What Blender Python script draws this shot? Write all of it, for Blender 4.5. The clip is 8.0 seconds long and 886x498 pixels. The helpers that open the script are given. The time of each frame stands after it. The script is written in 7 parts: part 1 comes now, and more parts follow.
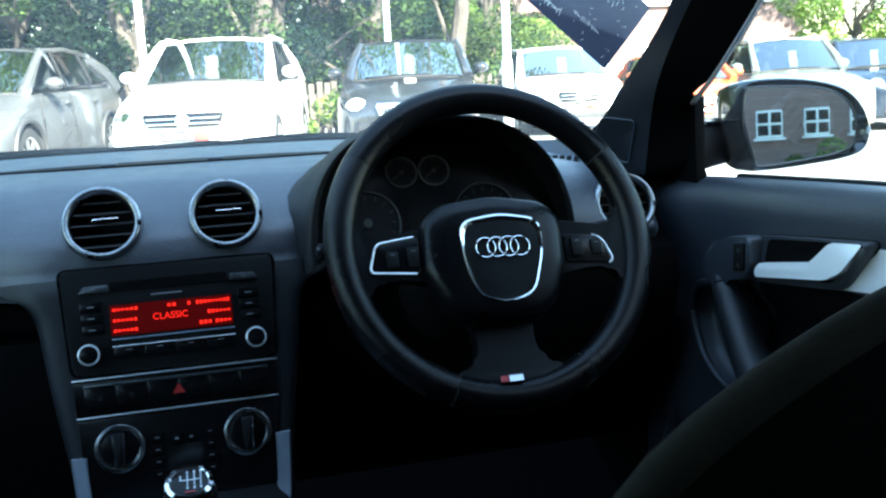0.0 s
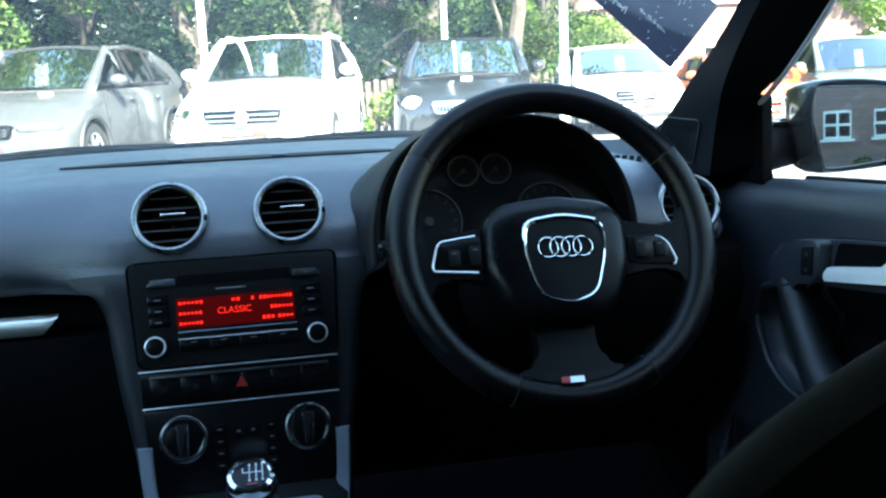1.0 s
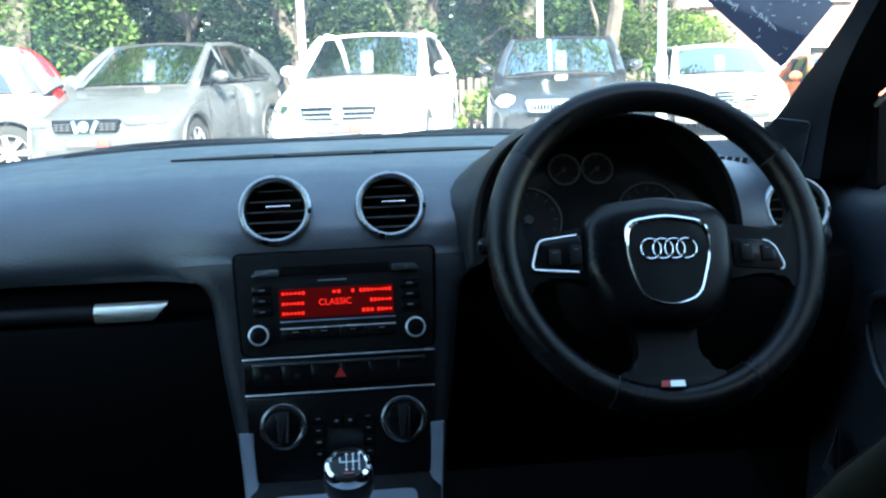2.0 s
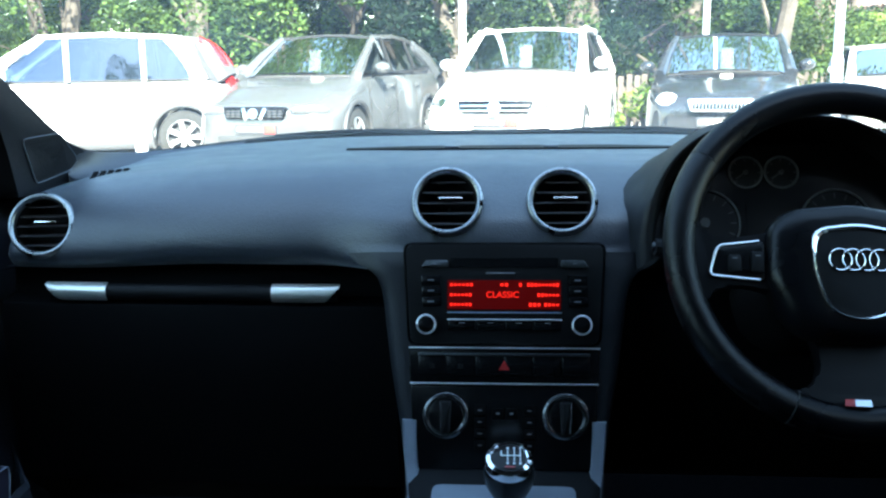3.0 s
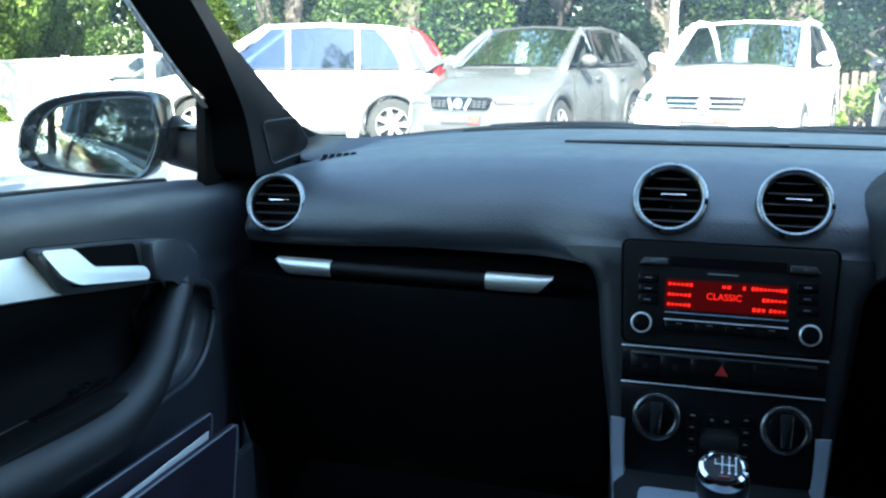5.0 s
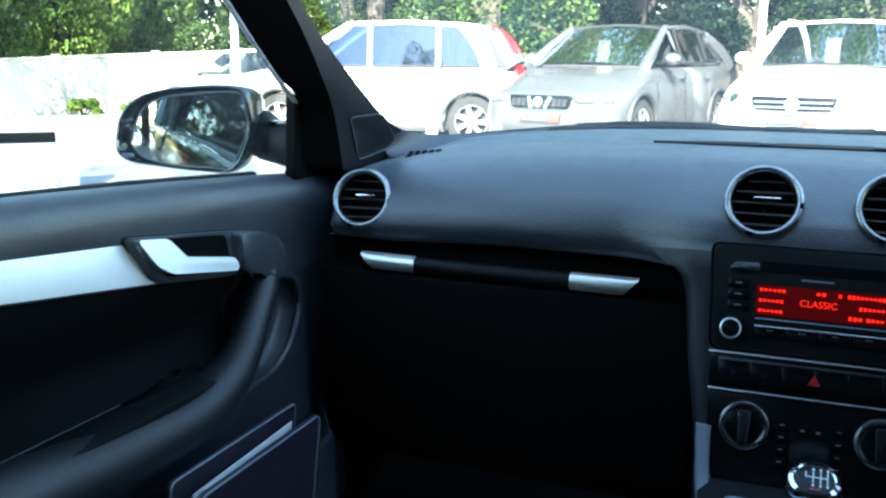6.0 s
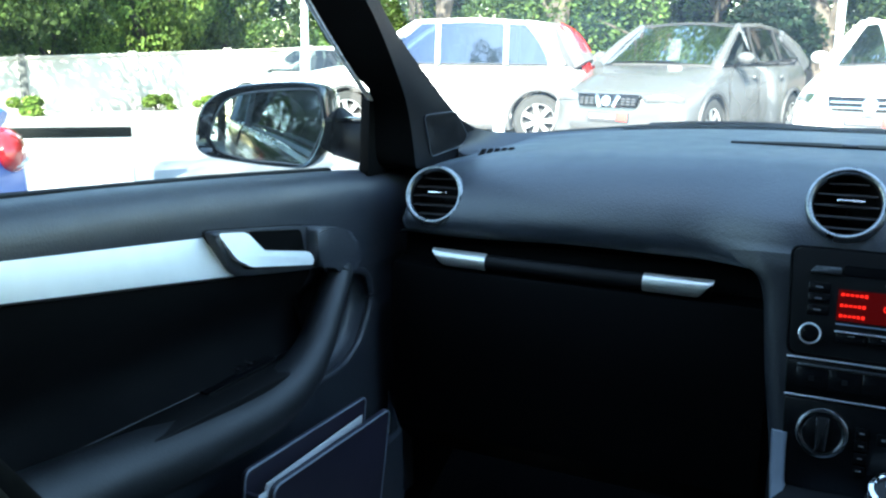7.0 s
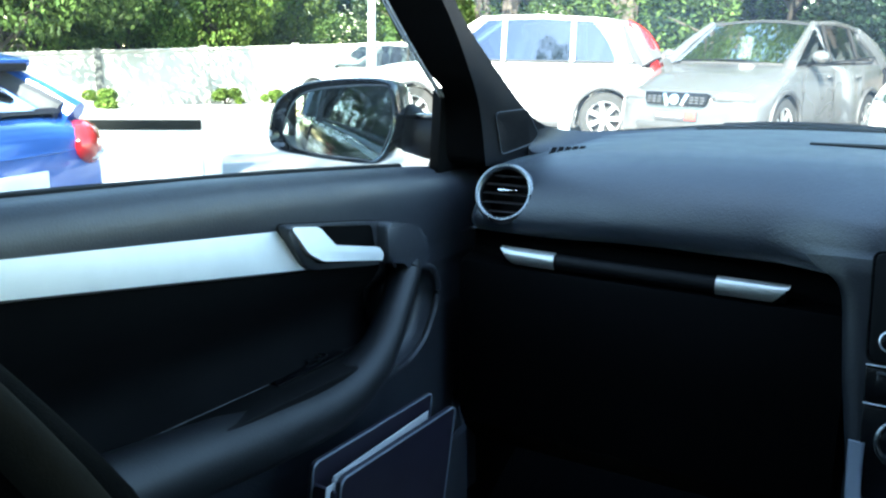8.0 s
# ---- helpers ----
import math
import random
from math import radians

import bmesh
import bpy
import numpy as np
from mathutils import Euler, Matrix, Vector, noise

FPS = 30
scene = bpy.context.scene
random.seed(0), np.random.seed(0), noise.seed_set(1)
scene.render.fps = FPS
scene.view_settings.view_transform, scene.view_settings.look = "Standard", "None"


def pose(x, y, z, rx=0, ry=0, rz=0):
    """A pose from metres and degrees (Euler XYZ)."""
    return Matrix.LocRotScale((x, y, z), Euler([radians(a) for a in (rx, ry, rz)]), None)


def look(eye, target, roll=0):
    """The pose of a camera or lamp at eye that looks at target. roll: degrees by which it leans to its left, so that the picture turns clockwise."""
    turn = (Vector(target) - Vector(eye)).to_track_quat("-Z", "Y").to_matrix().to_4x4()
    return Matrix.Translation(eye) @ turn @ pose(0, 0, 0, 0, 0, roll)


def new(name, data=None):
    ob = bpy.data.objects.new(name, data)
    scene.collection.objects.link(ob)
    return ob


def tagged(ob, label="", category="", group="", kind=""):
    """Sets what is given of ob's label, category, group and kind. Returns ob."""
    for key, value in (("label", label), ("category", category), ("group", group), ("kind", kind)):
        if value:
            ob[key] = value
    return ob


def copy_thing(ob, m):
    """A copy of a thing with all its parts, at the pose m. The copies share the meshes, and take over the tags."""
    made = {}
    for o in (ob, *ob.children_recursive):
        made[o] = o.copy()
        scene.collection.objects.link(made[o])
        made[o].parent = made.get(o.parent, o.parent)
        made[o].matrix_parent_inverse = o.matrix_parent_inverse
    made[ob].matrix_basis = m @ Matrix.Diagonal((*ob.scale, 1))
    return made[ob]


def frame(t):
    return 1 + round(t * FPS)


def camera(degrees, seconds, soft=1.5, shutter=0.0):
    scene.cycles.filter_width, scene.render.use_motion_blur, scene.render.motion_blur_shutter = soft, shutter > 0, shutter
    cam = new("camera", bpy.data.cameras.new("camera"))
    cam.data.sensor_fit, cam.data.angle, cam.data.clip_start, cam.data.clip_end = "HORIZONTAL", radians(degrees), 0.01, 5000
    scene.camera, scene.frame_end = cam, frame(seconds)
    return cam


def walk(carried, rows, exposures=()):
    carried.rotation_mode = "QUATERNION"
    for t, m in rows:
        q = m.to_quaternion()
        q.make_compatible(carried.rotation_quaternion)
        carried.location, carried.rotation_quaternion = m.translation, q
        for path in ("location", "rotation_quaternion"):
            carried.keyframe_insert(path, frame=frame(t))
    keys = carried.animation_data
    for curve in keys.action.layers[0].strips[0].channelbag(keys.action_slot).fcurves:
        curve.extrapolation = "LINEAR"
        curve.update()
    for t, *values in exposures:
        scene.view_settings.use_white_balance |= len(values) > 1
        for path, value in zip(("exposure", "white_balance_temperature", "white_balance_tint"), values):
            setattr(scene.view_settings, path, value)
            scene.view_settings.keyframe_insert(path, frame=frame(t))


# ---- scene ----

# camera and its walk
cam = camera(51.9, 8.0, 2.3)
PATH = [
    (0, (0.056, -1.14, 1.014), (0.537, 0.764, 0.633), -2.6),
    (0.5, (0.051, -1.14, 1.015), (0.476, 0.777, 0.634), -2.5),
    (1, (0.047, -1.137, 1.015), (0.414, 0.792, 0.635), -2.4),
    (1.2, (0.047, -1.137, 1.013), (0.386, 0.798, 0.637), -2.4),
    (2.3, (0.027, -1.137, 1.015), (0.113, 0.825, 0.637), -1.6),
    (2.5, (0.022, -1.136, 1.015), (0.041, 0.827, 0.637), -1.3),
    (3, (0.008, -1.135, 1.015), (-0.14, 0.823, 0.635), -0.8),
    (3.5, (-0.001, -1.133, 1.014), (-0.292, 0.808, 0.631), -0.6),
    (4, (-0.009, -1.134, 1.014), (-0.41, 0.787, 0.628), -0.4),
    (4.5, (-0.015, -1.136, 1.014), (-0.498, 0.765, 0.623), -0.2),
    (5, (-0.02, -1.14, 1.014), (-0.582, 0.738, 0.62), 0.1),
    (6.5, (-0.037, -1.145, 1.014), (-0.821, 0.65, 0.611), 0.7),
    (7, (-0.041, -1.15, 1.014), (-0.885, 0.617, 0.608), 0.8),
    (7.5, (-0.046, -1.153, 1.015), (-0.955, 0.581, 0.604), 1.0),
    (8, (-0.051, -1.154, 1.015), (-1.013, 0.55, 0.599), 1.2),
]
EXPOSURE, KELVIN, TINT = 3.42, 6400, -2
walk(cam, [(t, look(eye, target, roll)) for t, eye, target, roll in PATH], [(0.0, EXPOSURE, KELVIN, TINT), (8.0, EXPOSURE, KELVIN, TINT)])

# ---- world and sun ----
SUN_FROM = Vector((0.22, -1.0, 0.74)).normalized()
world = bpy.data.worlds.new("daylight")
scene.world = world
world.use_nodes = True
wn = world.node_tree.nodes
sky = wn.new("ShaderNodeTexSky")
sky.sky_type = "NISHITA"
sky.sun_disc = False
sky.sun_elevation = math.asin(SUN_FROM.z)
sky.sun_rotation = math.atan2(SUN_FROM.x, SUN_FROM.y)
sky.air_density = 1.2
sky.dust_density = 0.4
wn["Background"].inputs["Strength"].default_value = 0.13
world.node_tree.links.new(sky.outputs["Color"], wn["Background"].inputs["Color"])
sun_data = bpy.data.lights.new("sun", "SUN")
sun_data.energy = 4.8
sun_data.angle = radians(0.5)
sun_data.color = (1.0, 0.95, 0.87)
sun = new("sun", sun_data)
sun.matrix_world = look((0, 0, 30), Vector((0, 0, 30)) - SUN_FROM)


# ---- materials ----
def material(name, base, rough=0.5, metal=0.0, vary=0.15, scale=30.0, bump=0.0, bump_scale=400.0, coat=0.0, spec=0.5, random_hue=0.0, sheen=0.0):
    """A principled surface with colour variation at two scales and fine relief."""
    m = bpy.data.materials.new(name)
    m.use_nodes = True
    nt = m.node_tree
    b = nt.nodes["Principled BSDF"]
    b.inputs["Roughness"].default_value = rough
    b.inputs["Metallic"].default_value = metal
    b.inputs["Coat Weight"].default_value = coat
    b.inputs["Coat Roughness"].default_value = 0.04
    b.inputs["Specular IOR Level"].default_value = spec
    b.inputs["Sheen Weight"].default_value = sheen
    b.inputs["Sheen Roughness"].default_value = 0.45
    b.inputs["Sheen Tint"].default_value = (0.72, 0.86, 1.0, 1)
    co = nt.nodes.new("ShaderNodeTexCoord")
    n1 = nt.nodes.new("ShaderNodeTexNoise")
    n1.inputs["Scale"].default_value = scale
    n1.inputs["Detail"].default_value = 5
    n2 = nt.nodes.new("ShaderNodeTexNoise")
    n2.inputs["Scale"].default_value = scale * 0.13
    n2.inputs["Detail"].default_value = 3
    nt.links.new(co.outputs["Object"], n1.inputs["Vector"])
    nt.links.new(co.outputs["Object"], n2.inputs["Vector"])
    add = nt.nodes.new("ShaderNodeMath")
    add.operation = "ADD"
    nt.links.new(n1.outputs["Fac"], add.inputs[0])
    nt.links.new(n2.outputs["Fac"], add.inputs[1])
    ramp = nt.nodes.new("ShaderNodeMapRange")
    ramp.inputs["From Min"].default_value, ramp.inputs["From Max"].default_value = 0.7, 1.3
    ramp.inputs["To Min"].default_value, ramp.inputs["To Max"].default_value = 1 - vary, 1 + vary
    nt.links.new(add.outputs[0], ramp.inputs["Value"])
    mul = nt.nodes.new("ShaderNodeVectorMath")
    mul.operation = "SCALE"
    mul.inputs[0].default_value = base[:3]
    nt.links.new(ramp.outputs[0], mul.inputs["Scale"])
    colour = mul.outputs[0]
    if random_hue:
        info = nt.nodes.new("ShaderNodeObjectInfo")
        hsv = nt.nodes.new("ShaderNodeHueSaturation")
        mr = nt.nodes.new("ShaderNodeMapRange")
        mr.inputs["To Min"].default_value, mr.inputs["To Max"].default_value = 1 - random_hue, 1 + random_hue
        nt.links.new(info.outputs["Random"], mr.inputs["Value"])
        nt.links.new(mr.outputs[0], hsv.inputs["Value"])
        nt.links.new(colour, hsv.inputs["Color"])
        colour = hsv.outputs["Color"]
    nt.links.new(colour, b.inputs["Base Color"])
    rr = nt.nodes.new("ShaderNodeMapRange")
    rr.inputs["From Min"].default_value, rr.inputs["From Max"].default_value = 0.3, 0.7
    rr.inputs["To Min"].default_value, rr.inputs["To Max"].default_value = max(0.02, rough * 0.85), min(1.0, rough * 1.15)
    nt.links.new(n2.outputs["Fac"], rr.inputs["Value"])
    nt.links.new(rr.outputs[0], b.inputs["Roughness"])
    if bump:
        nb = nt.nodes.new("ShaderNodeTexNoise")
        nb.inputs["Scale"].default_value = bump_scale
        nb.inputs["Detail"].default_value = 2
        nt.links.new(co.outputs["Object"], nb.inputs["Vector"])
        bn = nt.nodes.new("ShaderNodeBump")
        bn.inputs["Strength"].default_value = bump
        bn.inputs["Distance"].default_value = 0.4 / bump_scale
        nt.links.new(nb.outputs["Fac"], bn.inputs["Height"])
        nt.links.new(bn.outputs["Normal"], b.inputs["Normal"])
    return m


def brushed(name, base, rough, along, metal):
    """Brushed metal: fine streaks along one axis."""
    m = material(name, base, rough, metal, 0.06, 20)
    nt = m.node_tree
    b = nt.nodes["Principled BSDF"]
    co = nt.nodes.new("ShaderNodeTexCoord")
    mp = nt.nodes.new("ShaderNodeMapping")
    mp.inputs["Scale"].default_value = along
    nz = nt.nodes.new("ShaderNodeTexNoise")
    nz.inputs["Scale"].default_value = 1.0
    bn = nt.nodes.new("ShaderNodeBump")
    bn.inputs["Strength"].default_value = 0.12
    bn.inputs["Distance"].default_value = 0.0005
    nt.links.new(co.outputs["Object"], mp.inputs["Vector"])
    nt.links.new(mp.outputs[0], nz.inputs["Vector"])
    nt.links.new(nz.outputs["Fac"], bn.inputs["Height"])
    nt.links.new(bn.outputs["Normal"], b.inputs["Normal"])
    return m


def glazing(name, tint, gloss=1.0, dust=0.0, coat=(1.0, 1.0, 1.0)):
    """Thin glass: what is behind shows through, the surface mirrors by Fresnel, and a film of dust scatters daylight."""
    m = bpy.data.materials.new(name)
    m.use_nodes = True
    nt = m.node_tree
    nt.nodes.remove(nt.nodes["Principled BSDF"])
    out = nt.nodes["Material Output"]
    tr = nt.nodes.new("ShaderNodeBsdfTransparent")
    tr.inputs["Color"].default_value = (*tint, 1)
    gl = nt.nodes.new("ShaderNodeBsdfGlossy")
    gl.inputs["Roughness"].default_value = 0.02
    gl.inputs["Color"].default_value = (*coat, 1)
    fr = nt.nodes.new("ShaderNodeLayerWeight")
    fr.inputs["Blend"].default_value = 0.5
    pw = nt.nodes.new("ShaderNodeMath")
    pw.operation = "POWER"
    pw.inputs[1].default_value = 4.0
    nt.links.new(fr.outputs["Facing"], pw.inputs[0])
    sc = nt.nodes.new("ShaderNodeMath")
    sc.operation = "MULTIPLY_ADD"
    sc.inputs[1].default_value = 0.7 * gloss
    sc.inputs[2].default_value = 0.05 * gloss
    nt.links.new(pw.outputs[0], sc.inputs[0])
    mx = nt.nodes.new("ShaderNodeMixShader")
    nt.links.new(sc.outputs[0], mx.inputs[0])
    nt.links.new(tr.outputs[0], mx.inputs[1])
    nt.links.new(gl.outputs[0], mx.inputs[2])
    last = mx
    if dust:
        film = nt.nodes.new("ShaderNodeBsdfTranslucent")
        film.inputs["Color"].default_value = (0.80, 0.80, 0.76, 1)
        co = nt.nodes.new("ShaderNodeTexCoord")
        nz = nt.nodes.new("ShaderNodeTexNoise")
        nz.inputs["Scale"].default_value = 7.0
        nz.inputs["Detail"].default_value = 4
        nt.links.new(co.outputs["Object"], nz.inputs["Vector"])
        mr = nt.nodes.new("ShaderNodeMapRange")
        mr.inputs["From Min"].default_value, mr.inputs["From Max"].default_value = 0.3, 0.7
        mr.inputs["To Min"].default_value, mr.inputs["To Max"].default_value = dust * 0.7, dust * 1.3
        nt.links.new(nz.outputs["Fac"], mr.inputs["Value"])
        last = nt.nodes.new("ShaderNodeMixShader")
        nt.links.new(mr.outputs[0], last.inputs[0])
        nt.links.new(mx.outputs[0], last.inputs[1])
        nt.links.new(film.outputs[0], last.inputs[2])
    nt.links.new(last.outputs[0], out.inputs["Surface"])
    return m


def glowing(name, colour, strength):
    m = bpy.data.materials.new(name)
    m.use_nodes = True
    b = m.node_tree.nodes["Principled BSDF"]
    b.inputs["Base Color"].default_value = (*[c * 0.04 for c in colour], 1)
    b.inputs["Specular IOR Level"].default_value = 0.1
    b.inputs["Emission Color"].default_value = (*colour, 1)
    b.inputs["Emission Strength"].default_value = strength
    return m


def foliage(name, dark, light):
    """Leaves: colour varies leaf by leaf, clump by clump and tree by tree, and light passes through."""
    m = bpy.data.materials.new(name)
    m.use_nodes = True
    nt = m.node_tree
    b = nt.nodes["Principled BSDF"]
    b.inputs["Roughness"].default_value = 0.6
    b.inputs["Specular IOR Level"].default_value = 0.25
    geo = nt.nodes.new("ShaderNodeNewGeometry")
    info = nt.nodes.new("ShaderNodeObjectInfo")
    mx = nt.nodes.new("ShaderNodeMix")
    mx.data_type = "RGBA"
    mx.inputs["A"].default_value = (*dark, 1)
    mx.inputs["B"].default_value = (*light, 1)
    nt.links.new(geo.outputs["Random Per Island"], mx.inputs["Factor"])
    nz = nt.nodes.new("ShaderNodeTexNoise")
    nz.inputs["Scale"].default_value = 0.9
    nz.inputs["Detail"].default_value = 2
    nt.links.new(geo.outputs["Position"], nz.inputs["Vector"])
    clump = nt.nodes.new("ShaderNodeMapRange")
    clump.inputs["From Min"].default_value, clump.inputs["From Max"].default_value = 0.35, 0.65
    clump.inputs["To Min"].default_value, clump.inputs["To Max"].default_value = 0.45, 1.35
    nt.links.new(nz.outputs["Fac"], clump.inputs["Value"])
    mr = nt.nodes.new("ShaderNodeMapRange")
    mr.inputs["To Min"].default_value, mr.inputs["To Max"].default_value = 0.7, 1.25
    nt.links.new(info.outputs["Random"], mr.inputs["Value"])
    both = nt.nodes.new("ShaderNodeMath")
    both.operation = "MULTIPLY"
    nt.links.new(clump.outputs[0], both.inputs[0])
    nt.links.new(mr.outputs[0], both.inputs[1])
    hsv = nt.nodes.new("ShaderNodeHueSaturation")
    nt.links.new(both.outputs[0], hsv.inputs["Value"])
    nt.links.new(mx.outputs["Result"], hsv.inputs["Color"])
    nt.links.new(hsv.outputs[0], b.inputs["Base Color"])
    tl = nt.nodes.new("ShaderNodeBsdfTranslucent")
    nt.links.new(hsv.outputs[0], tl.inputs["Color"])
    ms = nt.nodes.new("ShaderNodeMixShader")
    ms.inputs[0].default_value = 0.4
    out = nt.nodes["Material Output"]
    nt.links.new(b.outputs[0], ms.inputs[1])
    nt.links.new(tl.outputs[0], ms.inputs[2])
    nt.links.new(ms.outputs[0], out.inputs["Surface"])
    return m


PILLAR_CLOTH = material("pillar_cloth", (0.0045, 0.0052, 0.0078), 0.55, 0, 0.15, 60, 0.5, 500, spec=0.25, sheen=0.10)
HOOD_SHELL = material("hood_shell", (0.0065, 0.0075, 0.0105), 0.55, 0, 0.12, 60, 0.5, 400, spec=0.3)
HOOD_TRIM = material("hood_trim", (0.0030, 0.0032, 0.0040), 0.75, 0, 0.12, 60, 0.4, 330, spec=0.08)
SOFT_TRIM = material("soft_trim", (0.0175, 0.0205, 0.0295), 0.42, 0, 0.16, 220, 0.8, 480, spec=0.85, sheen=0.25)
# Soft trim darkened, so the weaker light on the centre stack sits in its colour.
SHADED_STACK_TRIM = material("shaded_stack_trim", (0.0068, 0.0079, 0.0108), 0.5, 0, 0.12, 60, 0.4, 330, spec=0.38)
DOOR_TRIM = material("door_trim", (0.027, 0.0305, 0.040), 0.45, 0, 0.12, 60, 0.5, 420, spec=0.85)
# The door lining's plastic, with the armrest's weaker light put into a darker colour.
SHADED_ARM_TRIM = material("shaded_armrest_trim", (0.012, 0.013, 0.0155), 0.46, 0, 0.12, 60, 0.4, 420)
CLIP_GREY = material("clip_grey", (0.10, 0.115, 0.14), 0.45, 0.2, 0.06, 60)
SLAT_TRIM = material("slat_trim", (0.016, 0.0125, 0.012), 0.4, 0, 0.15, 60, spec=0.6)
BLACK_TRIM = material("black_trim", (0.0025, 0.0025, 0.003), 0.6, 0, 0.15, 40, 0.25, 900, spec=0.2)
GLOSS_BLACK = material("gloss_black", (0.004, 0.004, 0.0045), 0.25, 0, 0.1, 30, spec=0.22)
LEATHER = material("leather", (0.0028, 0.0030, 0.0040), 0.30, 0, 0.2, 80, 0.25, 700, spec=0.20)
PERFORATED = material("perforated_leather", (0.0035, 0.0035, 0.0042), 0.28, 0, 0.15, 80, 0.8, 1000, spec=0.26)
SPOKE_TRIM = material("spoke_trim", (0.0028, 0.0028, 0.0034), 0.45, 0, 0.15, 80, 0.5, 900, spec=0.12)
BRIGHT_TRIM = material("bright_trim", (0.85, 0.86, 0.88), 0.32, 0.7, 0.04, 40)
RIBBED = material("dark_ribbed_metal", (0.08, 0.085, 0.09), 0.35, 0.8, 0.3, 300)
SMOKED = material("smoked_metal", (0.16, 0.165, 0.17), 0.18, 0.9, 0.35, 250, 0.4, 500)
DIAL_RING = material("dial_ring_grey", (0.05, 0.05, 0.05), 0.5, 0.0, 0.05, 40)
# Blackest trim; on lid, knee panel and pillar side its colour holds their shade.
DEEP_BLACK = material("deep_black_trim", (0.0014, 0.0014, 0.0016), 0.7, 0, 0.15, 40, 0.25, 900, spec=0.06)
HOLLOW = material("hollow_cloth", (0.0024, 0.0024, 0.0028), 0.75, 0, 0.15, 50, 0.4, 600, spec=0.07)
CHROME = material("chrome", (0.80, 0.81, 0.82), 0.10, 1, 0.03, 30)
VENT_RING = material("vent_ring_metal", (0.26, 0.275, 0.29), 0.30, 1, 0.30, 350, 0.16, 700)
SATIN = material("satin_metal", (0.62, 0.64, 0.66), 0.28, 1, 0.05, 40)
ALU = brushed("brushed_aluminium", (0.96, 0.95, 0.93), 0.48, (800, 12, 800), 0.4)
ALU_X = brushed("brushed_handle", (0.62, 0.61, 0.56), 0.32, (12, 500, 500), 0.75)
CONSOLE_GREY = material("console_grey", (0.26, 0.29, 0.34), 0.45, 0.3, 0.06, 60)
STITCH = material("stitch_thread", (0.035, 0.035, 0.037), 0.7, 0, 0.1, 100)
TICK_GREY = material("dial_print", (0.028, 0.028, 0.028), 0.6, 0, 0.05, 100)
PRINT_GREY = material("button_print", (0.13, 0.13, 0.14), 0.6, 0, 0.05, 100)
RED_PRINT = material("red_print", (0.30, 0.015, 0.015), 0.4, 0, 0.05, 100)
SCREEN_RED = glowing("display_ground", (1.0, 0.001, 0.001), 0.0045)
SCREEN_TEXT = glowing("display_text", (1.0, 0.016, 0.012), 0.17)
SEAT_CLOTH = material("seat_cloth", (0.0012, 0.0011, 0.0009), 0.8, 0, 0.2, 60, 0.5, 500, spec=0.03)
# Paler than the seat cloth: the rim highlight is put into the colour.
LIT_SEAT_EDGE = material("lit_seat_edge", (0.016, 0.0138, 0.0098), 0.8, 0, 0.2, 60, 0.3, 500, spec=0.06)
CARPET = material("carpet", (0.008, 0.008, 0.009), 0.95, 0, 0.3, 200, 0.8, 600, spec=0.1)
MAT_EDGE = material("floor_mat", (0.30, 0.28, 0.25), 0.9, 0, 0.2, 120, 0.6, 500)
HEADLINER = material("headliner", (0.018, 0.018, 0.020), 0.9, 0, 0.1, 80, 0.3, 400)
CARD = material("sign_card", (0.035, 0.045, 0.085), 0.6, 0, 0.15, 40)
CHALK = material("chalk", (0.75, 0.78, 0.80), 0.9, 0, 0.15, 200)
CHALK_GREEN = material("green_chalk", (0.15, 0.55, 0.35), 0.9, 0, 0.15, 200)
FOLDER_COVER = material("folder_cover", (0.020, 0.017, 0.030), 0.45, 0, 0.1, 50, 0.2, 500)
PAPER = material("paper", (0.78, 0.79, 0.80), 0.8, 0, 0.04, 40)
BODY_BLACK = material("black_paint", (0.006, 0.006, 0.008), 0.12, 0, 0.1, 10, coat=1.0)
MIRROR_GLASS = material("mirror_glass", (0.58, 0.70, 0.73), 0.015, 1, 0.01, 5)
DOOR_GLASS = glazing("door_glass", (0.74, 0.79, 0.78), 1.3, 0.010)
SCREEN_GLASS = glazing("windscreen_glass", (0.95, 0.97, 0.96), 0.5, 0.062)
GLASS = glazing("car_glass", (0.20, 0.25, 0.24), 6.0)
CAR_SIDE = glazing("dark_side_glass", (0.30, 0.36, 0.36), 1.0)
# Tint added to the rear glass only to hold back daylight from behind.
DARK_GLASS = glazing("daylight_cut_glass", (0.05, 0.065, 0.08), 2.2)
# The blue of the reflected sky is put into this glass's gloss colour.
SIDE_GLASS = glazing("sky_blue_side_glass", (0.05, 0.08, 0.13), 3.2, coat=(0.30, 0.40, 0.58))
ASPHALT = material("asphalt", (0.30, 0.29, 0.28), 0.9, 0, 0.18, 3.0, 0.6, 60)
RUBBER = material("tyre_rubber", (0.02, 0.02, 0.02), 0.85, 0, 0.2, 30)
ALLOY = material("alloy", (0.65, 0.66, 0.68), 0.3, 0.9, 0.05, 20)
DARK_PLASTIC = material("bumper_plastic", (0.035, 0.035, 0.037), 0.6, 0, 0.15, 20)
PLATE_DARK = material("plate_dark", (0.05, 0.05, 0.055), 0.4, 0, 0.1, 30)
PLATE_RED = material("plate_red", (0.55, 0.05, 0.04), 0.4, 0, 0.1, 30)
LAMP_RED = material("tail_lamp_red", (0.32, 0.008, 0.008), 0.12, 0, 0.1, 20, coat=1.0)
LAMP_SMOKE = material("smoky_lamp", (0.12, 0.125, 0.13), 0.3, 0.2, 0.1, 20, coat=1.0)
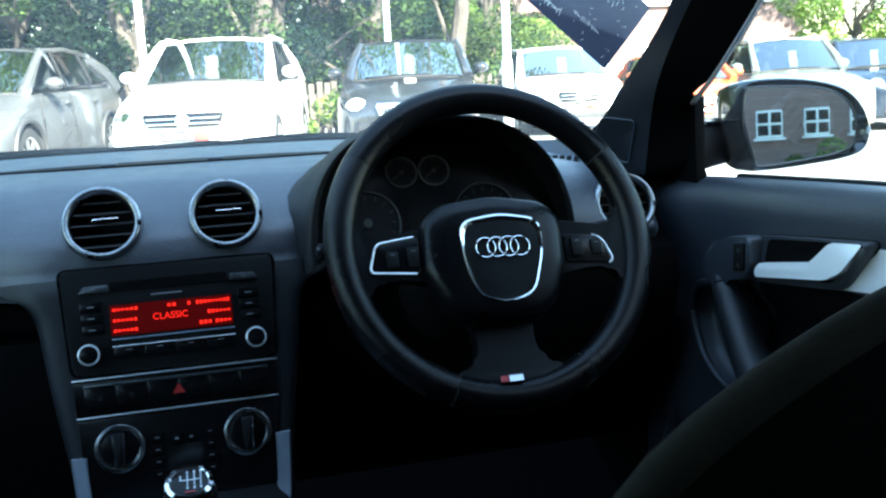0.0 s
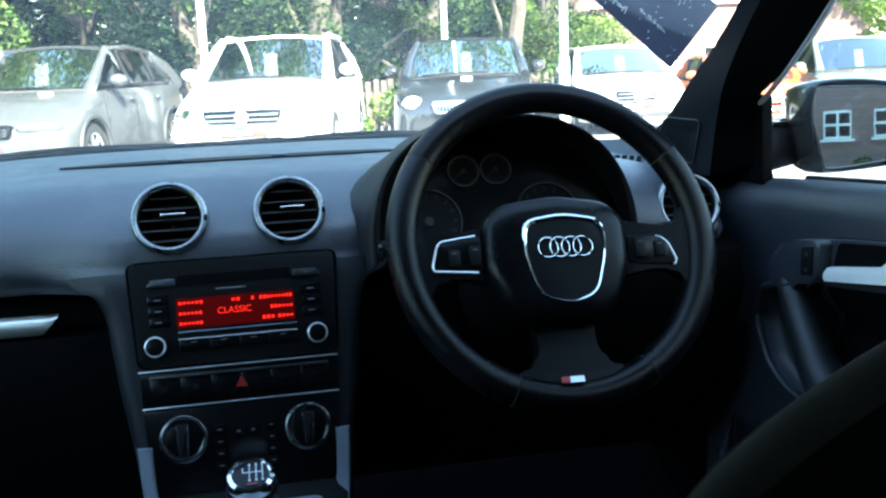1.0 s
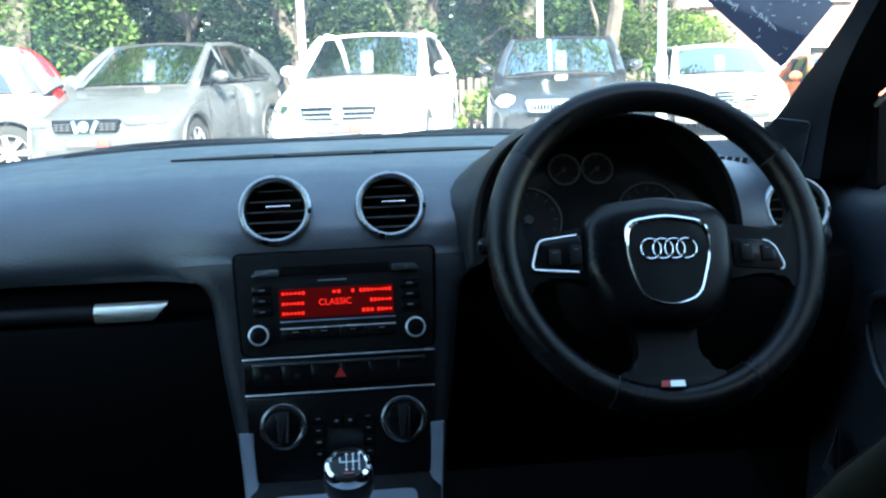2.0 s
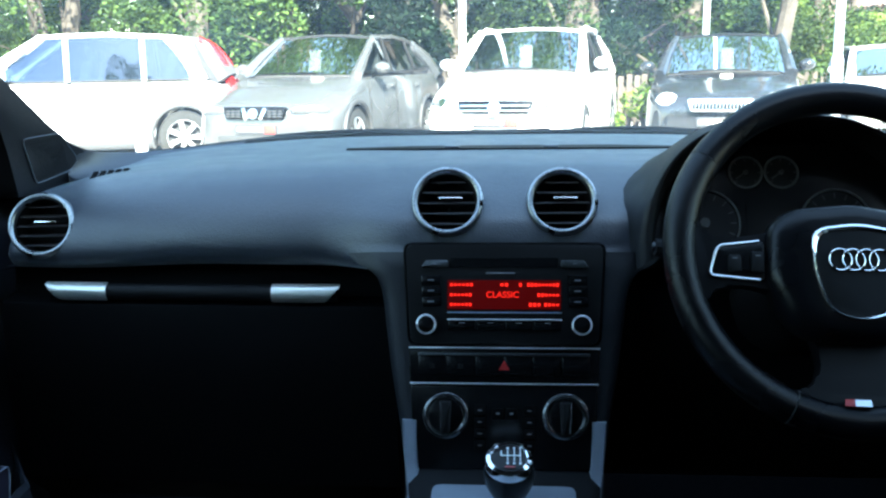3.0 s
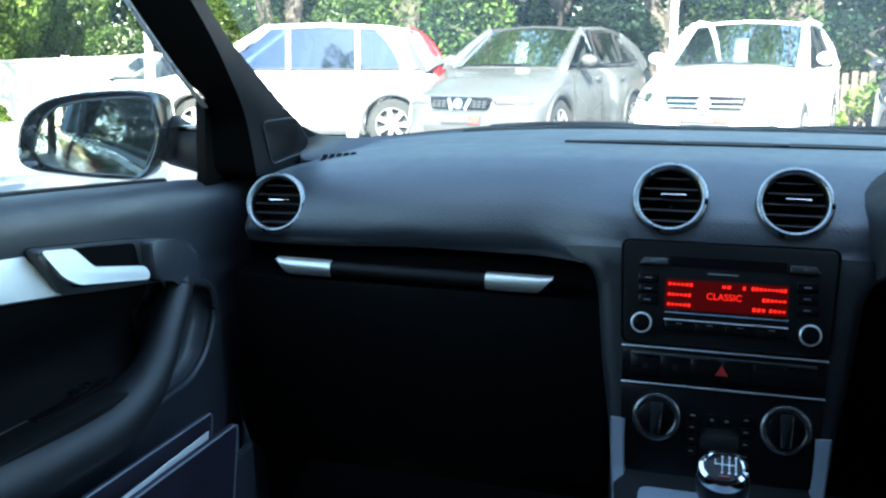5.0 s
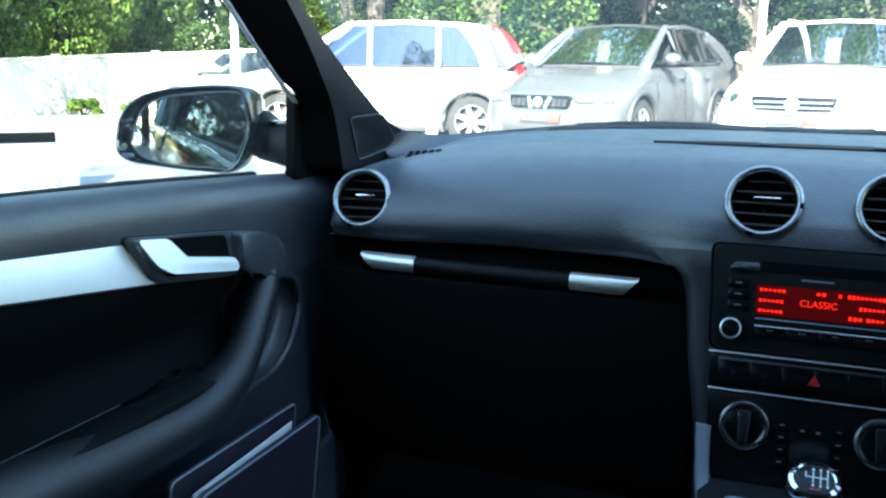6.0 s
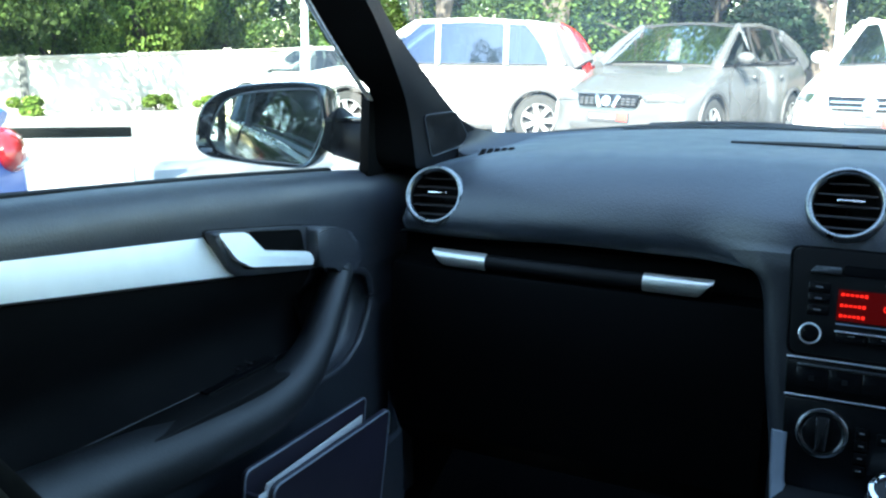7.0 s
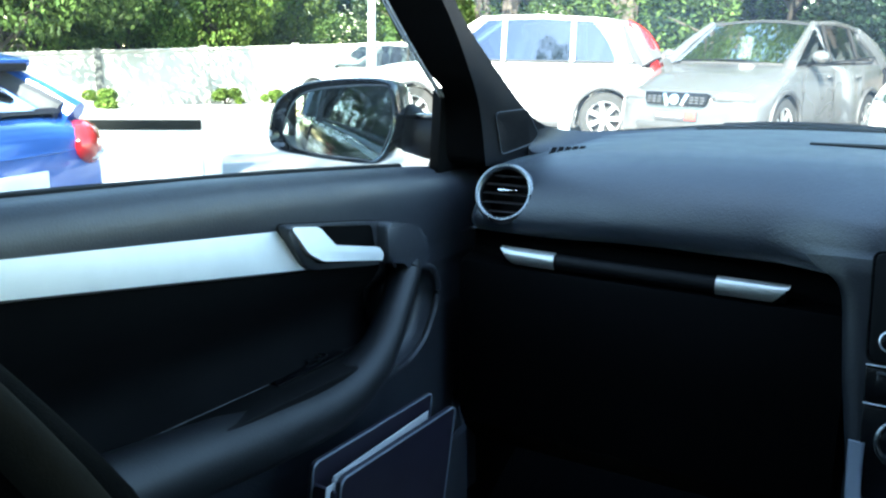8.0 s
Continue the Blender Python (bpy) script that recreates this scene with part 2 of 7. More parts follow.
CLEAR_LAMP = material("clear_lamp", (0.10, 0.105, 0.11), 0.2, 0.0, 0.3, 30, coat=0.4)
REFLECTOR = material("reflector", (0.55, 0.57, 0.60), 0.15, 0.35, 0.06, 20, coat=1.0)
CABIN = material("cabin_cloth", (0.05, 0.05, 0.055), 0.8, 0, 0.2, 20)
BARK = material("bark", (0.075, 0.060, 0.048), 0.95, 0, 0.35, 6, 0.9, 25)
LEAF = foliage("leaves", (0.026, 0.055, 0.016), (0.105, 0.165, 0.038))
LEAF_DARK = foliage("dark_leaves", (0.006, 0.019, 0.009), (0.020, 0.044, 0.016))
LEAF_BRIGHT = foliage("bright_leaves", (0.08, 0.15, 0.03), (0.22, 0.30, 0.06))
WALL_PAINT = material("rendered_wall", (0.50, 0.48, 0.43), 0.9, 0, 0.16, 1.2, 0.4, 40)
WHITE_WALL = material("white_render", (0.72, 0.74, 0.76), 0.85, 0, 0.08, 2, 0.3, 40)
COPING = material("dark_coping", (0.006, 0.007, 0.0065), 0.85, 0, 0.25, 5, 0.3, 40, spec=0.1)
WOOD = material("weathered_wood", (0.085, 0.066, 0.054), 0.9, 0, 0.3, 8, 0.5, 60, random_hue=0.25)
BRICK = material("red_brick", (0.20, 0.125, 0.11), 0.9, 0, 0.2, 6, 0.4, 60, random_hue=0.2)
MORTAR = material("mortar", (0.24, 0.21, 0.19), 0.95, 0, 0.15, 8, 0.3, 60)
SLATE = material("roof_slate", (0.12, 0.11, 0.11), 0.8, 0, 0.2, 4, 0.3, 40)
WINDOW_WHITE = material("white_frame", (0.80, 0.80, 0.78), 0.5, 0, 0.04, 10)
POST_GREY = material("grey_post", (0.12, 0.12, 0.115), 0.8, 0, 0.2, 6, 0.3, 40)
POLE_PAINT = material("pole_paint", (0.42, 0.46, 0.50), 0.45, 0, 0.08, 8)

from mathutils.bvhtree import BVHTree


# ---- mesh helpers ----
ROOT = {}


def thing(name, m=None, label="", category="", group="", kind=""):
    """An empty at the base of a thing; its parts hang under it."""
    ob = new(name)
    ob.empty_display_size = 0.05
    ob.matrix_basis = m or Matrix()
    ROOT[ob] = m or Matrix()
    return tagged(ob, label, category, group, kind)


def finish(bm, name, mat, sharp=35):
    bmesh.ops.recalc_face_normals(bm, faces=bm.faces[:])
    me = bpy.data.meshes.new(name)
    bm.to_mesh(me)
    bm.free()
    for p in me.polygons:
        p.use_smooth = True
    me.set_sharp_from_angle(angle=radians(sharp))
    me.materials.append(mat)
    return me


def part(name, bm, mat, parent, label="", world=False, sharp=35):
    """Links a bmesh as one mesh object under a thing or a part. world: its points are given in the world."""
    if world:
        bmesh.ops.transform(bm, matrix=ROOT[parent].inverted(), verts=bm.verts[:])
    ob = new(name, finish(bm, name, mat, sharp))
    ob.parent = parent
    ROOT[ob] = ROOT[parent]
    return tagged(ob, label)


def solo(name, bm, mat, label, category, kind="", sharp=35, group=""):
    """A thing that is one mesh."""
    ob = new(name, finish(bm, name, mat, sharp))
    ROOT[ob] = Matrix()
    return tagged(ob, label, category, group, kind)


def box(bm, m, sx, sy, sz, bev=0.0, seg=2):
    """A block of full size sx, sy, sz round the pose m, its edges rounded by bev."""
    r = bmesh.ops.create_cube(bm, size=1.0)
    vs = r["verts"]
    bmesh.ops.scale(bm, vec=(sx, sy, sz), verts=vs)
    if bev:
        es = list({e for v in vs for e in v.link_edges})
        out = bmesh.ops.bevel(bm, geom=es, offset=bev, segments=seg, affect="EDGES", profile=0.5)
        vs = list({v for f in out["faces"] for v in f.verts} | {v for v in vs if v.is_valid})
        vs = [v for v in vs if v.is_valid]
    bmesh.ops.transform(bm, matrix=m, verts=vs)
    return bm


def disc(bm, m, r, h, seg=28, r2=None, bev=0.0):
    """A round block of radius r (r2 at its far end) and height h along local z, from z = 0 up."""
    out = bmesh.ops.create_cone(bm, cap_ends=True, segments=seg, radius1=r, radius2=r if r2 is None else r2, depth=h)
    vs = out["verts"]
    bmesh.ops.translate(bm, vec=(0, 0, h / 2), verts=vs)
    if bev:
        es = [e for e in {e for v in vs for e in v.link_edges} if len(e.link_faces) == 2 and any(len(f.verts) > 4 for f in e.link_faces)]
        o2 = bmesh.ops.bevel(bm, geom=es, offset=bev, segments=2, affect="EDGES", profile=0.5)
        vs = [v for v in set(vs) | {v for f in o2["faces"] for v in f.verts} if v.is_valid]
        vs = list({w for v in vs for f in v.link_faces for w in f.verts})
    bmesh.ops.transform(bm, matrix=m, verts=vs)
    return bm


def rings(bm, sections, closed=True, caps=True, wrap=False):
    """A skin over sections of equally many points."""
    rows = [[bm.verts.new(p) for p in s] for s in sections]
    n = len(rows[0])
    pairs = list(zip(rows, rows[1:])) + ([(rows[-1], rows[0])] if wrap else [])
    for a, b in pairs:
        for i in range(n if closed else n - 1):
            j = (i + 1) % n
            bm.faces.new((a[i], a[j], b[j], b[i]))
    if caps and closed and not wrap:
        bm.faces.new(rows[0])
        bm.faces.new(rows[-1])
    return bm


def torus(bm, m, big, small, seg=48, ring=12, a0=0.0, a1=360.0, flat=1.0):
    """A ring, or an arc of it, in local xy. flat: the tube's size along z against that across."""
    full = abs(a1 - a0) >= 359.9
    n = seg if full else max(4, int(seg * abs(a1 - a0) / 360)) + 1
    secs = []
    for i in range(n):
        a = radians(a0 + (a1 - a0) * i / (n if full else n - 1))
        row = []
        for j in range(ring):
            b = 2 * math.pi * j / ring
            rr = big + small * math.cos(b)
            row.append(m @ Vector((rr * math.cos(a), rr * math.sin(a), small * flat * math.sin(b))))
        secs.append(row)
    return rings(bm, secs, wrap=full)


def tube(bm, pts, radii, ring=12, wide=1.0, up=(0, 0, 1), loop=False):
    """A round tube along points. wide: its breadth across against its height (along up)."""
    pts = [Vector(p) for p in pts]
    n = len(pts)
    if not isinstance(radii, (list, tuple)):
        radii = [radii] * n
    secs = []
    for i, p in enumerate(pts):
        if loop:
            t = (pts[(i + 1) % n] - pts[i - 1]).normalized()
        else:
            t = (pts[min(i + 1, n - 1)] - pts[max(i - 1, 0)]).normalized()
        side = t.cross(Vector(up))
        side = side.normalized() if side.length > 1e-4 else Vector((1, 0, 0))
        over = side.cross(t)
        secs.append([p + side * (radii[i] * wide * math.cos(2 * math.pi * j / ring)) + over * (radii[i] * math.sin(2 * math.pi * j / ring)) for j in range(ring)])
    return rings(bm, secs, wrap=loop)


def prism(bm, m, poly, depth, bev=0.0, seg=2):
    """A plate: a polygon in local xy raised by depth along z, its upper edges rounded."""
    lo = [bm.verts.new((x, y, 0)) for x, y in poly]
    hi = [bm.verts.new((x, y, depth)) for x, y in poly]
    n = len(poly)
    bm.faces.new(lo)
    top = bm.faces.new(hi)
    for i in range(n):
        bm.faces.new((lo[i], lo[(i + 1) % n], hi[(i + 1) % n], hi[i]))
    vs = lo + hi
    if bev:
        o = bmesh.ops.bevel(bm, geom=list(top.edges), offset=bev, segments=seg, affect="EDGES", profile=0.5)
        vs = [v for v in set(vs) | {v for f in o["faces"] for v in f.verts} if v.is_valid]
        vs = list({w for v in vs for f in v.link_faces for w in f.verts})
    bmesh.ops.transform(bm, matrix=m, verts=vs)
    return bm


def rounded(poly, r, n=5):
    """A polygon with its corners rounded."""
    out = []
    k = len(poly)
    for i in range(k):
        p, a, b = Vector(poly[i]), Vector(poly[i - 1]), Vector(poly[(i + 1) % k])
        u, v = (a - p), (b - p)
        d = min(r, u.length * 0.45, v.length * 0.45)
        u, v = u.normalized() * d, v.normalized() * d
        for j in range(n + 1):
            t = j / n
            q = (p + u) * (1 - t) ** 2 + p * 2 * t * (1 - t) + (p + v) * t ** 2
            out.append((q.x, q.y))
    return out


def rect(x0, y0, x1, y1, r=0.0, n=4):
    poly = [(x0, y0), (x1, y0), (x1, y1), (x0, y1)]
    return rounded(poly, r, n) if r else poly


def smooth(a, b, x):
    t = min(1.0, max(0.0, (x - a) / (b - a)))
    return t * t * (3 - 2 * t)


def along(knots, x):
    """A value read off (x, value) knots, in straight lines."""
    if x <= knots[0][0]:
        return knots[0][1]
    for (a, p), (b, q) in zip(knots, knots[1:]):
        if x <= b:
            return p + (q - p) * (x - a) / (b - a)
    return knots[-1][1]


def curve(pts, n=6):
    """A smooth line through points."""
    pts = [Vector(p) for p in pts]
    out = []
    for i in range(len(pts) - 1):
        p0, p1, p2, p3 = pts[max(i - 1, 0)], pts[i], pts[i + 1], pts[min(i + 2, len(pts) - 1)]
        for k in range(n):
            t = k / n
            out.append(0.5 * ((2 * p1) + (p2 - p0) * t + (2 * p0 - 5 * p1 + 4 * p2 - p3) * t * t + (3 * p1 - p0 - 3 * p2 + p3) * t ** 3))
    return out + [pts[-1]]


def leaning(o, degrees):
    """A frame whose local xy is an upright plane leaning away at the top, z towards the seats."""
    s, c = math.sin(radians(degrees)), math.cos(radians(degrees))
    return Matrix(((1, 0, 0, o[0]), (0, s, -c, o[1]), (0, c, s, o[2]), (0, 0, 0, 1)))


def at(x, y, z=0.0):
    return Matrix.Translation((x, y, z))


def lettering(words, size, m, depth=0.0004):
    """Letters of the built-in font as a bmesh, centred on the pose m."""
    cu = bpy.data.curves.new("words", "FONT")
    cu.body, cu.size, cu.align_x, cu.align_y, cu.extrude = words, size, "CENTER", "CENTER", depth
    tmp = bpy.data.objects.new("words", cu)
    scene.collection.objects.link(tmp)
    bpy.context.view_layer.update()
    me = bpy.data.meshes.new_from_object(tmp.evaluated_get(bpy.context.evaluated_depsgraph_get()))
    bm = bmesh.new()
    bm.from_mesh(me)
    bmesh.ops.transform(bm, matrix=m, verts=bm.verts[:])
    bpy.data.objects.remove(tmp)
    bpy.data.meshes.remove(me)
    return bm


NB = bmesh.new


# ---- the car round the camera: shell ----
def strip_loft(sections, thick, mat, name, label, category, kind="structure"):
    """A sheet with thickness over open sections."""
    bm = NB()
    rings(bm, sections, closed=False, caps=False)
    bmesh.ops.recalc_face_normals(bm, faces=bm.faces[:])
    bmesh.ops.solidify(bm, geom=bm.faces[:], thickness=thick)
    return solo(name, bm, mat, label, category, kind)


ROOF_Z = 1.30
secs = []
for y in (-0.42, -0.6, -1.0, -1.5, -1.95, -2.15):
    drop = 0.03 * smooth(-0.75, -0.42, y) + 0.10 * smooth(-1.4, -2.15, y)
    secs.append([(x, y, ROOF_Z + 0.06 - drop - 0.07 * (x / 0.56) ** 2) for x in (-0.56, -0.42, -0.2, 0, 0.2, 0.42, 0.56)])
strip_loft(secs, 0.035, HEADLINER, "ceiling", "grey cloth headliner of the car", "ceiling")
secs = []
for y in (0.62, 0.1, -0.4, -1.2, -1.9, -2.3):
    secs.append([(x, y, along([(-2.3, 0.42), (-1.3, 0.30), (-0.9, 0.16), (0.25, 0.16), (0.62, 0.42)], y)) for x in (-0.84, -0.4, -0.12, 0.12, 0.4, 0.84)])
strip_loft(secs, 0.03, CARPET, "floor", "black carpeted floor of the car", "floor")
bm = NB()
rings(bm, [[(x, y, z) for x in (-0.84, -0.3, 0.3, 0.84)] for y, z in ((0.64, 0.30), (0.66, 0.55), (0.62, 0.86))], closed=False, caps=False)
bmesh.ops.solidify(bm, geom=bm.faces[:], thickness=0.02)
solo("wall_front", bm, BLACK_TRIM, "black bulkhead behind the dashboard", "bulkhead", "structure")
bm = NB()
rings(bm, [[(x, y, z) for x in (-0.80, -0.3, 0.3, 0.80)] for y, z in ((-2.35, 0.30), (-2.40, 0.70), (-2.33, 0.92))], closed=False, caps=False)
bmesh.ops.solidify(bm, geom=bm.faces[:], thickness=0.03)
solo("wall_back", bm, BLACK_TRIM, "dark tailgate lining of the car", "tailgate", "structure")
bm = NB()
rings(bm, [[(x, y, z) for x in (-0.66, 0, 0.66)] for y, z in ((-2.33, 0.92), (-2.16, 1.24))], closed=False, caps=False)
bmesh.ops.solidify(bm, geom=bm.faces[:], thickness=0.004)
solo("window_back", bm, DARK_GLASS, "rear window of the car, tint added to cut daylight", "window", "structure")

for sx in (-1, 1):
    bm = box(NB(), at(sx * 0.745, 0.36, 0.53), 0.04, 0.62, 0.66, 0.01)
    solo("side_panel", bm, BLACK_TRIM, "black footwell side panel ahead of the door", "lining", "structure")

# windscreen, from the cowl up to the roof
secs = []
for k in range(7):
    t = k / 6
    row = []
    for i in range(9):
        u = -1 + 2 * i / 8
        hw = 0.70 - 0.16 * t
        yb = 0.60 - 0.30 * abs(u) ** 2.5
        yt = -0.40 - 0.03 * u * u
        row.append((u * hw, yb + (yt - yb) * t, 0.86 + (1.33 - 0.86) * t + 0.03 * math.sin(math.pi * t) * (1 - u * u) - 0.05 * t * u * u))
    secs.append(row)
bm = NB()
rings(bm, secs, closed=False, caps=False)
w = solo("windscreen", bm, SCREEN_GLASS, "clear curved windscreen of the car", "windscreen", "structure", sharp=80)
w.visible_shadow = False

# bonnet and cowl of the own car
bm = NB()
rings(bm, [[(x, y - (0.36 * abs(x / 0.78) ** 2.5 if y < 0.7 else 0), z - 0.10 * abs(x / 0.7) ** 3) for x in (-0.78, -0.7, -0.6, -0.45, -0.3, 0, 0.3, 0.45, 0.6, 0.7, 0.78)] for y, z in ((0.66, 0.855), (0.9, 0.86), (1.2, 0.83), (1.5, 0.74), (1.62, 0.60))], closed=False, caps=False)
bmesh.ops.solidify(bm, geom=bm.faces[:], thickness=0.02)
solo("bonnet", bm, BODY_BLACK, "black painted bonnet of the car", "bonnet", "structure")

# front wings of the own car
for sx in (-1, 1):
    secs = []
    for y, zt, hw in ((0.11, 0.845, 0.862), (0.40, 0.80, 0.872), (0.66, 0.76, 0.875), (1.0, 0.755, 0.872), (1.3, 0.71, 0.855), (1.52, 0.62, 0.80), (1.63, 0.50, 0.70)):
        arch_z = 0.30 + 0.30 * max(0.0, 1 - ((y - 0.95) / 0.36) ** 2) ** 0.5
        secs.append([(sx * x, y, z) for x, z in ((hw - 0.10, zt), (hw - 0.035, zt - 0.02), (hw, (zt + arch_z) / 2 + 0.06), (hw - 0.004, arch_z), (hw - 0.10, arch_z))])
    solo("front_wing", rings(NB(), secs), BODY_BLACK, "black painted front wing of the car", "car body", "structure")
bm = NB()
rings(bm, [[(x, 1.66 - 0.10 * abs(x / 0.7) ** 3 - d, z) for x in (-0.72, -0.5, -0.25, 0, 0.25, 0.5, 0.72)] for d, z in ((0.05, 0.62), (0.0, 0.52), (0.0, 0.30), (0.06, 0.18))], closed=False, caps=False)
bmesh.ops.solidify(bm, geom=bm.faces[:], thickness=0.02)
solo("front_bumper", bm, BODY_BLACK, "black painted front bumper of the car", "car body", "structure")

# black cowl strip and wipers below the windscreen
secs = []
for i in range(25):
    x = -0.64 + 1.28 * i / 24
    yb = 0.535 - 0.27 * abs(x / 0.64) ** 3
    zb = 0.9085 - 0.022 * abs(x / 0.62) ** 4 + 0.0012 * math.sin(i * 1.9)
    secs.append([(x, yb - 0.012, zb - 0.02), (x, yb - 0.012, zb + 0.001), (x, yb + 0.012, zb + 0.003), (x, yb + 0.03, zb - 0.02)])
bm = rings(NB(), secs)
cowl = solo("cowl_trim", bm, DEEP_BLACK, "black plastic cowl strip below the windscreen", "trim", "structure")
for x0, x1 in ((-0.42, 0.08), (0.12, 0.56)):
    pts = [(x0 + (x1 - x0) * i / 8, 0.565 - 0.24 * abs((x0 + (x1 - x0) * i / 8) / 0.64) ** 3, 0.9095 - 0.018 * abs((x0 + (x1 - x0) * i / 8) / 0.62) ** 4 + 0.003 * math.sin(i * 0.8)) for i in range(9)]
    solo("wiper", tube(NB(), pts, 0.004, 6), BLACK_TRIM, "black windscreen wiper lying on the cowl", "wiper", group="windscreen wipers")


# ---- pillars with tweeter grilles ----
def pillar(sx):
    ob = thing("pillar", Matrix(), "dark cloth-covered windscreen pillar with a small tweeter grille", "pillar", "windscreen pillars", "structure")
    # lines along the pillar: door side, inner edge, windscreen side, outside
    door = [(0.735, 0.06, 0.852), (0.728, 0.020, 0.87), (0.718, 0.018, 0.955), (0.704, -0.068, 0.995), (0.682, -0.192, 1.07), (0.652, -0.335, 1.16), (0.60, -0.54, 1.275)]
    edge = [(0.675, 0.075, 0.852), (0.672, 0.070, 0.862), (0.666, 0.035, 0.94), (0.655, -0.02, 0.995), (0.640, -0.11, 1.068), (0.612, -0.26, 1.155), (0.55, -0.50, 1.27)]
    screen = [(0.60, 0.30, 0.852), (0.606, 0.27, 0.872), (0.626, 0.145, 0.922), (0.641, 0.055, 0.990), (0.632, -0.082, 1.075), (0.592, -0.23, 1.165), (0.53, -0.47, 1.29)]
    out = [(0.70, 0.33, 0.852), (0.700, 0.29, 0.875), (0.705, 0.17, 0.94), (0.700, 0.06, 1.005), (0.685, -0.06, 1.085), (0.655, -0.22, 1.18), (0.59, -0.47, 1.305)]
    out2 = [(0.76, 0.2, 0.852), (0.755, 0.15, 0.88), (0.745, 0.10, 0.95), (0.735, 0.01, 1.005), (0.715, -0.09, 1.085), (0.68, -0.25, 1.175), (0.62, -0.5, 1.295)]
    n = 5
    if sx < 0:                                      # slimmer here: both of its edges lie closer together
        door = [(x - 0.010 * smooth(0.93, 1.0, z), y, z) for x, y, z in door]
        screen = [(x + 0.008 * smooth(0.95, 1.03, z), y, z) for x, y, z in screen]
    else:
        door, edge, screen = [[(x - 0.009 * smooth(0.90, 1.0, z), y, z) for x, y, z in l] for l in (door, edge, screen)]
    lines = [curve([(sx * x, y, z) for x, y, z in l], n) for l in (door, edge, screen, out, out2)]
    secs = []
    for row in zip(*lines):
        d, e, s, o, o2 = row
        secs.append([d, d.lerp(e, 0.55), e, e.lerp(s, 0.25), e.lerp(s, 0.6), s, o, o2])
    cover = rings(NB(), secs)
    bmesh.ops.recalc_face_normals(cover, faces=cover.faces[:])
    skin = BVHTree.FromBMesh(cover)
    cover.free()
    part("pillar_cover", rings(NB(), [row[2:] + row[:1] for row in secs], closed=False, caps=False), PILLAR_CLOTH, ob, sharp=60)
    # The door side's shade is put into a near-black strip of its own.
    part("door_seal", rings(NB(), [row[:3] for row in secs], closed=False, caps=False), DEEP_BLACK, ob, "pillar side along the door, its shade put into the black", sharp=60)
    # Bright strip added where the door frame catches daylight beside the pillar.
    part("frame_edge", tube(NB(), curve([(sx * (x + 0.004), y - 0.001, z + 0.001) for x, y, z in door[2:]], 4), 0.0036, 8), BRIGHT_TRIM, ob, "thin bright strip added for daylight along the door frame")
    # black door-frame corner behind the mirror
    bm = NB()
    m = Matrix(((0, 0, sx, sx * 0.716), (1, 0, 0, 0), (0, 1, 0, 0), (0, 0, 0, 1)))
    prism(bm, m, rounded([(0.003, 0.845), (0.115, 0.845), (0.115, 0.92), (0.035, 0.968), (0.010, 0.968)], 0.006, 3), 0.016, 0.003)
    part("corner_cover", bm, DEEP_BLACK, ob, "matt black corner cover of the window frame")
    # tweeter grille set in the pillar foot
    def onto(y, z):
        """The point of the cover beside (y, z), and the way out of it."""
        hit = skin.ray_cast(Vector((sx * 0.30, y, z)), Vector((sx, 0, 0)))
        return (hit[0], hit[1] if hit[1].x * sx < 0 else -hit[1]) if hit[0] else (Vector((sx * 0.66, y, z)), Vector((-sx, 0, 0)))

    corner = [Vector((0.064, 0.935)), Vector((0.120, 0.939)), Vector((0.166, 0.898)), Vector((0.159, 0.883)), Vector((0.100, 0.869))]
    flat = rounded([tuple(c) for c in corner], 0.008, 3)
    loop = []
    for y, z in flat:
        p, n = onto(y, z)
        loop.append(p + n * 0.0020)
    heart = sum((Vector(c) for c in flat), Vector((0, 0))) / len(flat)
    secs = []
    for k in (1.0, 0.985, 0.8, 0.6, 0.4, 0.2, 0.05):
        row = []
        for c in flat:
            p, n = onto(*heart.lerp(Vector(c), k))
            row.append(p + n * (-0.001 if k == 1.0 else 0.0013))
        secs.append(row)
    grid = rings(NB(), secs, caps=False)
    bmesh.ops.recalc_face_normals(grid, faces=grid.faces[:])
    g = part("tweeter_grille", grid, SHADED_STACK_TRIM, ob, "small ribbed tweeter grille", sharp=60)
    part("grille_edge", tube(NB(), loop, 0.0007, 6, loop=True), CLIP_GREY, g, "thin paler edge")
    for i in range(1, 22):
        t = i / 22
        top = corner[0].lerp(corner[1], t)
        low = corner[4].lerp(corner[3], t)
        pts = []
        for q in (0.06, 0.35, 0.65, 0.94):
            p, n = onto(*top.lerp(low, q))
            pts.append(p + n * 0.0013)
        part("rib", tube(NB(), pts, 0.0005, 4), PILLAR_CLOTH, g)
    return ob


pillar(-1)
pillar(1)
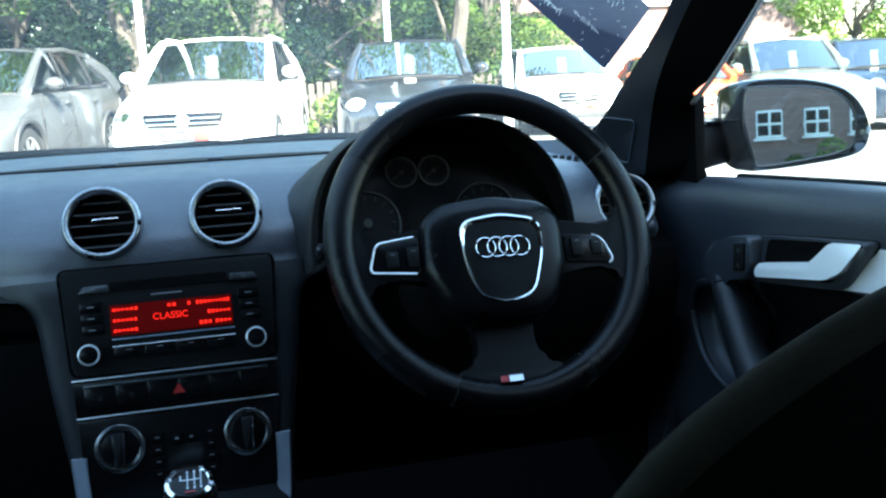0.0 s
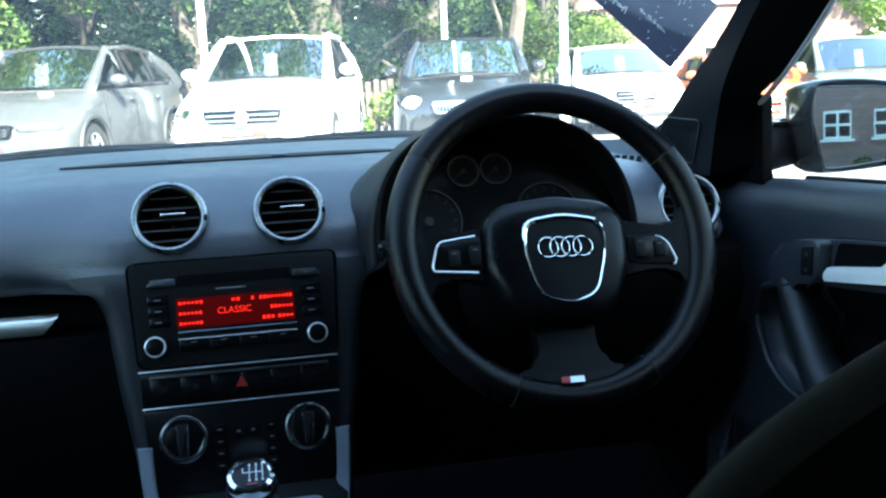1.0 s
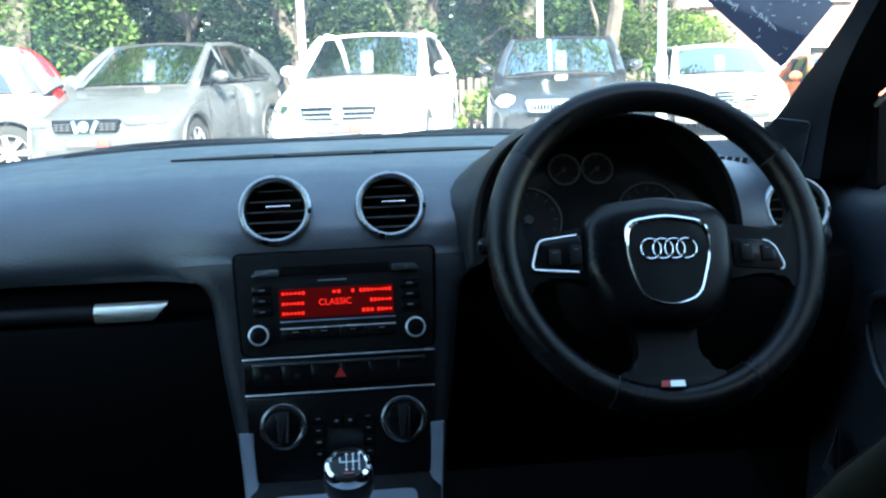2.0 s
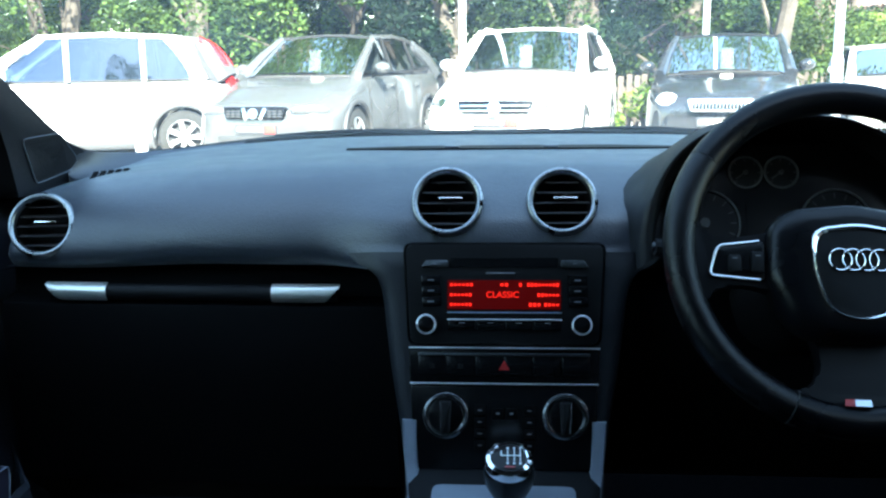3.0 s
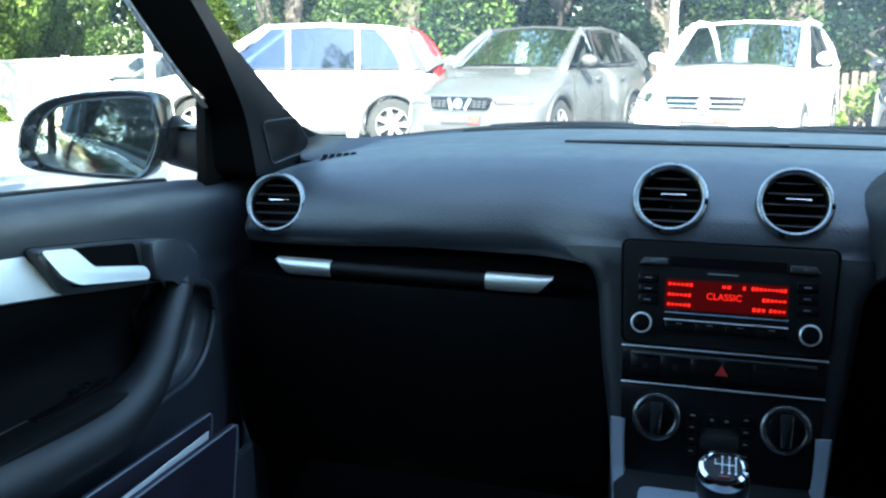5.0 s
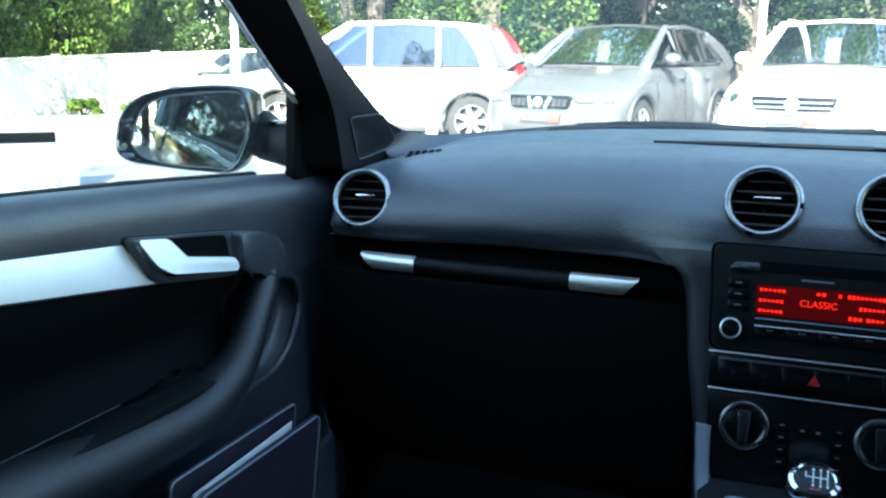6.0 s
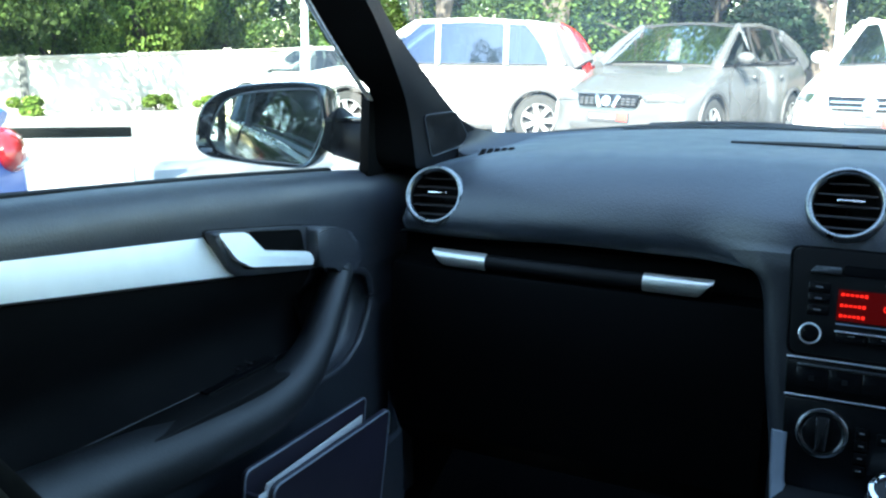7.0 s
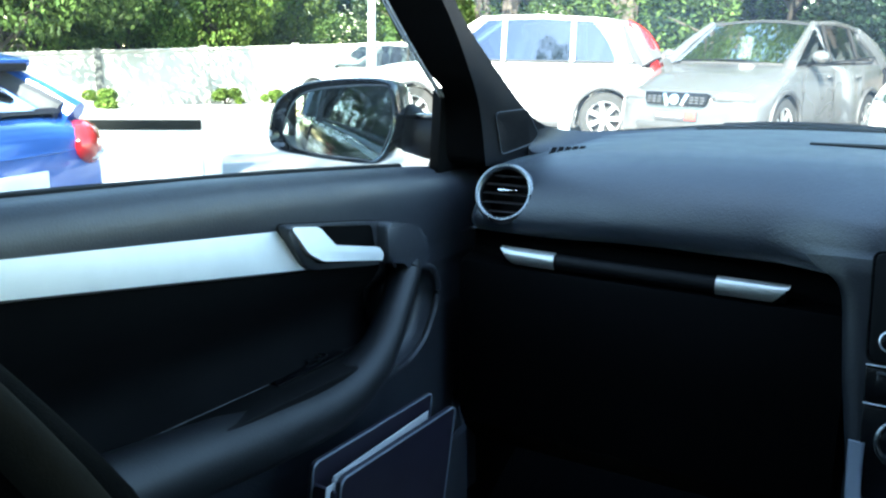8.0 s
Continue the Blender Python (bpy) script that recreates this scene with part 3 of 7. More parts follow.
for sx in (-1, 1):
    high = curve([(sx * x, y, z) for x, y, z in ((0.630, 0.140, 0.925), (0.618, 0.182, 0.909), (0.600, 0.222, 0.902), (0.572, 0.262, 0.8995), (0.535, 0.303, 0.900), (0.490, 0.350, 0.902), (0.440, 0.385, 0.905))], 5)
    low = curve([(sx * x, y, z) for x, y, z in ((0.634, 0.168, 0.900), (0.640, 0.156, 0.878), (0.622, 0.150, 0.870), (0.588, 0.178, 0.877), (0.540, 0.222, 0.885), (0.488, 0.300, 0.894), (0.440, 0.370, 0.900))], 5)
    secs = []
    for p, q in zip(high, low):
        sag = 0.10 * (p - q).length
        secs.append([p + Vector((0, 0.012, -0.006)), p, p.lerp(q, 0.3) - Vector((0, 0, sag)), p.lerp(q, 0.62) - Vector((0, 0, sag)), q, q - Vector((0, 0, 0.012))])
    bm = NB()
    rings(bm, secs, closed=False, caps=False)
    solo("trim", bm, SOFT_TRIM, "dark grey fairing from the pillar foot onto the dashboard", "trim", "structure", sharp=60)


# ---- dashboard ----
PROFILE = [(0.53, 0.897), (0.50, 0.9055), (0.42, 0.908), (0.32, 0.908), (0.235, 0.9062), (0.205, 0.9048), (0.15, 0.903), (0.10, 0.9005), (0.065, 0.8965), (0.042, 0.8895), (0.020, 0.8785), (0.0, 0.863), (-0.014, 0.845), (-0.0230, 0.826), (-0.0272, 0.809), (-0.0268, 0.796), (-0.0225, 0.785), (-0.0130, 0.777), (0.002, 0.7730)]


def dash_point(x, y, z):
    """The dashboard's skin: it sinks and draws back towards the doors and swells over the centre stack."""
    a = abs(x) / 0.62
    back = smooth(0.18, 0.5, y)
    dz = (-0.026 * a ** 3 * (1 - back) - 0.022 * a ** 4 * back - 0.012 * smooth(0.55, 0.68, abs(x))) * smooth(0.778, 0.86, z)
    dz -= 0.010 * smooth(0.36, 0.62, abs(x)) * (1 - smooth(0.795, 0.85, z))
    dy = (0.030 * a ** 2.5 + 0.05 * smooth(0.654, 0.690, abs(x))) * (1 - back) - 0.27 * (abs(x) / 0.64) ** 3 * back
    mid = 1 - smooth(0.12, 0.24, abs(x))
    dy -= (0.029 * (1 - smooth(0.835, 0.893, z)) + 0.011 * (1 - smooth(0.786, 0.812, z))) * mid
    return Vector((x, y + dy, z + dz))


dash = thing("dashboard", at(0, 0, 0.16), "dark grey soft-touch dashboard with a full-width curved top", "dashboard")
SMALL = Matrix.Diagonal((0.974, 0.974, 0.974, 1))
VENTS = [leaning((-0.0688, -0.036, 0.8600), 25) @ SMALL, leaning((0.0702, -0.036, 0.8600), 25) @ SMALL, at(-0.6105, 0.0145, 0.8235) @ pose(0, 0, 0, 0, 0, 6) @ leaning((0, 0, 0), 22), at(0.6105, 0.0145, 0.8235) @ pose(0, 0, 0, 0, 0, -6) @ leaning((0, 0, 0), 22)]
xs = sorted({round(-0.672 + 0.016 * k, 4) for k in range(85)} | {round(s * (0.022 + 0.004 * k), 4) for k in range(26) for s in (-1, 1)} | {round(s * (0.560 + 0.004 * k), 4) for k in range(29) for s in (-1, 1)})
prof = curve([(0, *p) for p in PROFILE], 7)
secs = []
for x in xs:
    top = [dash_point(x, p.y, p.z) for p in prof]
    under = [Vector((x, 0.02, top[-1].z + 0.004)), Vector((x, 0.10, top[-1].z - 0.004)), Vector((x, top[0].y - 0.02, 0.80))]
    secs.append(top + under)
bm = rings(NB(), secs)
away = []
for vm in VENTS:
    inv = vm.inverted()
    for f in bm.faces:
        c = inv @ f.calc_center_median()
        if math.hypot(c.x, c.y) < 0.0415 and -0.03 < c.z < 0.05:
            away.append(f)
bmesh.ops.delete(bm, geom=list(set(away)), context="FACES")
part("upper_pad", bm, SOFT_TRIM, dash, "grained dark grey pad, smoothly rounded towards the seats", world=True, sharp=50)
# black end pieces beside the doors, set back a little behind the pad
for sx in (-1, 1):
    secs = []
    for x in (0.668, 0.676, 0.684, 0.692, 0.702):
        top = [dash_point(sx * x, p.y, p.z) + Vector((0, 0.012 + 0.3 * (x - 0.668), -0.007 - 0.2 * (x - 0.668))) for p in prof]
        secs.append(top + [Vector((sx * x, 0.05, top[-1].z + 0.004)), Vector((sx * x, 0.12, top[-1].z - 0.004)), Vector((sx * x, top[0].y - 0.02, 0.80))])
    part("end_piece", rings(NB(), secs), DEEP_BLACK, dash, "black end piece beside the door", world=True, sharp=50)
# long slot of the windscreen demister with two small clips
bm = NB()
secs = []
for i in range(41):
    x = -0.235 + 0.50 * i / 40
    taper = min(1.0, (i + 0.4) / 9, (40.4 - i) / 9)
    p, q = dash_point(x, 0.206 + 0.022 * taper, 0.9052), dash_point(x, 0.206 - 0.014 * taper, 0.9046)
    secs.append([p + Vector((0, 0, 0.0004)), q + Vector((0, 0, 0.0004)), q + Vector((0, 0, 0.0022)), p + Vector((0, 0, 0.0030))])
slot = part("demister_slot", rings(bm, secs), BLACK_TRIM, dash, "long narrow black demister slot", world=True)
for x in (-0.078, 0.066):
    part("clip", box(NB(), at(*dash_point(x, 0.201, 0.9085)), 0.021, 0.012, 0.0035, 0.0012), CLIP_GREY, slot, world=True)
# small side demister grilles near the pillars
for sx in (-1, 1):
    bm = NB()
    m = at(sx * 0.560, 0.117, 0.8795) @ pose(0, 0, 0, 0, 0, sx * -16) @ pose(0, 0, 0, 24, sx * 5, 0)
    gr = part("side_demister", box(NB(), m @ at(0, 0, -0.008), 0.058, 0.030, 0.016, 0.003), SOFT_TRIM, dash, world=True)
    for k in range(5):
        part("slit", prism(NB(), m @ at((k - 2) * 0.0105, 0, -0.0002), [(-0.0056, -0.011), (0.0016, -0.011), (0.0056, 0.011), (-0.0016, 0.011)], 0.0016), DEEP_BLACK, gr, "black slit", world=True)

# centre stack carrier, between the pad and the console
FASCIA = leaning((0, -0.065, 0.81), 15)
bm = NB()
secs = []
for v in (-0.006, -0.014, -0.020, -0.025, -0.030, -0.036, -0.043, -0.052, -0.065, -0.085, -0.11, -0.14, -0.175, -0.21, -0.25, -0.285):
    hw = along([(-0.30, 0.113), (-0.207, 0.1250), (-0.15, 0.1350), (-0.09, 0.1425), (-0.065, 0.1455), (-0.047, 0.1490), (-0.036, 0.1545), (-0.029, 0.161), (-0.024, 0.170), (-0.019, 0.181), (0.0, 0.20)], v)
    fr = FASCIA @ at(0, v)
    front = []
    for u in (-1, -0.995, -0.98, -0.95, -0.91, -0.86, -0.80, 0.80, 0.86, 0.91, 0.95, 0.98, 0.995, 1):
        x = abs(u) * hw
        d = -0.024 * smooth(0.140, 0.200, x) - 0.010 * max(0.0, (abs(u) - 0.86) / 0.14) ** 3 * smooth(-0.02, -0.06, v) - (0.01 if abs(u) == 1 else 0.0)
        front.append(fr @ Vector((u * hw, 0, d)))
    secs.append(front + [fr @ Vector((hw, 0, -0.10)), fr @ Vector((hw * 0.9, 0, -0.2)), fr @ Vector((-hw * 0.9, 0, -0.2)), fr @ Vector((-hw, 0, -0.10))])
# The shade under the pad is put into this frame's darker colour.
part("centre_panel", rings(bm, secs), SHADED_STACK_TRIM, dash, "frame round radio and climate panel, shade put into its grey", world=True, sharp=50)

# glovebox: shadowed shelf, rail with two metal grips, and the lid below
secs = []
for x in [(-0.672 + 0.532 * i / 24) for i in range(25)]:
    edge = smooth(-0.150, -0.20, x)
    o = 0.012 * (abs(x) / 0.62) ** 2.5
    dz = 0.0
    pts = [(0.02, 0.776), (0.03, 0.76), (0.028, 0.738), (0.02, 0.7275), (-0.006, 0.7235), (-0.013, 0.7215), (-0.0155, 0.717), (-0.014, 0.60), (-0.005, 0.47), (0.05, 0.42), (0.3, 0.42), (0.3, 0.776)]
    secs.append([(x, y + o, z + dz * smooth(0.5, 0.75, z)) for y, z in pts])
# The shade below the pad is put into the lid's near-black colour.
part("glovebox_lid", rings(NB(), secs), DEEP_BLACK, dash, "glovebox lid, the shade below the pad put into its black", world=True)
bm = NB()


def grip_rail(x):
    return Vector((x, -0.008 + 0.012 * (abs(x) / 0.62) ** 2.5, 0.7375))


pts = [grip_rail(-0.60 + 0.385 * i / 20) for i in range(21)]
rail = part("grip_rail", tube(bm, pts, [0.0112] * 21, 12, 0.85), BLACK_TRIM, dash, "black glovebox grip rail", world=True)


def rail_end(x0, x1, tip):
    """A brushed metal end of the rail: a curved shell that tapers at the bottom of its outer end."""
    secs = []
    n = 14
    for i in range(n + 1):
        t = i / n
        x = x0 + (x1 - x0) * t
        p = grip_rail(x)
        over = t * abs(x1 - x0)
        cut = max(0.0, min(1.0, (abs(x1 - x0) - over) / 0.020)) if tip else 1.0
        row = []
        for k in range(9):
            a = radians(96 + (236 - 96) * k / 8 * (0.25 + 0.75 * cut))
            row.append(p + Vector((0, 0.0125 * math.cos(a), 0.0128 * math.sin(a))))
        secs.append(row)
    b2 = NB()
    rings(b2, secs, closed=False, caps=False)
    bmesh.ops.recalc_face_normals(b2, faces=b2.faces[:])
    bmesh.ops.solidify(b2, geom=b2.faces[:], thickness=0.0015)
    return b2


part("grip_end", rail_end(-0.521, -0.605, True), ALU_X, rail, "brushed aluminium grip end", world=True)
part("grip_end", rail_end(-0.299, -0.2105, True), ALU_X, rail, "brushed aluminium grip end", world=True)
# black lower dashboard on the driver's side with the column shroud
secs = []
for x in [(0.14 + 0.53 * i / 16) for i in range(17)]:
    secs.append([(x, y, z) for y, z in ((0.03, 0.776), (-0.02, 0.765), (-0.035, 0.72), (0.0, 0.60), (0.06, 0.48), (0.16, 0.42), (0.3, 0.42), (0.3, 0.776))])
# Knee panel in the same near black, with its shade in the colour.
part("knee_panel", rings(NB(), secs), DEEP_BLACK, dash, "knee panel below the steering column, shade put into its black", world=True)
secs = []
WHEEL_M = leaning((0.3525, -0.191, 0.83), 26)
for d, r in ((-0.28, 0.075), (-0.20, 0.075), (-0.10, 0.066), (-0.06, 0.06), (-0.05, 0.045)):
    secs.append([WHEEL_M @ Vector((r * 1.05 * math.cos(a), r * math.sin(a) * 0.85 - 0.01, d)) for a in [2 * math.pi * k / 20 for k in range(20)]])
part("column_shroud", rings(NB(), secs), BLACK_TRIM, dash, "black steering column shroud", world=True)


# ---- air vents ----
def air_vent(m):
    ob = thing("air_vent", m, "round black air vent with a satin metal ring", "air vent", "dashboard air vents")
    bm = NB()
    prof = [(0.0362, -0.004), (0.0364, 0.003), (0.0374, 0.0065), (0.0392, 0.0085), (0.0418, 0.0090), (0.0442, 0.0072), (0.0456, 0.001), (0.0458, -0.022), (0.0362, -0.022)]
    secs = [[Vector((r * math.cos(a), r * math.sin(a), z)) for r, z in prof] for a in [2 * math.pi * k / 56 for k in range(56)]]
    ring = part("bezel", rings(bm, secs, wrap=True), VENT_RING, ob, "satin metal ring with a knurled edge", sharp=60)
    part("knurl_mark", box(NB(), at(0.0425, -0.004, 0.0085), 0.0045, 0.007, 0.002, 0.0008), GLOSS_BLACK, ring)
    bm = NB()
    secs = []
    for r, z in ((0.0363, 0.0), (0.0358, -0.012), (0.034, -0.03), (0.002, -0.034)):
        secs.append([Vector((r * math.cos(a), r * math.sin(a), z)) for a in [2 * math.pi * k / 36 for k in range(36)]])
    part("barrel", rings(bm, secs, caps=False), BLACK_TRIM, ob)
    for k in range(5):
        y = (k - 2) * 0.0135 + 0.001
        hw = math.sqrt(0.0356 ** 2 - y * y)
        part("slat", box(NB(), at(0, y, -0.007) @ pose(0, 0, 0, 24), 2 * hw, 0.0015, 0.013, 0.0004, 1), SLAT_TRIM, ob, "thin black slat")
    part("slider", box(NB(), at(0.004, 0.0045, 0.0005) @ pose(0, 0, 0, 10), 0.030, 0.0030, 0.006, 0.001), CHROME, ob, "small bright slider tab")
    return ob


vent = air_vent(VENTS[0])
for vm in VENTS[1:]:
    copy_thing(vent, vm)

# ---- instrument binnacle ----
BX = 0.342
cluster = thing("instrument_cluster", at(BX, 0.05, 0.80), "hooded black instrument cluster with four round dials", "instrument cluster")


def arch(hw, top, base, n=22, power=2.4):
    out = []
    for k in range(n + 1):
        a = math.pi * k / n
        c, s = math.cos(a), math.sin(a)
        out.append((hw * math.copysign(abs(c) ** (2 / power), c), base + (top - base) * abs(s) ** (2 / power)))
    return out


def hood_arch(y, left, right, top, base, power, foot):
    """One arch of the hood: fuller towards the middle of the car, where its foot runs out onto the pad."""
    row = []
    for (x, z), (x2, z2) in zip(arch(right, top, base, 40, power[1]), arch(left, top, base, 40, power[0])):
        x, z = (x2, z2) if x < 0 else (x, z)
        if x < 0:
            x -= foot * (1 - smooth(0.835, 0.925, z)) ** 1.6
        row.append((BX + x, y, z))
    return row


lip = (-0.072, 0.169, 0.150, 0.957, 0.800, (2.9, 2.3), 0.0)
outer = [lip, (-0.078, 0.173, 0.155, 0.9605, 0.795, (2.9, 2.3), 0.0), (-0.078, 0.177, 0.158, 0.9628, 0.79, (2.85, 2.2), 0.002), (-0.070, 0.180, 0.160, 0.9640, 0.785, (2.8, 2.15), 0.004), (-0.055, 0.182, 0.162, 0.9642, 0.78, (2.75, 2.05), 0.008), (-0.035, 0.183, 0.164, 0.9638, 0.78, (2.7, 2.0), 0.016), (-0.012, 0.185, 0.168, 0.9620, 0.78, (2.6, 1.95), 0.030), (0.015, 0.188, 0.170, 0.959, 0.78, (2.5, 1.9), 0.048), (0.05, 0.192, 0.175, 0.953, 0.78, (2.3, 1.85), 0.06), (0.09, 0.198, 0.182, 0.942, 0.79, (2.1, 1.8), 0.07), (0.13, 0.204, 0.187, 0.928, 0.80, (2.0, 1.75), 0.07), (0.17, 0.208, 0.192, 0.911, 0.82, (1.9, 1.7), 0.07), (0.20, 0.208, 0.190, 0.896, 0.84, (1.8, 1.7), 0.07)]
bm = NB()
rings(bm, [hood_arch(*row) for row in outer], closed=False, caps=False)
part("hood", bm, HOOD_SHELL, cluster, "dark grey arched hood running out onto the pad", world=True, sharp=70)
inner = [(0.07, 0.140, 0.135, 0.925, 0.77, (2.6, 2.4), 0.0), (0.0, 0.152, 0.142, 0.940, 0.78, (2.7, 2.4), 0.0), (-0.05, 0.163, 0.147, 0.951, 0.79, (2.8, 2.35), 0.0), lip]
bm = NB()
rings(bm, [hood_arch(*row) for row in inner], closed=False, caps=False)
part("hood_lining", bm, HOOD_TRIM, cluster, "black inside of the hood", world=True, sharp=60)
DIALS = leaning((BX, -0.036, 0.84), 25)
part("dial_plate", prism(NB(), DIALS, rounded([(-0.148, -0.06), (0.148, -0.06), (0.146, 0.045), (0.09, 0.092), (-0.09, 0.092), (-0.146, 0.045)], 0.03), 0.004), GLOSS_BLACK, cluster, "glossy black dial plate", world=True)
for x, y, r in ((-0.103, -0.008, 0.041), (0.050, -0.008, 0.041), (-0.052, 0.055, 0.0195), (-0.010, 0.055, 0.0195)):
    m = DIALS @ at(x, y, 0.004)
    dial = part("dial", disc(NB(), m, r * 0.94, 0.001, 36), BLACK_TRIM, cluster, "black round dial", world=True)
    part("dial_ring", torus(NB(), m @ at(0, 0, 0.0018), r, 0.0013, 40, 6), DIAL_RING, dial, "thin grey ring", world=True)
    bm = NB()
    for k in range(13 if r > 0.03 else 7):
        a = radians(225 - 270 * k / (12 if r > 0.03 else 6))
        box(bm, m @ at(r * 0.82 * math.cos(a), r * 0.82 * math.sin(a), 0.0012) @ pose(0, 0, 0, 0, 0, math.degrees(a)), r * 0.16, 0.0012, 0.0006)
    part("tick_marks", bm, TICK_GREY, dial, world=True)
    a = radians(215)
    bm = box(NB(), m @ pose(0, 0, 0, 0, 0, 215) @ at(r * 0.36, 0, 0.003), r * 0.8, 0.0016, 0.0012, 0.0004, 1)
    disc(bm, m @ at(0, 0, 0.001), r * 0.14, 0.004, 16)
    part("needle", bm, TICK_GREY, dial, world=True)
part("dial_display", prism(NB(), DIALS @ at(0, 0, 0.0045), rect(-0.054, -0.05, 0.002, 0.018, 0.004), 0.001), GLOSS_BLACK, cluster, "dark display between the dials", world=True)

# ---- steering wheel, turned slightly ----
WM = WHEEL_M @ pose(0, 0, 0, 0, 0, -1.6)
wheel = thing("steering_wheel", WM, "black leather three-spoke steering wheel with chrome trimmed hub", "steering wheel")
RB, RS = 0.1695, 0.0172


def lowered(bm):
    """The lower half of the rim is drawn out a little."""
    for v in bm.verts:
        if v.co.y < 0:
            v.co.y *= 1.026
    return bm


for a0, a1, mat, nm in ((33.2, 146.4, LEATHER, "rim_top"), (146.4, 248, PERFORATED, "rim_side"), (248, 300, LEATHER, "rim_bottom"), (300, 393.2, PERFORATED, "rim_side")):
    bm = torus(NB(), Matrix(), RB, RS, 96, 16, a0 + 0.25, a1 - 0.25, 1.05)
    bmesh.ops.holes_fill(bm, edges=bm.edges[:])
    part(nm, lowered(bm), mat, wheel, "perforated black leather grip" if mat is PERFORATED else "smooth black leather")
for a in (33.2, 146.4, 248, 300):
    m = pose(0, 0, 0, 0, 0, a) @ at(RB, 0, 0) @ pose(0, 0, 0, 90)
    part("seam", lowered(torus(NB(), m, RS * 0.998, 0.0005, 28, 6)), STITCH, wheel, "pale stitched seam")
# hub cushion
hub_out = rounded([(-0.083, 0.022), (-0.062, 0.040), (0, 0.0475), (0.060, 0.038), (0.079, 0.018), (0.077, -0.040), (0.060, -0.078), (0.040, -0.096), (-0.042, -0.096), (-0.066, -0.078), (-0.086, -0.036)], 0.012, 3)
secs = []
for z, k in ((-0.045, 0.86), (-0.02, 0.97), (0.0, 1.0), (0.010, 0.985), (0.018, 0.94), (0.0225, 0.85), (0.025, 0.70)):
    secs.append([Vector((x * k, (y + 0.015) * k - 0.015, z)) for x, y in hub_out])
hub = part("hub_cushion", rings(NB(), secs), LEATHER, wheel, "padded black hub cover", sharp=60)
badge_out = rounded([(-0.041, 0.013), (0.002, 0.0195), (0.046, 0.012), (0.0475, -0.022), (0.032, -0.069), (0.001, -0.078), (-0.030, -0.069), (-0.0425, -0.022)], 0.014, 4)
band = []
for x, y in badge_out:
    wide = 0.0026 + 0.0030 * smooth(-0.02, 0.012, y)
    d = Vector((x - 0.002, y + 0.03, 0)).normalized()
    band.append([Vector((x, y, 0.0225)) + d * wide * 0.5, Vector((x, y, 0.0268)) + d * wide * 0.42, Vector((x, y, 0.0282)), Vector((x, y, 0.0268)) - d * wide * 0.62, Vector((x, y, 0.0225)) - d * wide * 0.7])
part("hub_frame", rings(NB(), band, wrap=True), CHROME, hub, "chrome frame on the hub, broad along its top")
part("hub_plate", prism(NB(), at(0, 0, 0.0235), [(0.002 + (x - 0.002) * 0.95, -0.03 + (y + 0.03) * 0.95) for x, y in badge_out], 0.0025, 0.001), BLACK_TRIM, hub)
for k in range(4):
    part("ring", torus(NB(), at((k - 1.5) * 0.0128 + 0.0020, -0.0165, 0.0272), 0.0108, 0.00095, 36, 8), CHROME, hub, "small chrome ring")
# side spokes with switch panels, and the lower spoke
for sx in (-1, 1):
    poly = [(sx * x, y) for x, y in ((0.062, 0.018), (0.10, 0.012), (0.130, 0.007), (0.146, 0.015), (0.153, 0.040), (0.166, 0.050), (0.169, 0.0), (0.160, -0.072), (0.150, -0.076), (0.143, -0.052), (0.128, -0.041), (0.10, -0.041), (0.066, -0.050))]
    sp = part("side_spoke", prism(NB(), at(0, 0, -0.012), rounded(poly if sx > 0 else poly[::-1], 0.006, 3), 0.019, 0.0022, 2), SPOKE_TRIM, wheel, "black padded spoke with a thumb rest")
    pan = [(sx * x, y) for x, y in (((0.085, 0.0060), (0.130, 0.0000), (0.1345, -0.006), (0.1405, -0.027), (0.1385, -0.032), (0.085, -0.036)) if sx < 0 else ((0.079, -0.001), (0.118, -0.005), (0.126, -0.012), (0.134, -0.032), (0.132, -0.0375), (0.079, -0.034)))]
    pan = rounded(pan if sx > 0 else pan[::-1], 0.006, 3)
    pn = part("switch_panel", prism(NB(), at(0, 0, 0.005), pan, 0.004, 0.0012), GLOSS_BLACK, sp, "glossy black switch panel")
    out_edge = [p for p in pan if sx * p[0] > 0.088]
    out_edge.sort(key=lambda p: math.atan2(p[1] + 0.018, sx * p[0] - 0.10))
    part("switch_frame", tube(NB(), [(x, y, 0.0090) for x, y in out_edge], 0.0014, 8), BRIGHT_TRIM, sp, "thin chrome edging")
    for x, y, h in ((0.093, -0.017, 0.022), (0.116, -0.019, 0.018)):
        part("thumb_switch", box(NB(), at(sx * x, y, 0.010), 0.013, h, 0.005, 0.0018), BLACK_TRIM, sp)
        part("switch_mark", box(NB(), at(sx * x, y + h * 0.28, 0.0128), 0.005, 0.0012, 0.0005), PRINT_GREY, sp)
low = [(-0.042, -0.07), (0.042, -0.07), (0.034, -0.098), (0.032, -0.118), (0.037, -0.134), (0.052, -0.146), (0.078, -0.150), (0.074, -0.160), (0.040, -0.172), (0, -0.176), (-0.040, -0.172), (-0.074, -0.160), (-0.078, -0.150), (-0.052, -0.146), (-0.037, -0.134), (-0.032, -0.118), (-0.034, -0.098)]
bm = prism(NB(), at(0, 0, -0.012), rounded(low[::-1], 0.006, 3), 0.022, 0.0025, 2)
for v in bm.verts:                                  # it falls back towards the hub
    v.co.z -= 0.28 * max(0.0, v.co.y + 0.158)
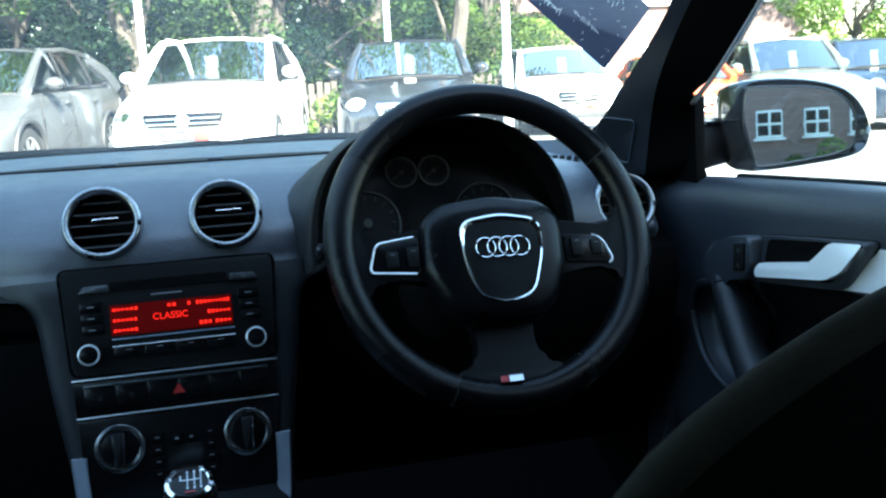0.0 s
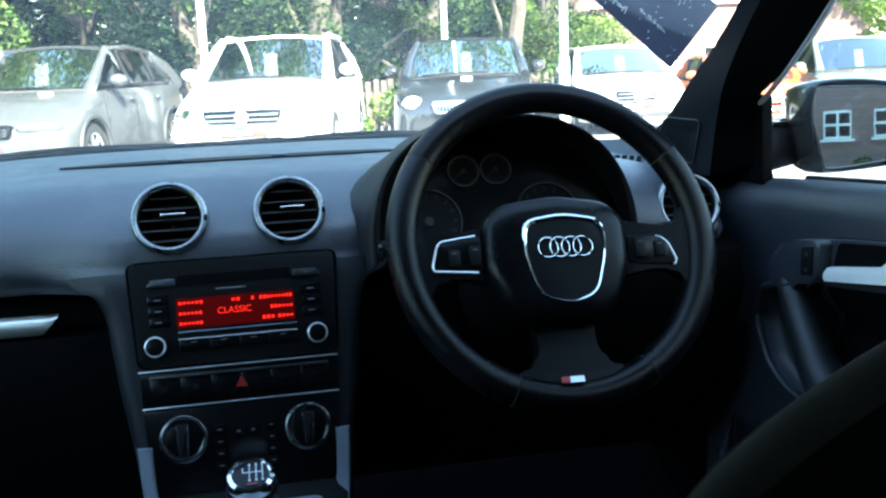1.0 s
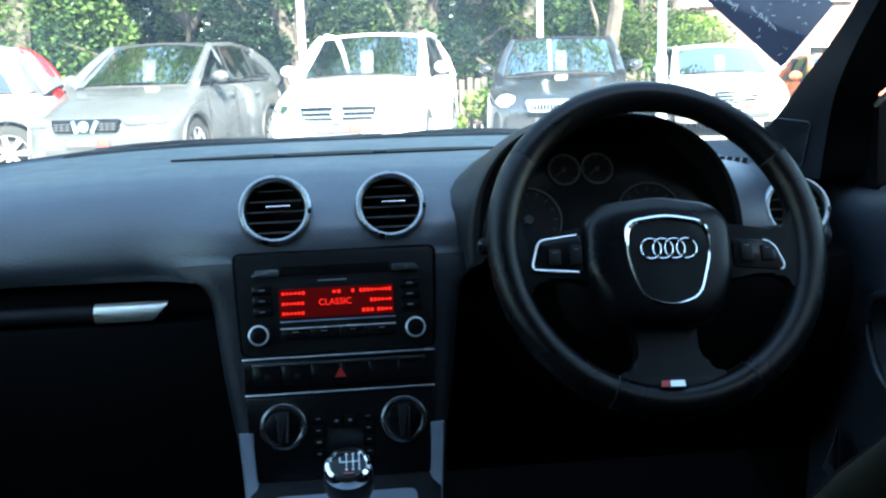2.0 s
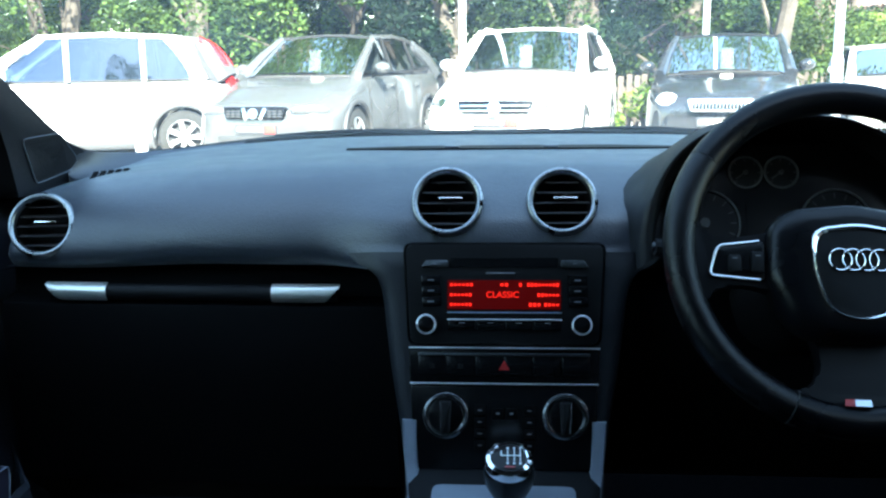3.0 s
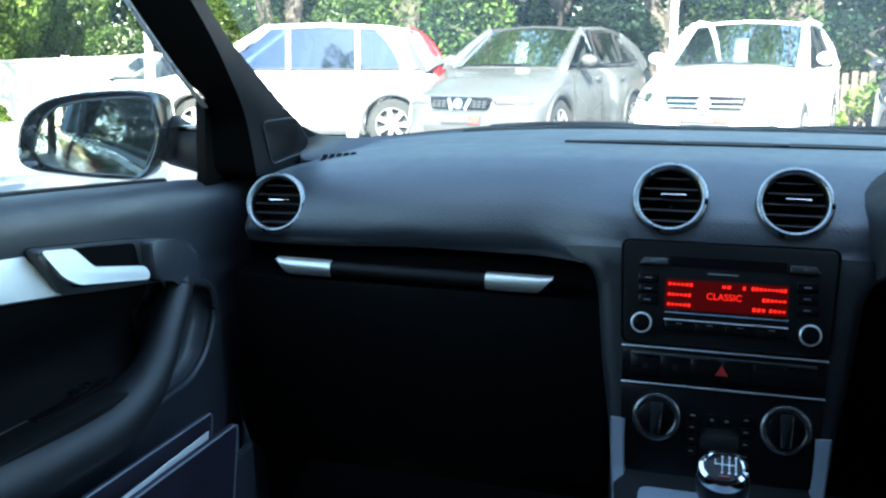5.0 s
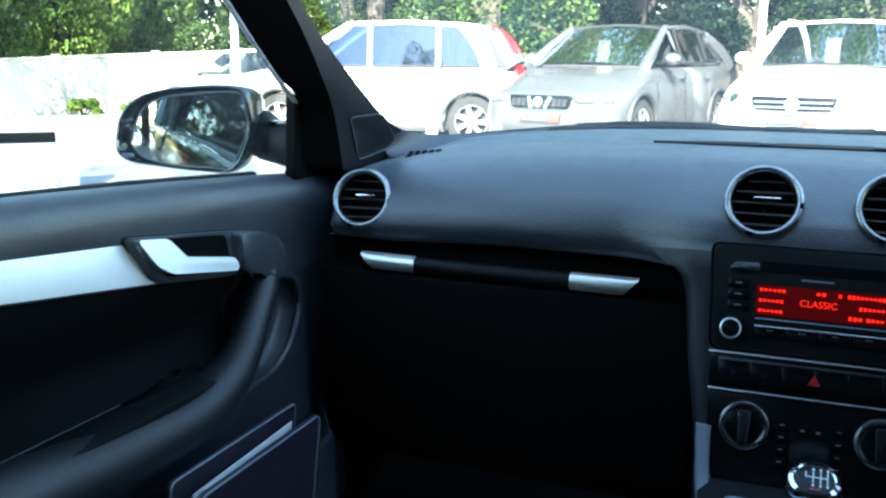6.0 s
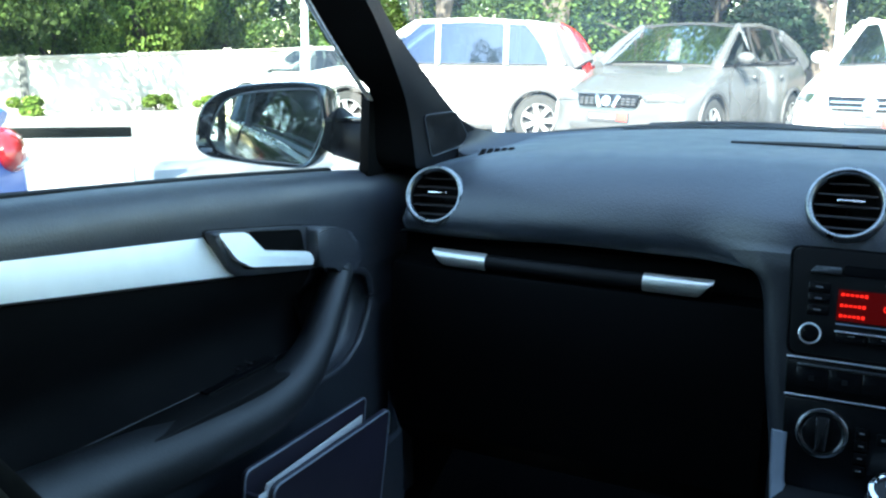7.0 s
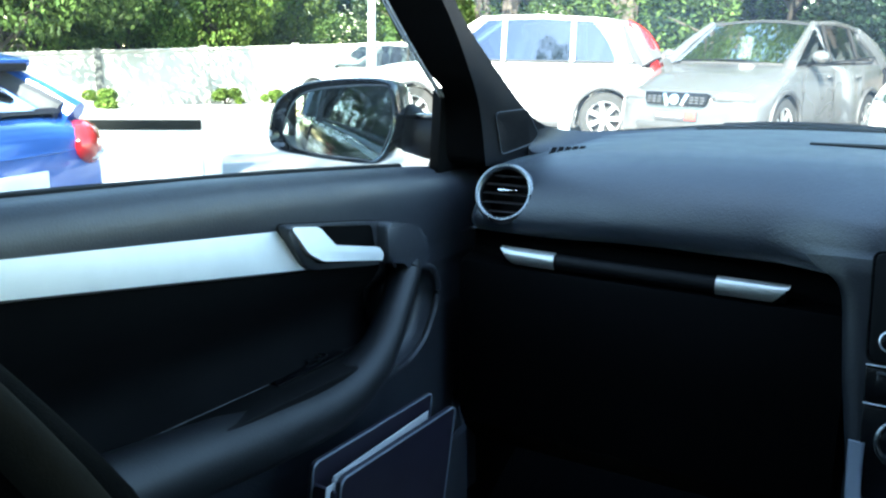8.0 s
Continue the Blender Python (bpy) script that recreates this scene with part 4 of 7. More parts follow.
ls = part("lower_spoke", bm, SPOKE_TRIM, wheel, "black lower spoke with a small badge")
part("badge_red", prism(NB(), at(-0.0130, -0.1570, 0.0140) @ pose(0, 0, 0, -36), [(-0.0045, -0.0042), (0.0045, -0.0042), (0.0060, 0.0042), (-0.0030, 0.0042)], 0.0012), RED_PRINT, ls, "red half of a small badge")
part("badge_silver", prism(NB(), at(0.0005, -0.1570, 0.0140) @ pose(0, 0, 0, -36), [(-0.0085, -0.0042), (0.0070, -0.0042), (0.0080, 0.0042), (-0.0070, 0.0042)], 0.0012), SATIN, ls, "silver half of a small badge")
# column stalks
for sx, lz in ((-1, 0.150), (1, 0.150)):
    pts = [WHEEL_M @ Vector((sx * 0.045, 0.012, -0.075)), WHEEL_M @ Vector((sx * 0.10, 0.014, -0.072)), WHEEL_M @ Vector((sx * lz, 0.018, -0.066)), WHEEL_M @ Vector((sx * (lz + 0.035), 0.020, -0.060))]
    bm = tube(NB(), curve(pts, 4), [0.007, 0.007, 0.007, 0.007, 0.007, 0.0075, 0.008, 0.0085, 0.009, 0.0095, 0.0098, 0.010, 0.0095], 10, up=(0, -0.4, 1))
    st = thing("column_stalk", Matrix.Translation(pts[0]), "black steering column stalk with a grey tip", "control stalk", "column stalks")
    part("stalk", bm, BLACK_TRIM, st, world=True)
    part("stalk_cap", box(NB(), Matrix.Translation(pts[3]) @ pose(0, 0, 0, 26), 0.007, 0.009, 0.011, 0.003), SHADED_STACK_TRIM, st, "grey end cap", world=True)

# ---- radio ----
radio = thing("car_radio", FASCIA @ at(0, -0.058, 0.0), "black car radio with a glowing red display and two knobs", "radio")
ROOT[radio] = FASCIA @ at(0, -0.058, 0.0)
F2 = FASCIA


def on_fascia(name, bm, mat, parent, label=""):
    bmesh.ops.transform(bm, matrix=FASCIA, verts=bm.verts[:])
    return part(name, bm, mat, parent, label, world=True)


pan = rounded([(-0.1195, 0.0035), (0.1195, 0.0035), (0.1125, -0.1165), (-0.1125, -0.1165)], 0.010, 4)
on_fascia("surround", tube(NB(), [(x, y, 0.0012) for x, y in pan], 0.0020, 6, loop=True), GLOSS_BLACK, radio, "dark shadow gap round the radio")
face = on_fascia("face_plate", prism(NB(), at(0, 0, 0.0006), [(x * 0.985, (y + 0.056) * 0.985 - 0.056) for x, y in pan[::-1]], 0.0035, 0.0015), BLACK_TRIM, radio, "matt black face plate")
on_fascia("disc_slot", prism(NB(), at(0, 0, 0.0043), rect(-0.063, -0.0245, 0.064, -0.0135, 0.0015), 0.0008), GLOSS_BLACK, face, "dark disc slot")
for x0, x1 in ((-0.0985, -0.066), (0.0675, 0.100)):
    ky = on_fascia("eject_key", prism(NB(), at(0, 0, 0.0043), rounded([(x0, -0.0245), (x1, -0.0245), (x1 - (0.0 if x0 < 0 else 0.006), -0.0165), (x0 + (0.006 if x0 < 0 else 0.0), -0.0165)], 0.002, 3), 0.0035, 0.0010), RIBBED, radio, "grey eject key")
    on_fascia("key_mark", box(NB(), at((x0 + x1) / 2, -0.0205, 0.0079), 0.005, 0.0016, 0.0004), PRINT_GREY, ky)
on_fascia("maker_mark", box(NB(), at(-0.004, -0.0315, 0.0043), 0.034, 0.0018, 0.0004), PRINT_GREY, face, "row of tiny unreadable letters")
dis = on_fascia("display", prism(NB(), at(0, 0, 0.0043), rect(-0.0668, -0.0745, 0.0672, -0.0400, 0.001), 0.0008), SCREEN_RED, radio, "lit red display")
w = lettering("CLASSIC", 0.0105, FASCIA @ at(-0.0015, -0.0575, 0.0053), 0.0001)
part("display_word", w, SCREEN_TEXT, dis, "bright red word", world=True)
for x0, x1, y in ((-0.0645, -0.036, -0.0455), (-0.0645, -0.0375, -0.0575), (-0.0645, -0.0375, -0.0690), (-0.0050, 0.006, -0.0455), (0.0175, 0.022, -0.0455), (0.027, 0.0655, -0.0455), (0.039, 0.0655, -0.0575), (0.029, 0.044, -0.0690), (0.047, 0.0655, -0.0690)):
    n = max(1, round((x1 - x0) / 0.0045))
    for k in range(n):
        h = 0.0034 + 0.0010 * math.sin(7.0 * k + 50 * x0)
        on_fascia("display_bar", box(NB(), at(x0 + (k + 0.5) * (x1 - x0) / n, y, 0.0053), (x1 - x0) / n * 0.70, h, 0.0003), SCREEN_TEXT, dis)
bar = on_fascia("key_bar", box(NB(), at(0.001, -0.0866, 0.0065), 0.135, 0.0016, 0.005, 0.0006), BRIGHT_TRIM, radio, "slim bright edge of the key row")
on_fascia("display_edge", box(NB(), at(0.001, -0.0785, 0.0055), 0.135, 0.0014, 0.003, 0.0005), CONSOLE_GREY, radio, "slim grey edge below the display")
for k in range(4):
    ky = on_fascia("preset_key", box(NB(), at(-0.0495 + 0.0337 * k, -0.0925, 0.0052), 0.0325, 0.0135, 0.004, 0.0010), GLOSS_BLACK, radio, "flat black preset key")
    on_fascia("key_mark", box(NB(), at(-0.0495 + 0.0337 * k, -0.0905, 0.0073), 0.007, 0.0011, 0.0004), PRINT_GREY, ky)
for sx in (-1, 1):
    for k in range(3):
        y = -0.0400 - 0.0127 * k
        ky = on_fascia("side_key", box(NB(), at(sx * 0.0868 + (0.0006 * k), y, 0.0050), 0.023, 0.0112, 0.003, 0.0010), GLOSS_BLACK, radio, "small black side key")
        on_fascia("key_mark", box(NB(), at(sx * 0.0868, y, 0.0067), 0.0075, 0.0013, 0.0004), PRINT_GREY, ky)
    kn = on_fascia("knob", disc(NB(), at(sx * 0.0912, -0.0925, 0.0043), 0.0102, 0.013, 32, 0.0098, 0.0012), GLOSS_BLACK, radio, "round black knob")
    on_fascia("knob_ring", torus(NB(), at(sx * 0.0912, -0.0925, 0.0150), 0.0107, 0.00120, 36, 8), BRIGHT_TRIM, kn, "bright chrome ring")
    on_fascia("knob_base", torus(NB(), at(sx * 0.0912, -0.0925, 0.005), 0.0117, 0.0012, 36, 6), BLACK_TRIM, kn)

# ---- switch row with the hazard key ----
row = thing("switch_row", FASCIA @ at(0, -0.141, 0), "black switch row with a red hazard triangle and two bright lines", "switch panel")
pl = on_fascia("row_plate", prism(NB(), at(0, 0, 0.0006), rounded([(-0.1125, -0.1215), (-0.1105, -0.1615), (0.1105, -0.1615), (0.1125, -0.1215)], 0.003, 3), 0.004, 0.001), GLOSS_BLACK, row)
on_fascia("bright_line", box(NB(), at(0, -0.1202, 0.0035), 0.2255, 0.0015, 0.005, 0.0004), BRIGHT_TRIM, row, "thin chrome line")
on_fascia("bright_line", box(NB(), at(0, -0.1620, 0.0035), 0.2215, 0.0015, 0.005, 0.0004), BRIGHT_TRIM, row, "thin chrome line")
for k in range(6):
    ky = on_fascia("switch_key", box(NB(), at(-0.0845 + 0.0338 * k, -0.1400, 0.0058), 0.0328, 0.0260, 0.004, 0.0012), GLOSS_BLACK, row, "black switch key")
    if k < 2:
        on_fascia("key_mark", box(NB(), at(-0.0845 + 0.0338 * k, -0.1415, 0.0080), 0.006, 0.006, 0.0004), BLACK_TRIM, ky)
on_fascia("row_lip", box(NB(), at(0, -0.1275, 0.0080), 0.2020, 0.0030, 0.0030, 0.0010), RIBBED, row, "slim dark grey lip along the keys")
on_fascia("hazard_mark", prism(NB(), at(0.0006, -0.1410, 0.0079), [(-0.0068, -0.0050), (0.0068, -0.0050), (0, 0.0066)], 0.0005), RED_PRINT, row, "red warning triangle")

# ---- climate panel ----
clim = thing("climate_panel", FASCIA @ at(0, -0.21, 0), "black climate panel with two ringed dials", "climate control")
plate = on_fascia("panel_plate", prism(NB(), at(0, 0, 0.0006), rounded([(-0.1105, -0.1635), (-0.1050, -0.262), (0.1050, -0.262), (0.1105, -0.1635)], 0.004, 3), 0.0035, 0.001), GLOSS_BLACK, clim, "glossy black plate")
for x in (-0.0680, 0.0722):
    dl = on_fascia("dial_ring", torus(NB(), at(x, -0.1995, 0.006), 0.0235, 0.0040, 48, 10, flat=0.8), SMOKED, clim, "ribbed dark metal ring")
    on_fascia("dial_core", disc(NB(), at(x, -0.1995, 0.0043), 0.0205, 0.006, 36, 0.0195, 0.001), GLOSS_BLACK, dl)
    on_fascia("dial_handle", prism(NB(), at(x, -0.1995, 0.0095), rounded([(-0.0050, -0.0185), (0.0050, -0.0185), (0.0068, 0.0175), (-0.0068, 0.0175)], 0.002, 3), 0.012, 0.0025), BLACK_TRIM, dl, "upright black finger bar")
    for sx in (-1, 1):
        on_fascia("handle_edge", box(NB(), at(x + sx * 0.0052, -0.1995, 0.0212) @ pose(0, 0, 0, 0, 0, -sx * 2.9), 0.0011, 0.031, 0.0012, 0.0004, 1), SATIN, dl, "fine bright edge")
    on_fascia("dial_mark", box(NB(), at(x, -0.2180, 0.0216), 0.008, 0.0014, 0.0008), CHROME, dl)
for x in (-0.028, 0.030):
    for k in range(4):
        ky = on_fascia("climate_key", box(NB(), at(x, -0.193 - 0.0135 * k, 0.0052), 0.013, 0.0115, 0.003, 0.001), DEEP_BLACK, clim, "small black key")
        on_fascia("key_mark", box(NB(), at(x, -0.193 - 0.0135 * k, 0.0069), 0.005, 0.0012, 0.0004), PRINT_GREY, ky)
for x in (-0.0068, 0.0092):
    ky = on_fascia("climate_key", box(NB(), at(x, -0.1970, 0.0052), 0.0135, 0.013, 0.003, 0.001), DEEP_BLACK, clim, "small black key")
    on_fascia("key_mark", box(NB(), at(x, -0.1965, 0.0069), 0.004, 0.0022, 0.0004), PRINT_GREY, ky)
on_fascia("climate_display", prism(NB(), at(0, 0, 0.0043), rect(-0.018, -0.235, 0.020, -0.212, 0.002), 0.0006), GLOSS_BLACK, clim)

# ---- centre console and gear lever ----
con = thing("centre_console", at(0, -0.3, 0.2), "dark centre console with grey side rails", "centre console")
secs = []
for y, hw, z in ((-0.06, 0.125, 0.575), (-0.13, 0.118, 0.560), (-0.16, 0.112, 0.545), (-0.30, 0.11, 0.53), (-0.55, 0.10, 0.50), (-0.95, 0.10, 0.50)):
    secs.append([(-hw, y, 0.2), (-hw, y, z - 0.03), (-hw * 0.97, y, z - 0.008), (-hw * 0.85, y, z), (hw * 0.85, y, z), (hw * 0.97, y, z - 0.008), (hw, y, z - 0.03), (hw, y, 0.2)])
part("console_body", rings(NB(), secs), BLACK_TRIM, con, world=True)
part("shift_plate", prism(NB(), at(0, 0, 0) @ Matrix(((1, 0, 0, 0), (0, 1, 0.07, 0), (0, 0.06, 1, 0.554), (0, 0, 0, 1))), rounded([(-0.078, -0.34), (0.078, -0.34), (0.082, -0.155), (-0.082, -0.155)], 0.012, 3), 0.003, 0.001), CONSOLE_GREY, con, "satin grey plate round the gear lever", world=True)
for sx in (-1, 1):
    path = [(sx * 0.1115, -0.118, 0.612), (sx * 0.110, -0.124, 0.585), (sx * 0.107, -0.135, 0.55), (sx * 0.103, -0.16, 0.525), (sx * 0.100, -0.24, 0.515), (sx * 0.098, -0.42, 0.505)]
    pts = curve(path, 5)
    secs = []
    for i, p in enumerate(pts):
        t = (pts[min(i + 1, len(pts) - 1)] - pts[max(i - 1, 0)]).normalized()
        nrm = Vector((1, 0, 0)).cross(t).normalized()
        if nrm.y > 0:
            nrm = -nrm
        secs.append([p + Vector((u * 0.0085, 0, 0)) + nrm * d for u, d in ((-1, -0.03), (-1, 0.004), (-0.7, 0.0075), (0.7, 0.0075), (1, 0.004), (1, -0.03))])
    part("side_rail", rings(NB(), secs), CONSOLE_GREY, con, "smooth blue-grey upright rail", world=True, sharp=50)

GX, GY, GZ = 0.0065, -0.21, 0.598
lever = thing("gear_lever", at(GX, GY, 0.555), "gear lever with a chrome ringed black knob", "gear lever")
KM = at(GX, GY, GZ) @ pose(0, 0, 0, 24, 0, 0)
prof = [(0.010, -0.060), (0.014, -0.052), (0.021, -0.040), (0.0265, -0.025), (0.0275, -0.014), (0.0270, -0.005), (0.0255, 0.0)]
part("knob", rings(NB(), [[KM @ Vector((r * math.cos(a), r * math.sin(a), z)) for a in [2 * math.pi * k / 36 for k in range(36)]] for r, z in prof]), LEATHER, lever, "black leather knob", world=True)
prof = [(0.0255, -0.001), (0.0268, 0.001), (0.0265, 0.006), (0.0245, 0.0105), (0.0205, 0.0125), (0.0190, 0.0115), (0.0190, 0.0)]
part("knob_ring", rings(NB(), [[KM @ Vector((r * math.cos(a), r * math.sin(a), z)) for a in [2 * math.pi * k / 40 for k in range(40)]] for r, z in prof]), CHROME, lever, "polished chrome ring", world=True)
cap = part("knob_cap", rings(NB(), [[KM @ Vector((r * math.cos(a), r * math.sin(a), z)) for a in [2 * math.pi * k / 36 for k in range(36)]] for r, z in ((0.0192, 0.008), (0.019, 0.0112), (0.014, 0.0128), (0.006, 0.0136))]), GLOSS_BLACK, lever, "glossy black cap with the shift pattern", world=True)
bm = NB()
for x in (-0.0085, -0.0015, 0.0055, 0.0120):
    box(bm, KM @ at(x, 0.0 if x > -0.008 else 0.003, 0.0142), 0.0011, 0.0155 if x > -0.008 else 0.007, 0.0005)
box(bm, KM @ at(0.0018, 0.0, 0.0142), 0.0205, 0.0011, 0.0005)
for x in (-0.0015, 0.0055, 0.0120):
    for y in (-0.0105, 0.0105):
        box(bm, KM @ at(x, y, 0.0140), 0.0022, 0.0028, 0.0005)
part("shift_pattern", bm, CHALK, cap, "white shift pattern lines", world=True)
part("pattern_mark", box(NB(), KM @ at(0.001, -0.0150, 0.0132), 0.011, 0.0018, 0.0005), RED_PRINT, cap, world=True)
prof = [(0.058, -0.105), (0.050, -0.098), (0.044, -0.088), (0.034, -0.076), (0.022, -0.066), (0.013, -0.058), (0.011, -0.05)]
secs = []
for k, (r, z) in enumerate(prof):
    secs.append([KM @ Vector((r * (1 + 0.05 * math.sin(4 * a + k * 1.3)) * math.cos(a), r * (1 + 0.05 * math.sin(4 * a + k)) * math.sin(a), z)) for a in [2 * math.pi * j / 32 for j in range(32)]])
part("gaiter", rings(NB(), secs), LEATHER, lever, "creased black leather gaiter", world=True, sharp=80)


# ---- doors ----
def side_mat(sx, x=0.0):
    """Local (y, z) of the car as xy of a plate that faces the seats, on the side sx at x from the middle."""
    return Matrix(((0, 0, -sx, sx * x), (1, 0, 0, 0), (0, 1, 0, 0), (0, 0, 0, 1)))


def belt(y):
    return along([(-1.2, 0.906), (-0.71, 0.892), (-0.46, 0.883), (-0.26, 0.872), (-0.03, 0.857), (0.13, 0.843)], y)


def door(sx):
    ob = thing("door_1" if sx < 0 else "door_2", at(sx * 0.75, -0.5, 0.3), "closed car door with dark lining and aluminium inlay", "car door", "front doors", "structure")

    def ww(name, bm, mat, parent, label="", sharp=35):
        return part(name, bm, mat, parent, label, True, sharp)

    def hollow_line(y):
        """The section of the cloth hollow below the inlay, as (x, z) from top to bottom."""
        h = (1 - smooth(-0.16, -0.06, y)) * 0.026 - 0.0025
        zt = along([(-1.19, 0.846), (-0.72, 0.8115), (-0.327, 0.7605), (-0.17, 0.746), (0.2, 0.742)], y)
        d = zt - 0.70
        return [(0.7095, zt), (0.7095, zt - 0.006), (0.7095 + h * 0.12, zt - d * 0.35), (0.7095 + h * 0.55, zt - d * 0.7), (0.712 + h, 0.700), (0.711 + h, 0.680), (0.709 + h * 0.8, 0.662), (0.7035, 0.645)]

    # lining skin: upper roll, inlay band, hollow, armrest ledge, lower panel
    secs = []
    ys = [-1.22 + 0.045 * i for i in range(22)] + [-0.225 + 0.006 * i for i in range(43)] + [0.05, 0.08, 0.11, 0.14]
    for y in ys:
        b = belt(y)
        k = smooth(-0.16, -0.06, y)           # forward of the grab handle the skin is even
        hollow = (1 - k) * 0.026
        pts = [(0.775, b - 0.03), (0.752, b - 0.002), (0.737, b), (0.722, b - 0.005), (0.711, b - 0.018), (0.7065, b - 0.038), (0.708, b - 0.056)]
        pts += [(x + 0.005, z) for x, z in hollow_line(y)]
        pts += [(0.698, 0.630), (0.690, 0.610), (0.692, 0.57), (0.703, 0.52), (0.708, 0.40), (0.704, 0.30), (0.78, 0.30)]
        fore = 0.003 * smooth(0.06, 0.14, y)
        even = smooth(-0.25, -0.15, y)          # the armrest bulge dies out ahead of the grab handle
        pts = [(x + (0.708 - x) * even, z) if 0.50 < z < 0.66 else (x, z) for x, z in pts]
        fine = [pts[0]]
        for k0, ((x0, z0), (x1, z1)) in enumerate(zip(pts, pts[1:])):
            steps = 10 if 7 < k0 < 18 else 1
            fine += [(x0 + (x1 - x0) * k / steps, z0 + (z1 - z0) * k / steps) for k in range(1, steps + 1)]
        secs.append([(sx * (x + fore), y, z) for x, z in fine])
    bm = rings(NB(), secs)
    tray = rounded([(-0.150, 0.712), (-0.070, 0.722), (-0.012, 0.706), (-0.001, 0.660), (-0.034, 0.604), (-0.082, 0.579), (-0.170, 0.572), (-0.190, 0.60)], 0.022, 5)
    mid_y, mid_z = sum(p[0] for p in tray) / len(tray), sum(p[1] for p in tray) / len(tray)

    def in_tray(y, z):
        inside = False
        for (y0, z0), (y1, z1) in zip(tray, tray[1:] + tray[:1]):
            if (z0 > z) != (z1 > z) and y < y0 + (y1 - y0) * (z - z0) / (z1 - z0):
                inside = not inside
        return inside

    cut = [f for f in bm.faces if abs(f.calc_center_median().x) < 0.735 and in_tray(f.calc_center_median().y, f.calc_center_median().z)]
    bmesh.ops.delete(bm, geom=cut, context="FACES")
    ww("lining", bm, DOOR_TRIM, ob, "dark grey grained lining", 45)
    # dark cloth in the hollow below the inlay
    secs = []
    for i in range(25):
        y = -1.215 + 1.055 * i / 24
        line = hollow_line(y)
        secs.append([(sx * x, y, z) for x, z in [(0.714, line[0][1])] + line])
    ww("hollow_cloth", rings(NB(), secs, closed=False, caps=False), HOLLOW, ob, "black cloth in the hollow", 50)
    # outer skin and glass
    secs = []
    for y in (-1.22, -0.8, -0.4, 0.0, 0.10):
        secs.append([(sx * x, y, z) for x, z in ((0.79, belt(y) - 0.012), (0.82, belt(y) - 0.03), (0.86, 0.74), (0.872, 0.60), (0.86, 0.42), (0.83, 0.25), (0.79, 0.25))])
    ww("outer_skin", rings(NB(), secs), BODY_BLACK, ob, "glossy black painted outer skin")
    ww("waist_strip", tube(NB(), [(sx * 0.798, y, belt(y) - 0.022) for y in (-1.22, -0.9, -0.6, -0.3, 0.0)], 0.008, 8), SATIN, ob, "satin metal strip below the window")
    ww("window_seal", tube(NB(), [(sx * 0.757, y, belt(y) - 0.003) for y in (-1.22, -0.9, -0.6, -0.3, -0.04)], 0.006, 8), BLACK_TRIM, ob, "black rubber window seal")
    bm = NB()
    rings(bm, [[(sx * 0.764, y, belt(y) - 0.02), (sx * (0.764 - 0.15 * (along(top, y) - belt(y)) / 0.4), y, along(top, y))] for y in [-1.2 + 1.17 * k / 8 for k in range(9)] for top in [[(-1.2, 1.30), (-0.55, 1.29), (-0.03, 0.99)]]], closed=False, caps=False)
    g = ww("window_pane", bm, DOOR_GLASS, ob, "clear side window pane")
    g.visible_shadow = False
    # window frame along the roof and the rear post
    ww("window_frame", tube(NB(), [(sx * 0.62, -1.25, 1.29), (sx * 0.62, -0.55, 1.285), (sx * 0.665, -0.28, 1.165), (sx * 0.70, -0.10, 1.045)], 0.018, 8), BLACK_TRIM, ob, "black window frame")
    ww("rear_post", tube(NB(), [(sx * 0.75, -1.25, 0.88), (sx * 0.70, -1.27, 1.1), (sx * 0.62, -1.28, 1.3)], 0.05, 8), BLACK_TRIM, ob)
    # aluminium inlay
    inlay = [(-1.19, 0.888), (-0.72, 0.849), (-0.362, 0.8165), (-0.327, 0.766), (-0.72, 0.817), (-1.19, 0.852)]
    bm = prism(NB(), side_mat(sx, 0.7125), rounded(inlay, 0.004, 2), 0.014, 0.0012)
    for v in bm.verts:                              # its face leans back towards the window
        v.co.x += sx * 0.18 * (v.co.z - along([(-1.19, 0.850), (-0.72, 0.815), (-0.327, 0.764)], v.co.y))
    ww("inlay", bm, ALU, ob, "brushed aluminium inlay strip")
    # A slightly larger black plate paints the shadow line round the inlay.
    ww("inlay_shadow", prism(NB(), side_mat(sx, 0.7130), rounded([(-1.19, 0.892), (-0.72, 0.853), (-0.352, 0.8200), (-0.313, 0.7615), (-0.72, 0.813), (-1.19, 0.848)], 0.005, 2), 0.002), BLACK_TRIM, ob)
    # handle housing
    hous = rounded([(-0.376, 0.826), (-0.205, 0.8055), (-0.134, 0.7935), (-0.100, 0.7755), (-0.091, 0.7485), (-0.096, 0.7195), (-0.136, 0.7255), (-0.146, 0.7415), (-0.214, 0.750), (-0.338, 0.768)], 0.012, 4)
    hs = ww("handle_housing", prism(NB(), side_mat(sx, 0.712), hous, 0.020, 0.006, 4), DOOR_TRIM, ob, "dark grey housing of the pull handle", 60)
    ww("housing_gap", tube(NB(), [(sx * 0.7068, y, z) for y, z in hous], 0.0016, 6, loop=True), BLACK_TRIM, ob, "dark gap round the housing")
    bridge = rounded([(-0.194, 0.8045), (-0.134, 0.7945), (-0.098, 0.7790), (-0.087, 0.7560), (-0.086, 0.7290), (-0.140, 0.7330), (-0.152, 0.7440), (-0.190, 0.7510)], 0.010, 4)
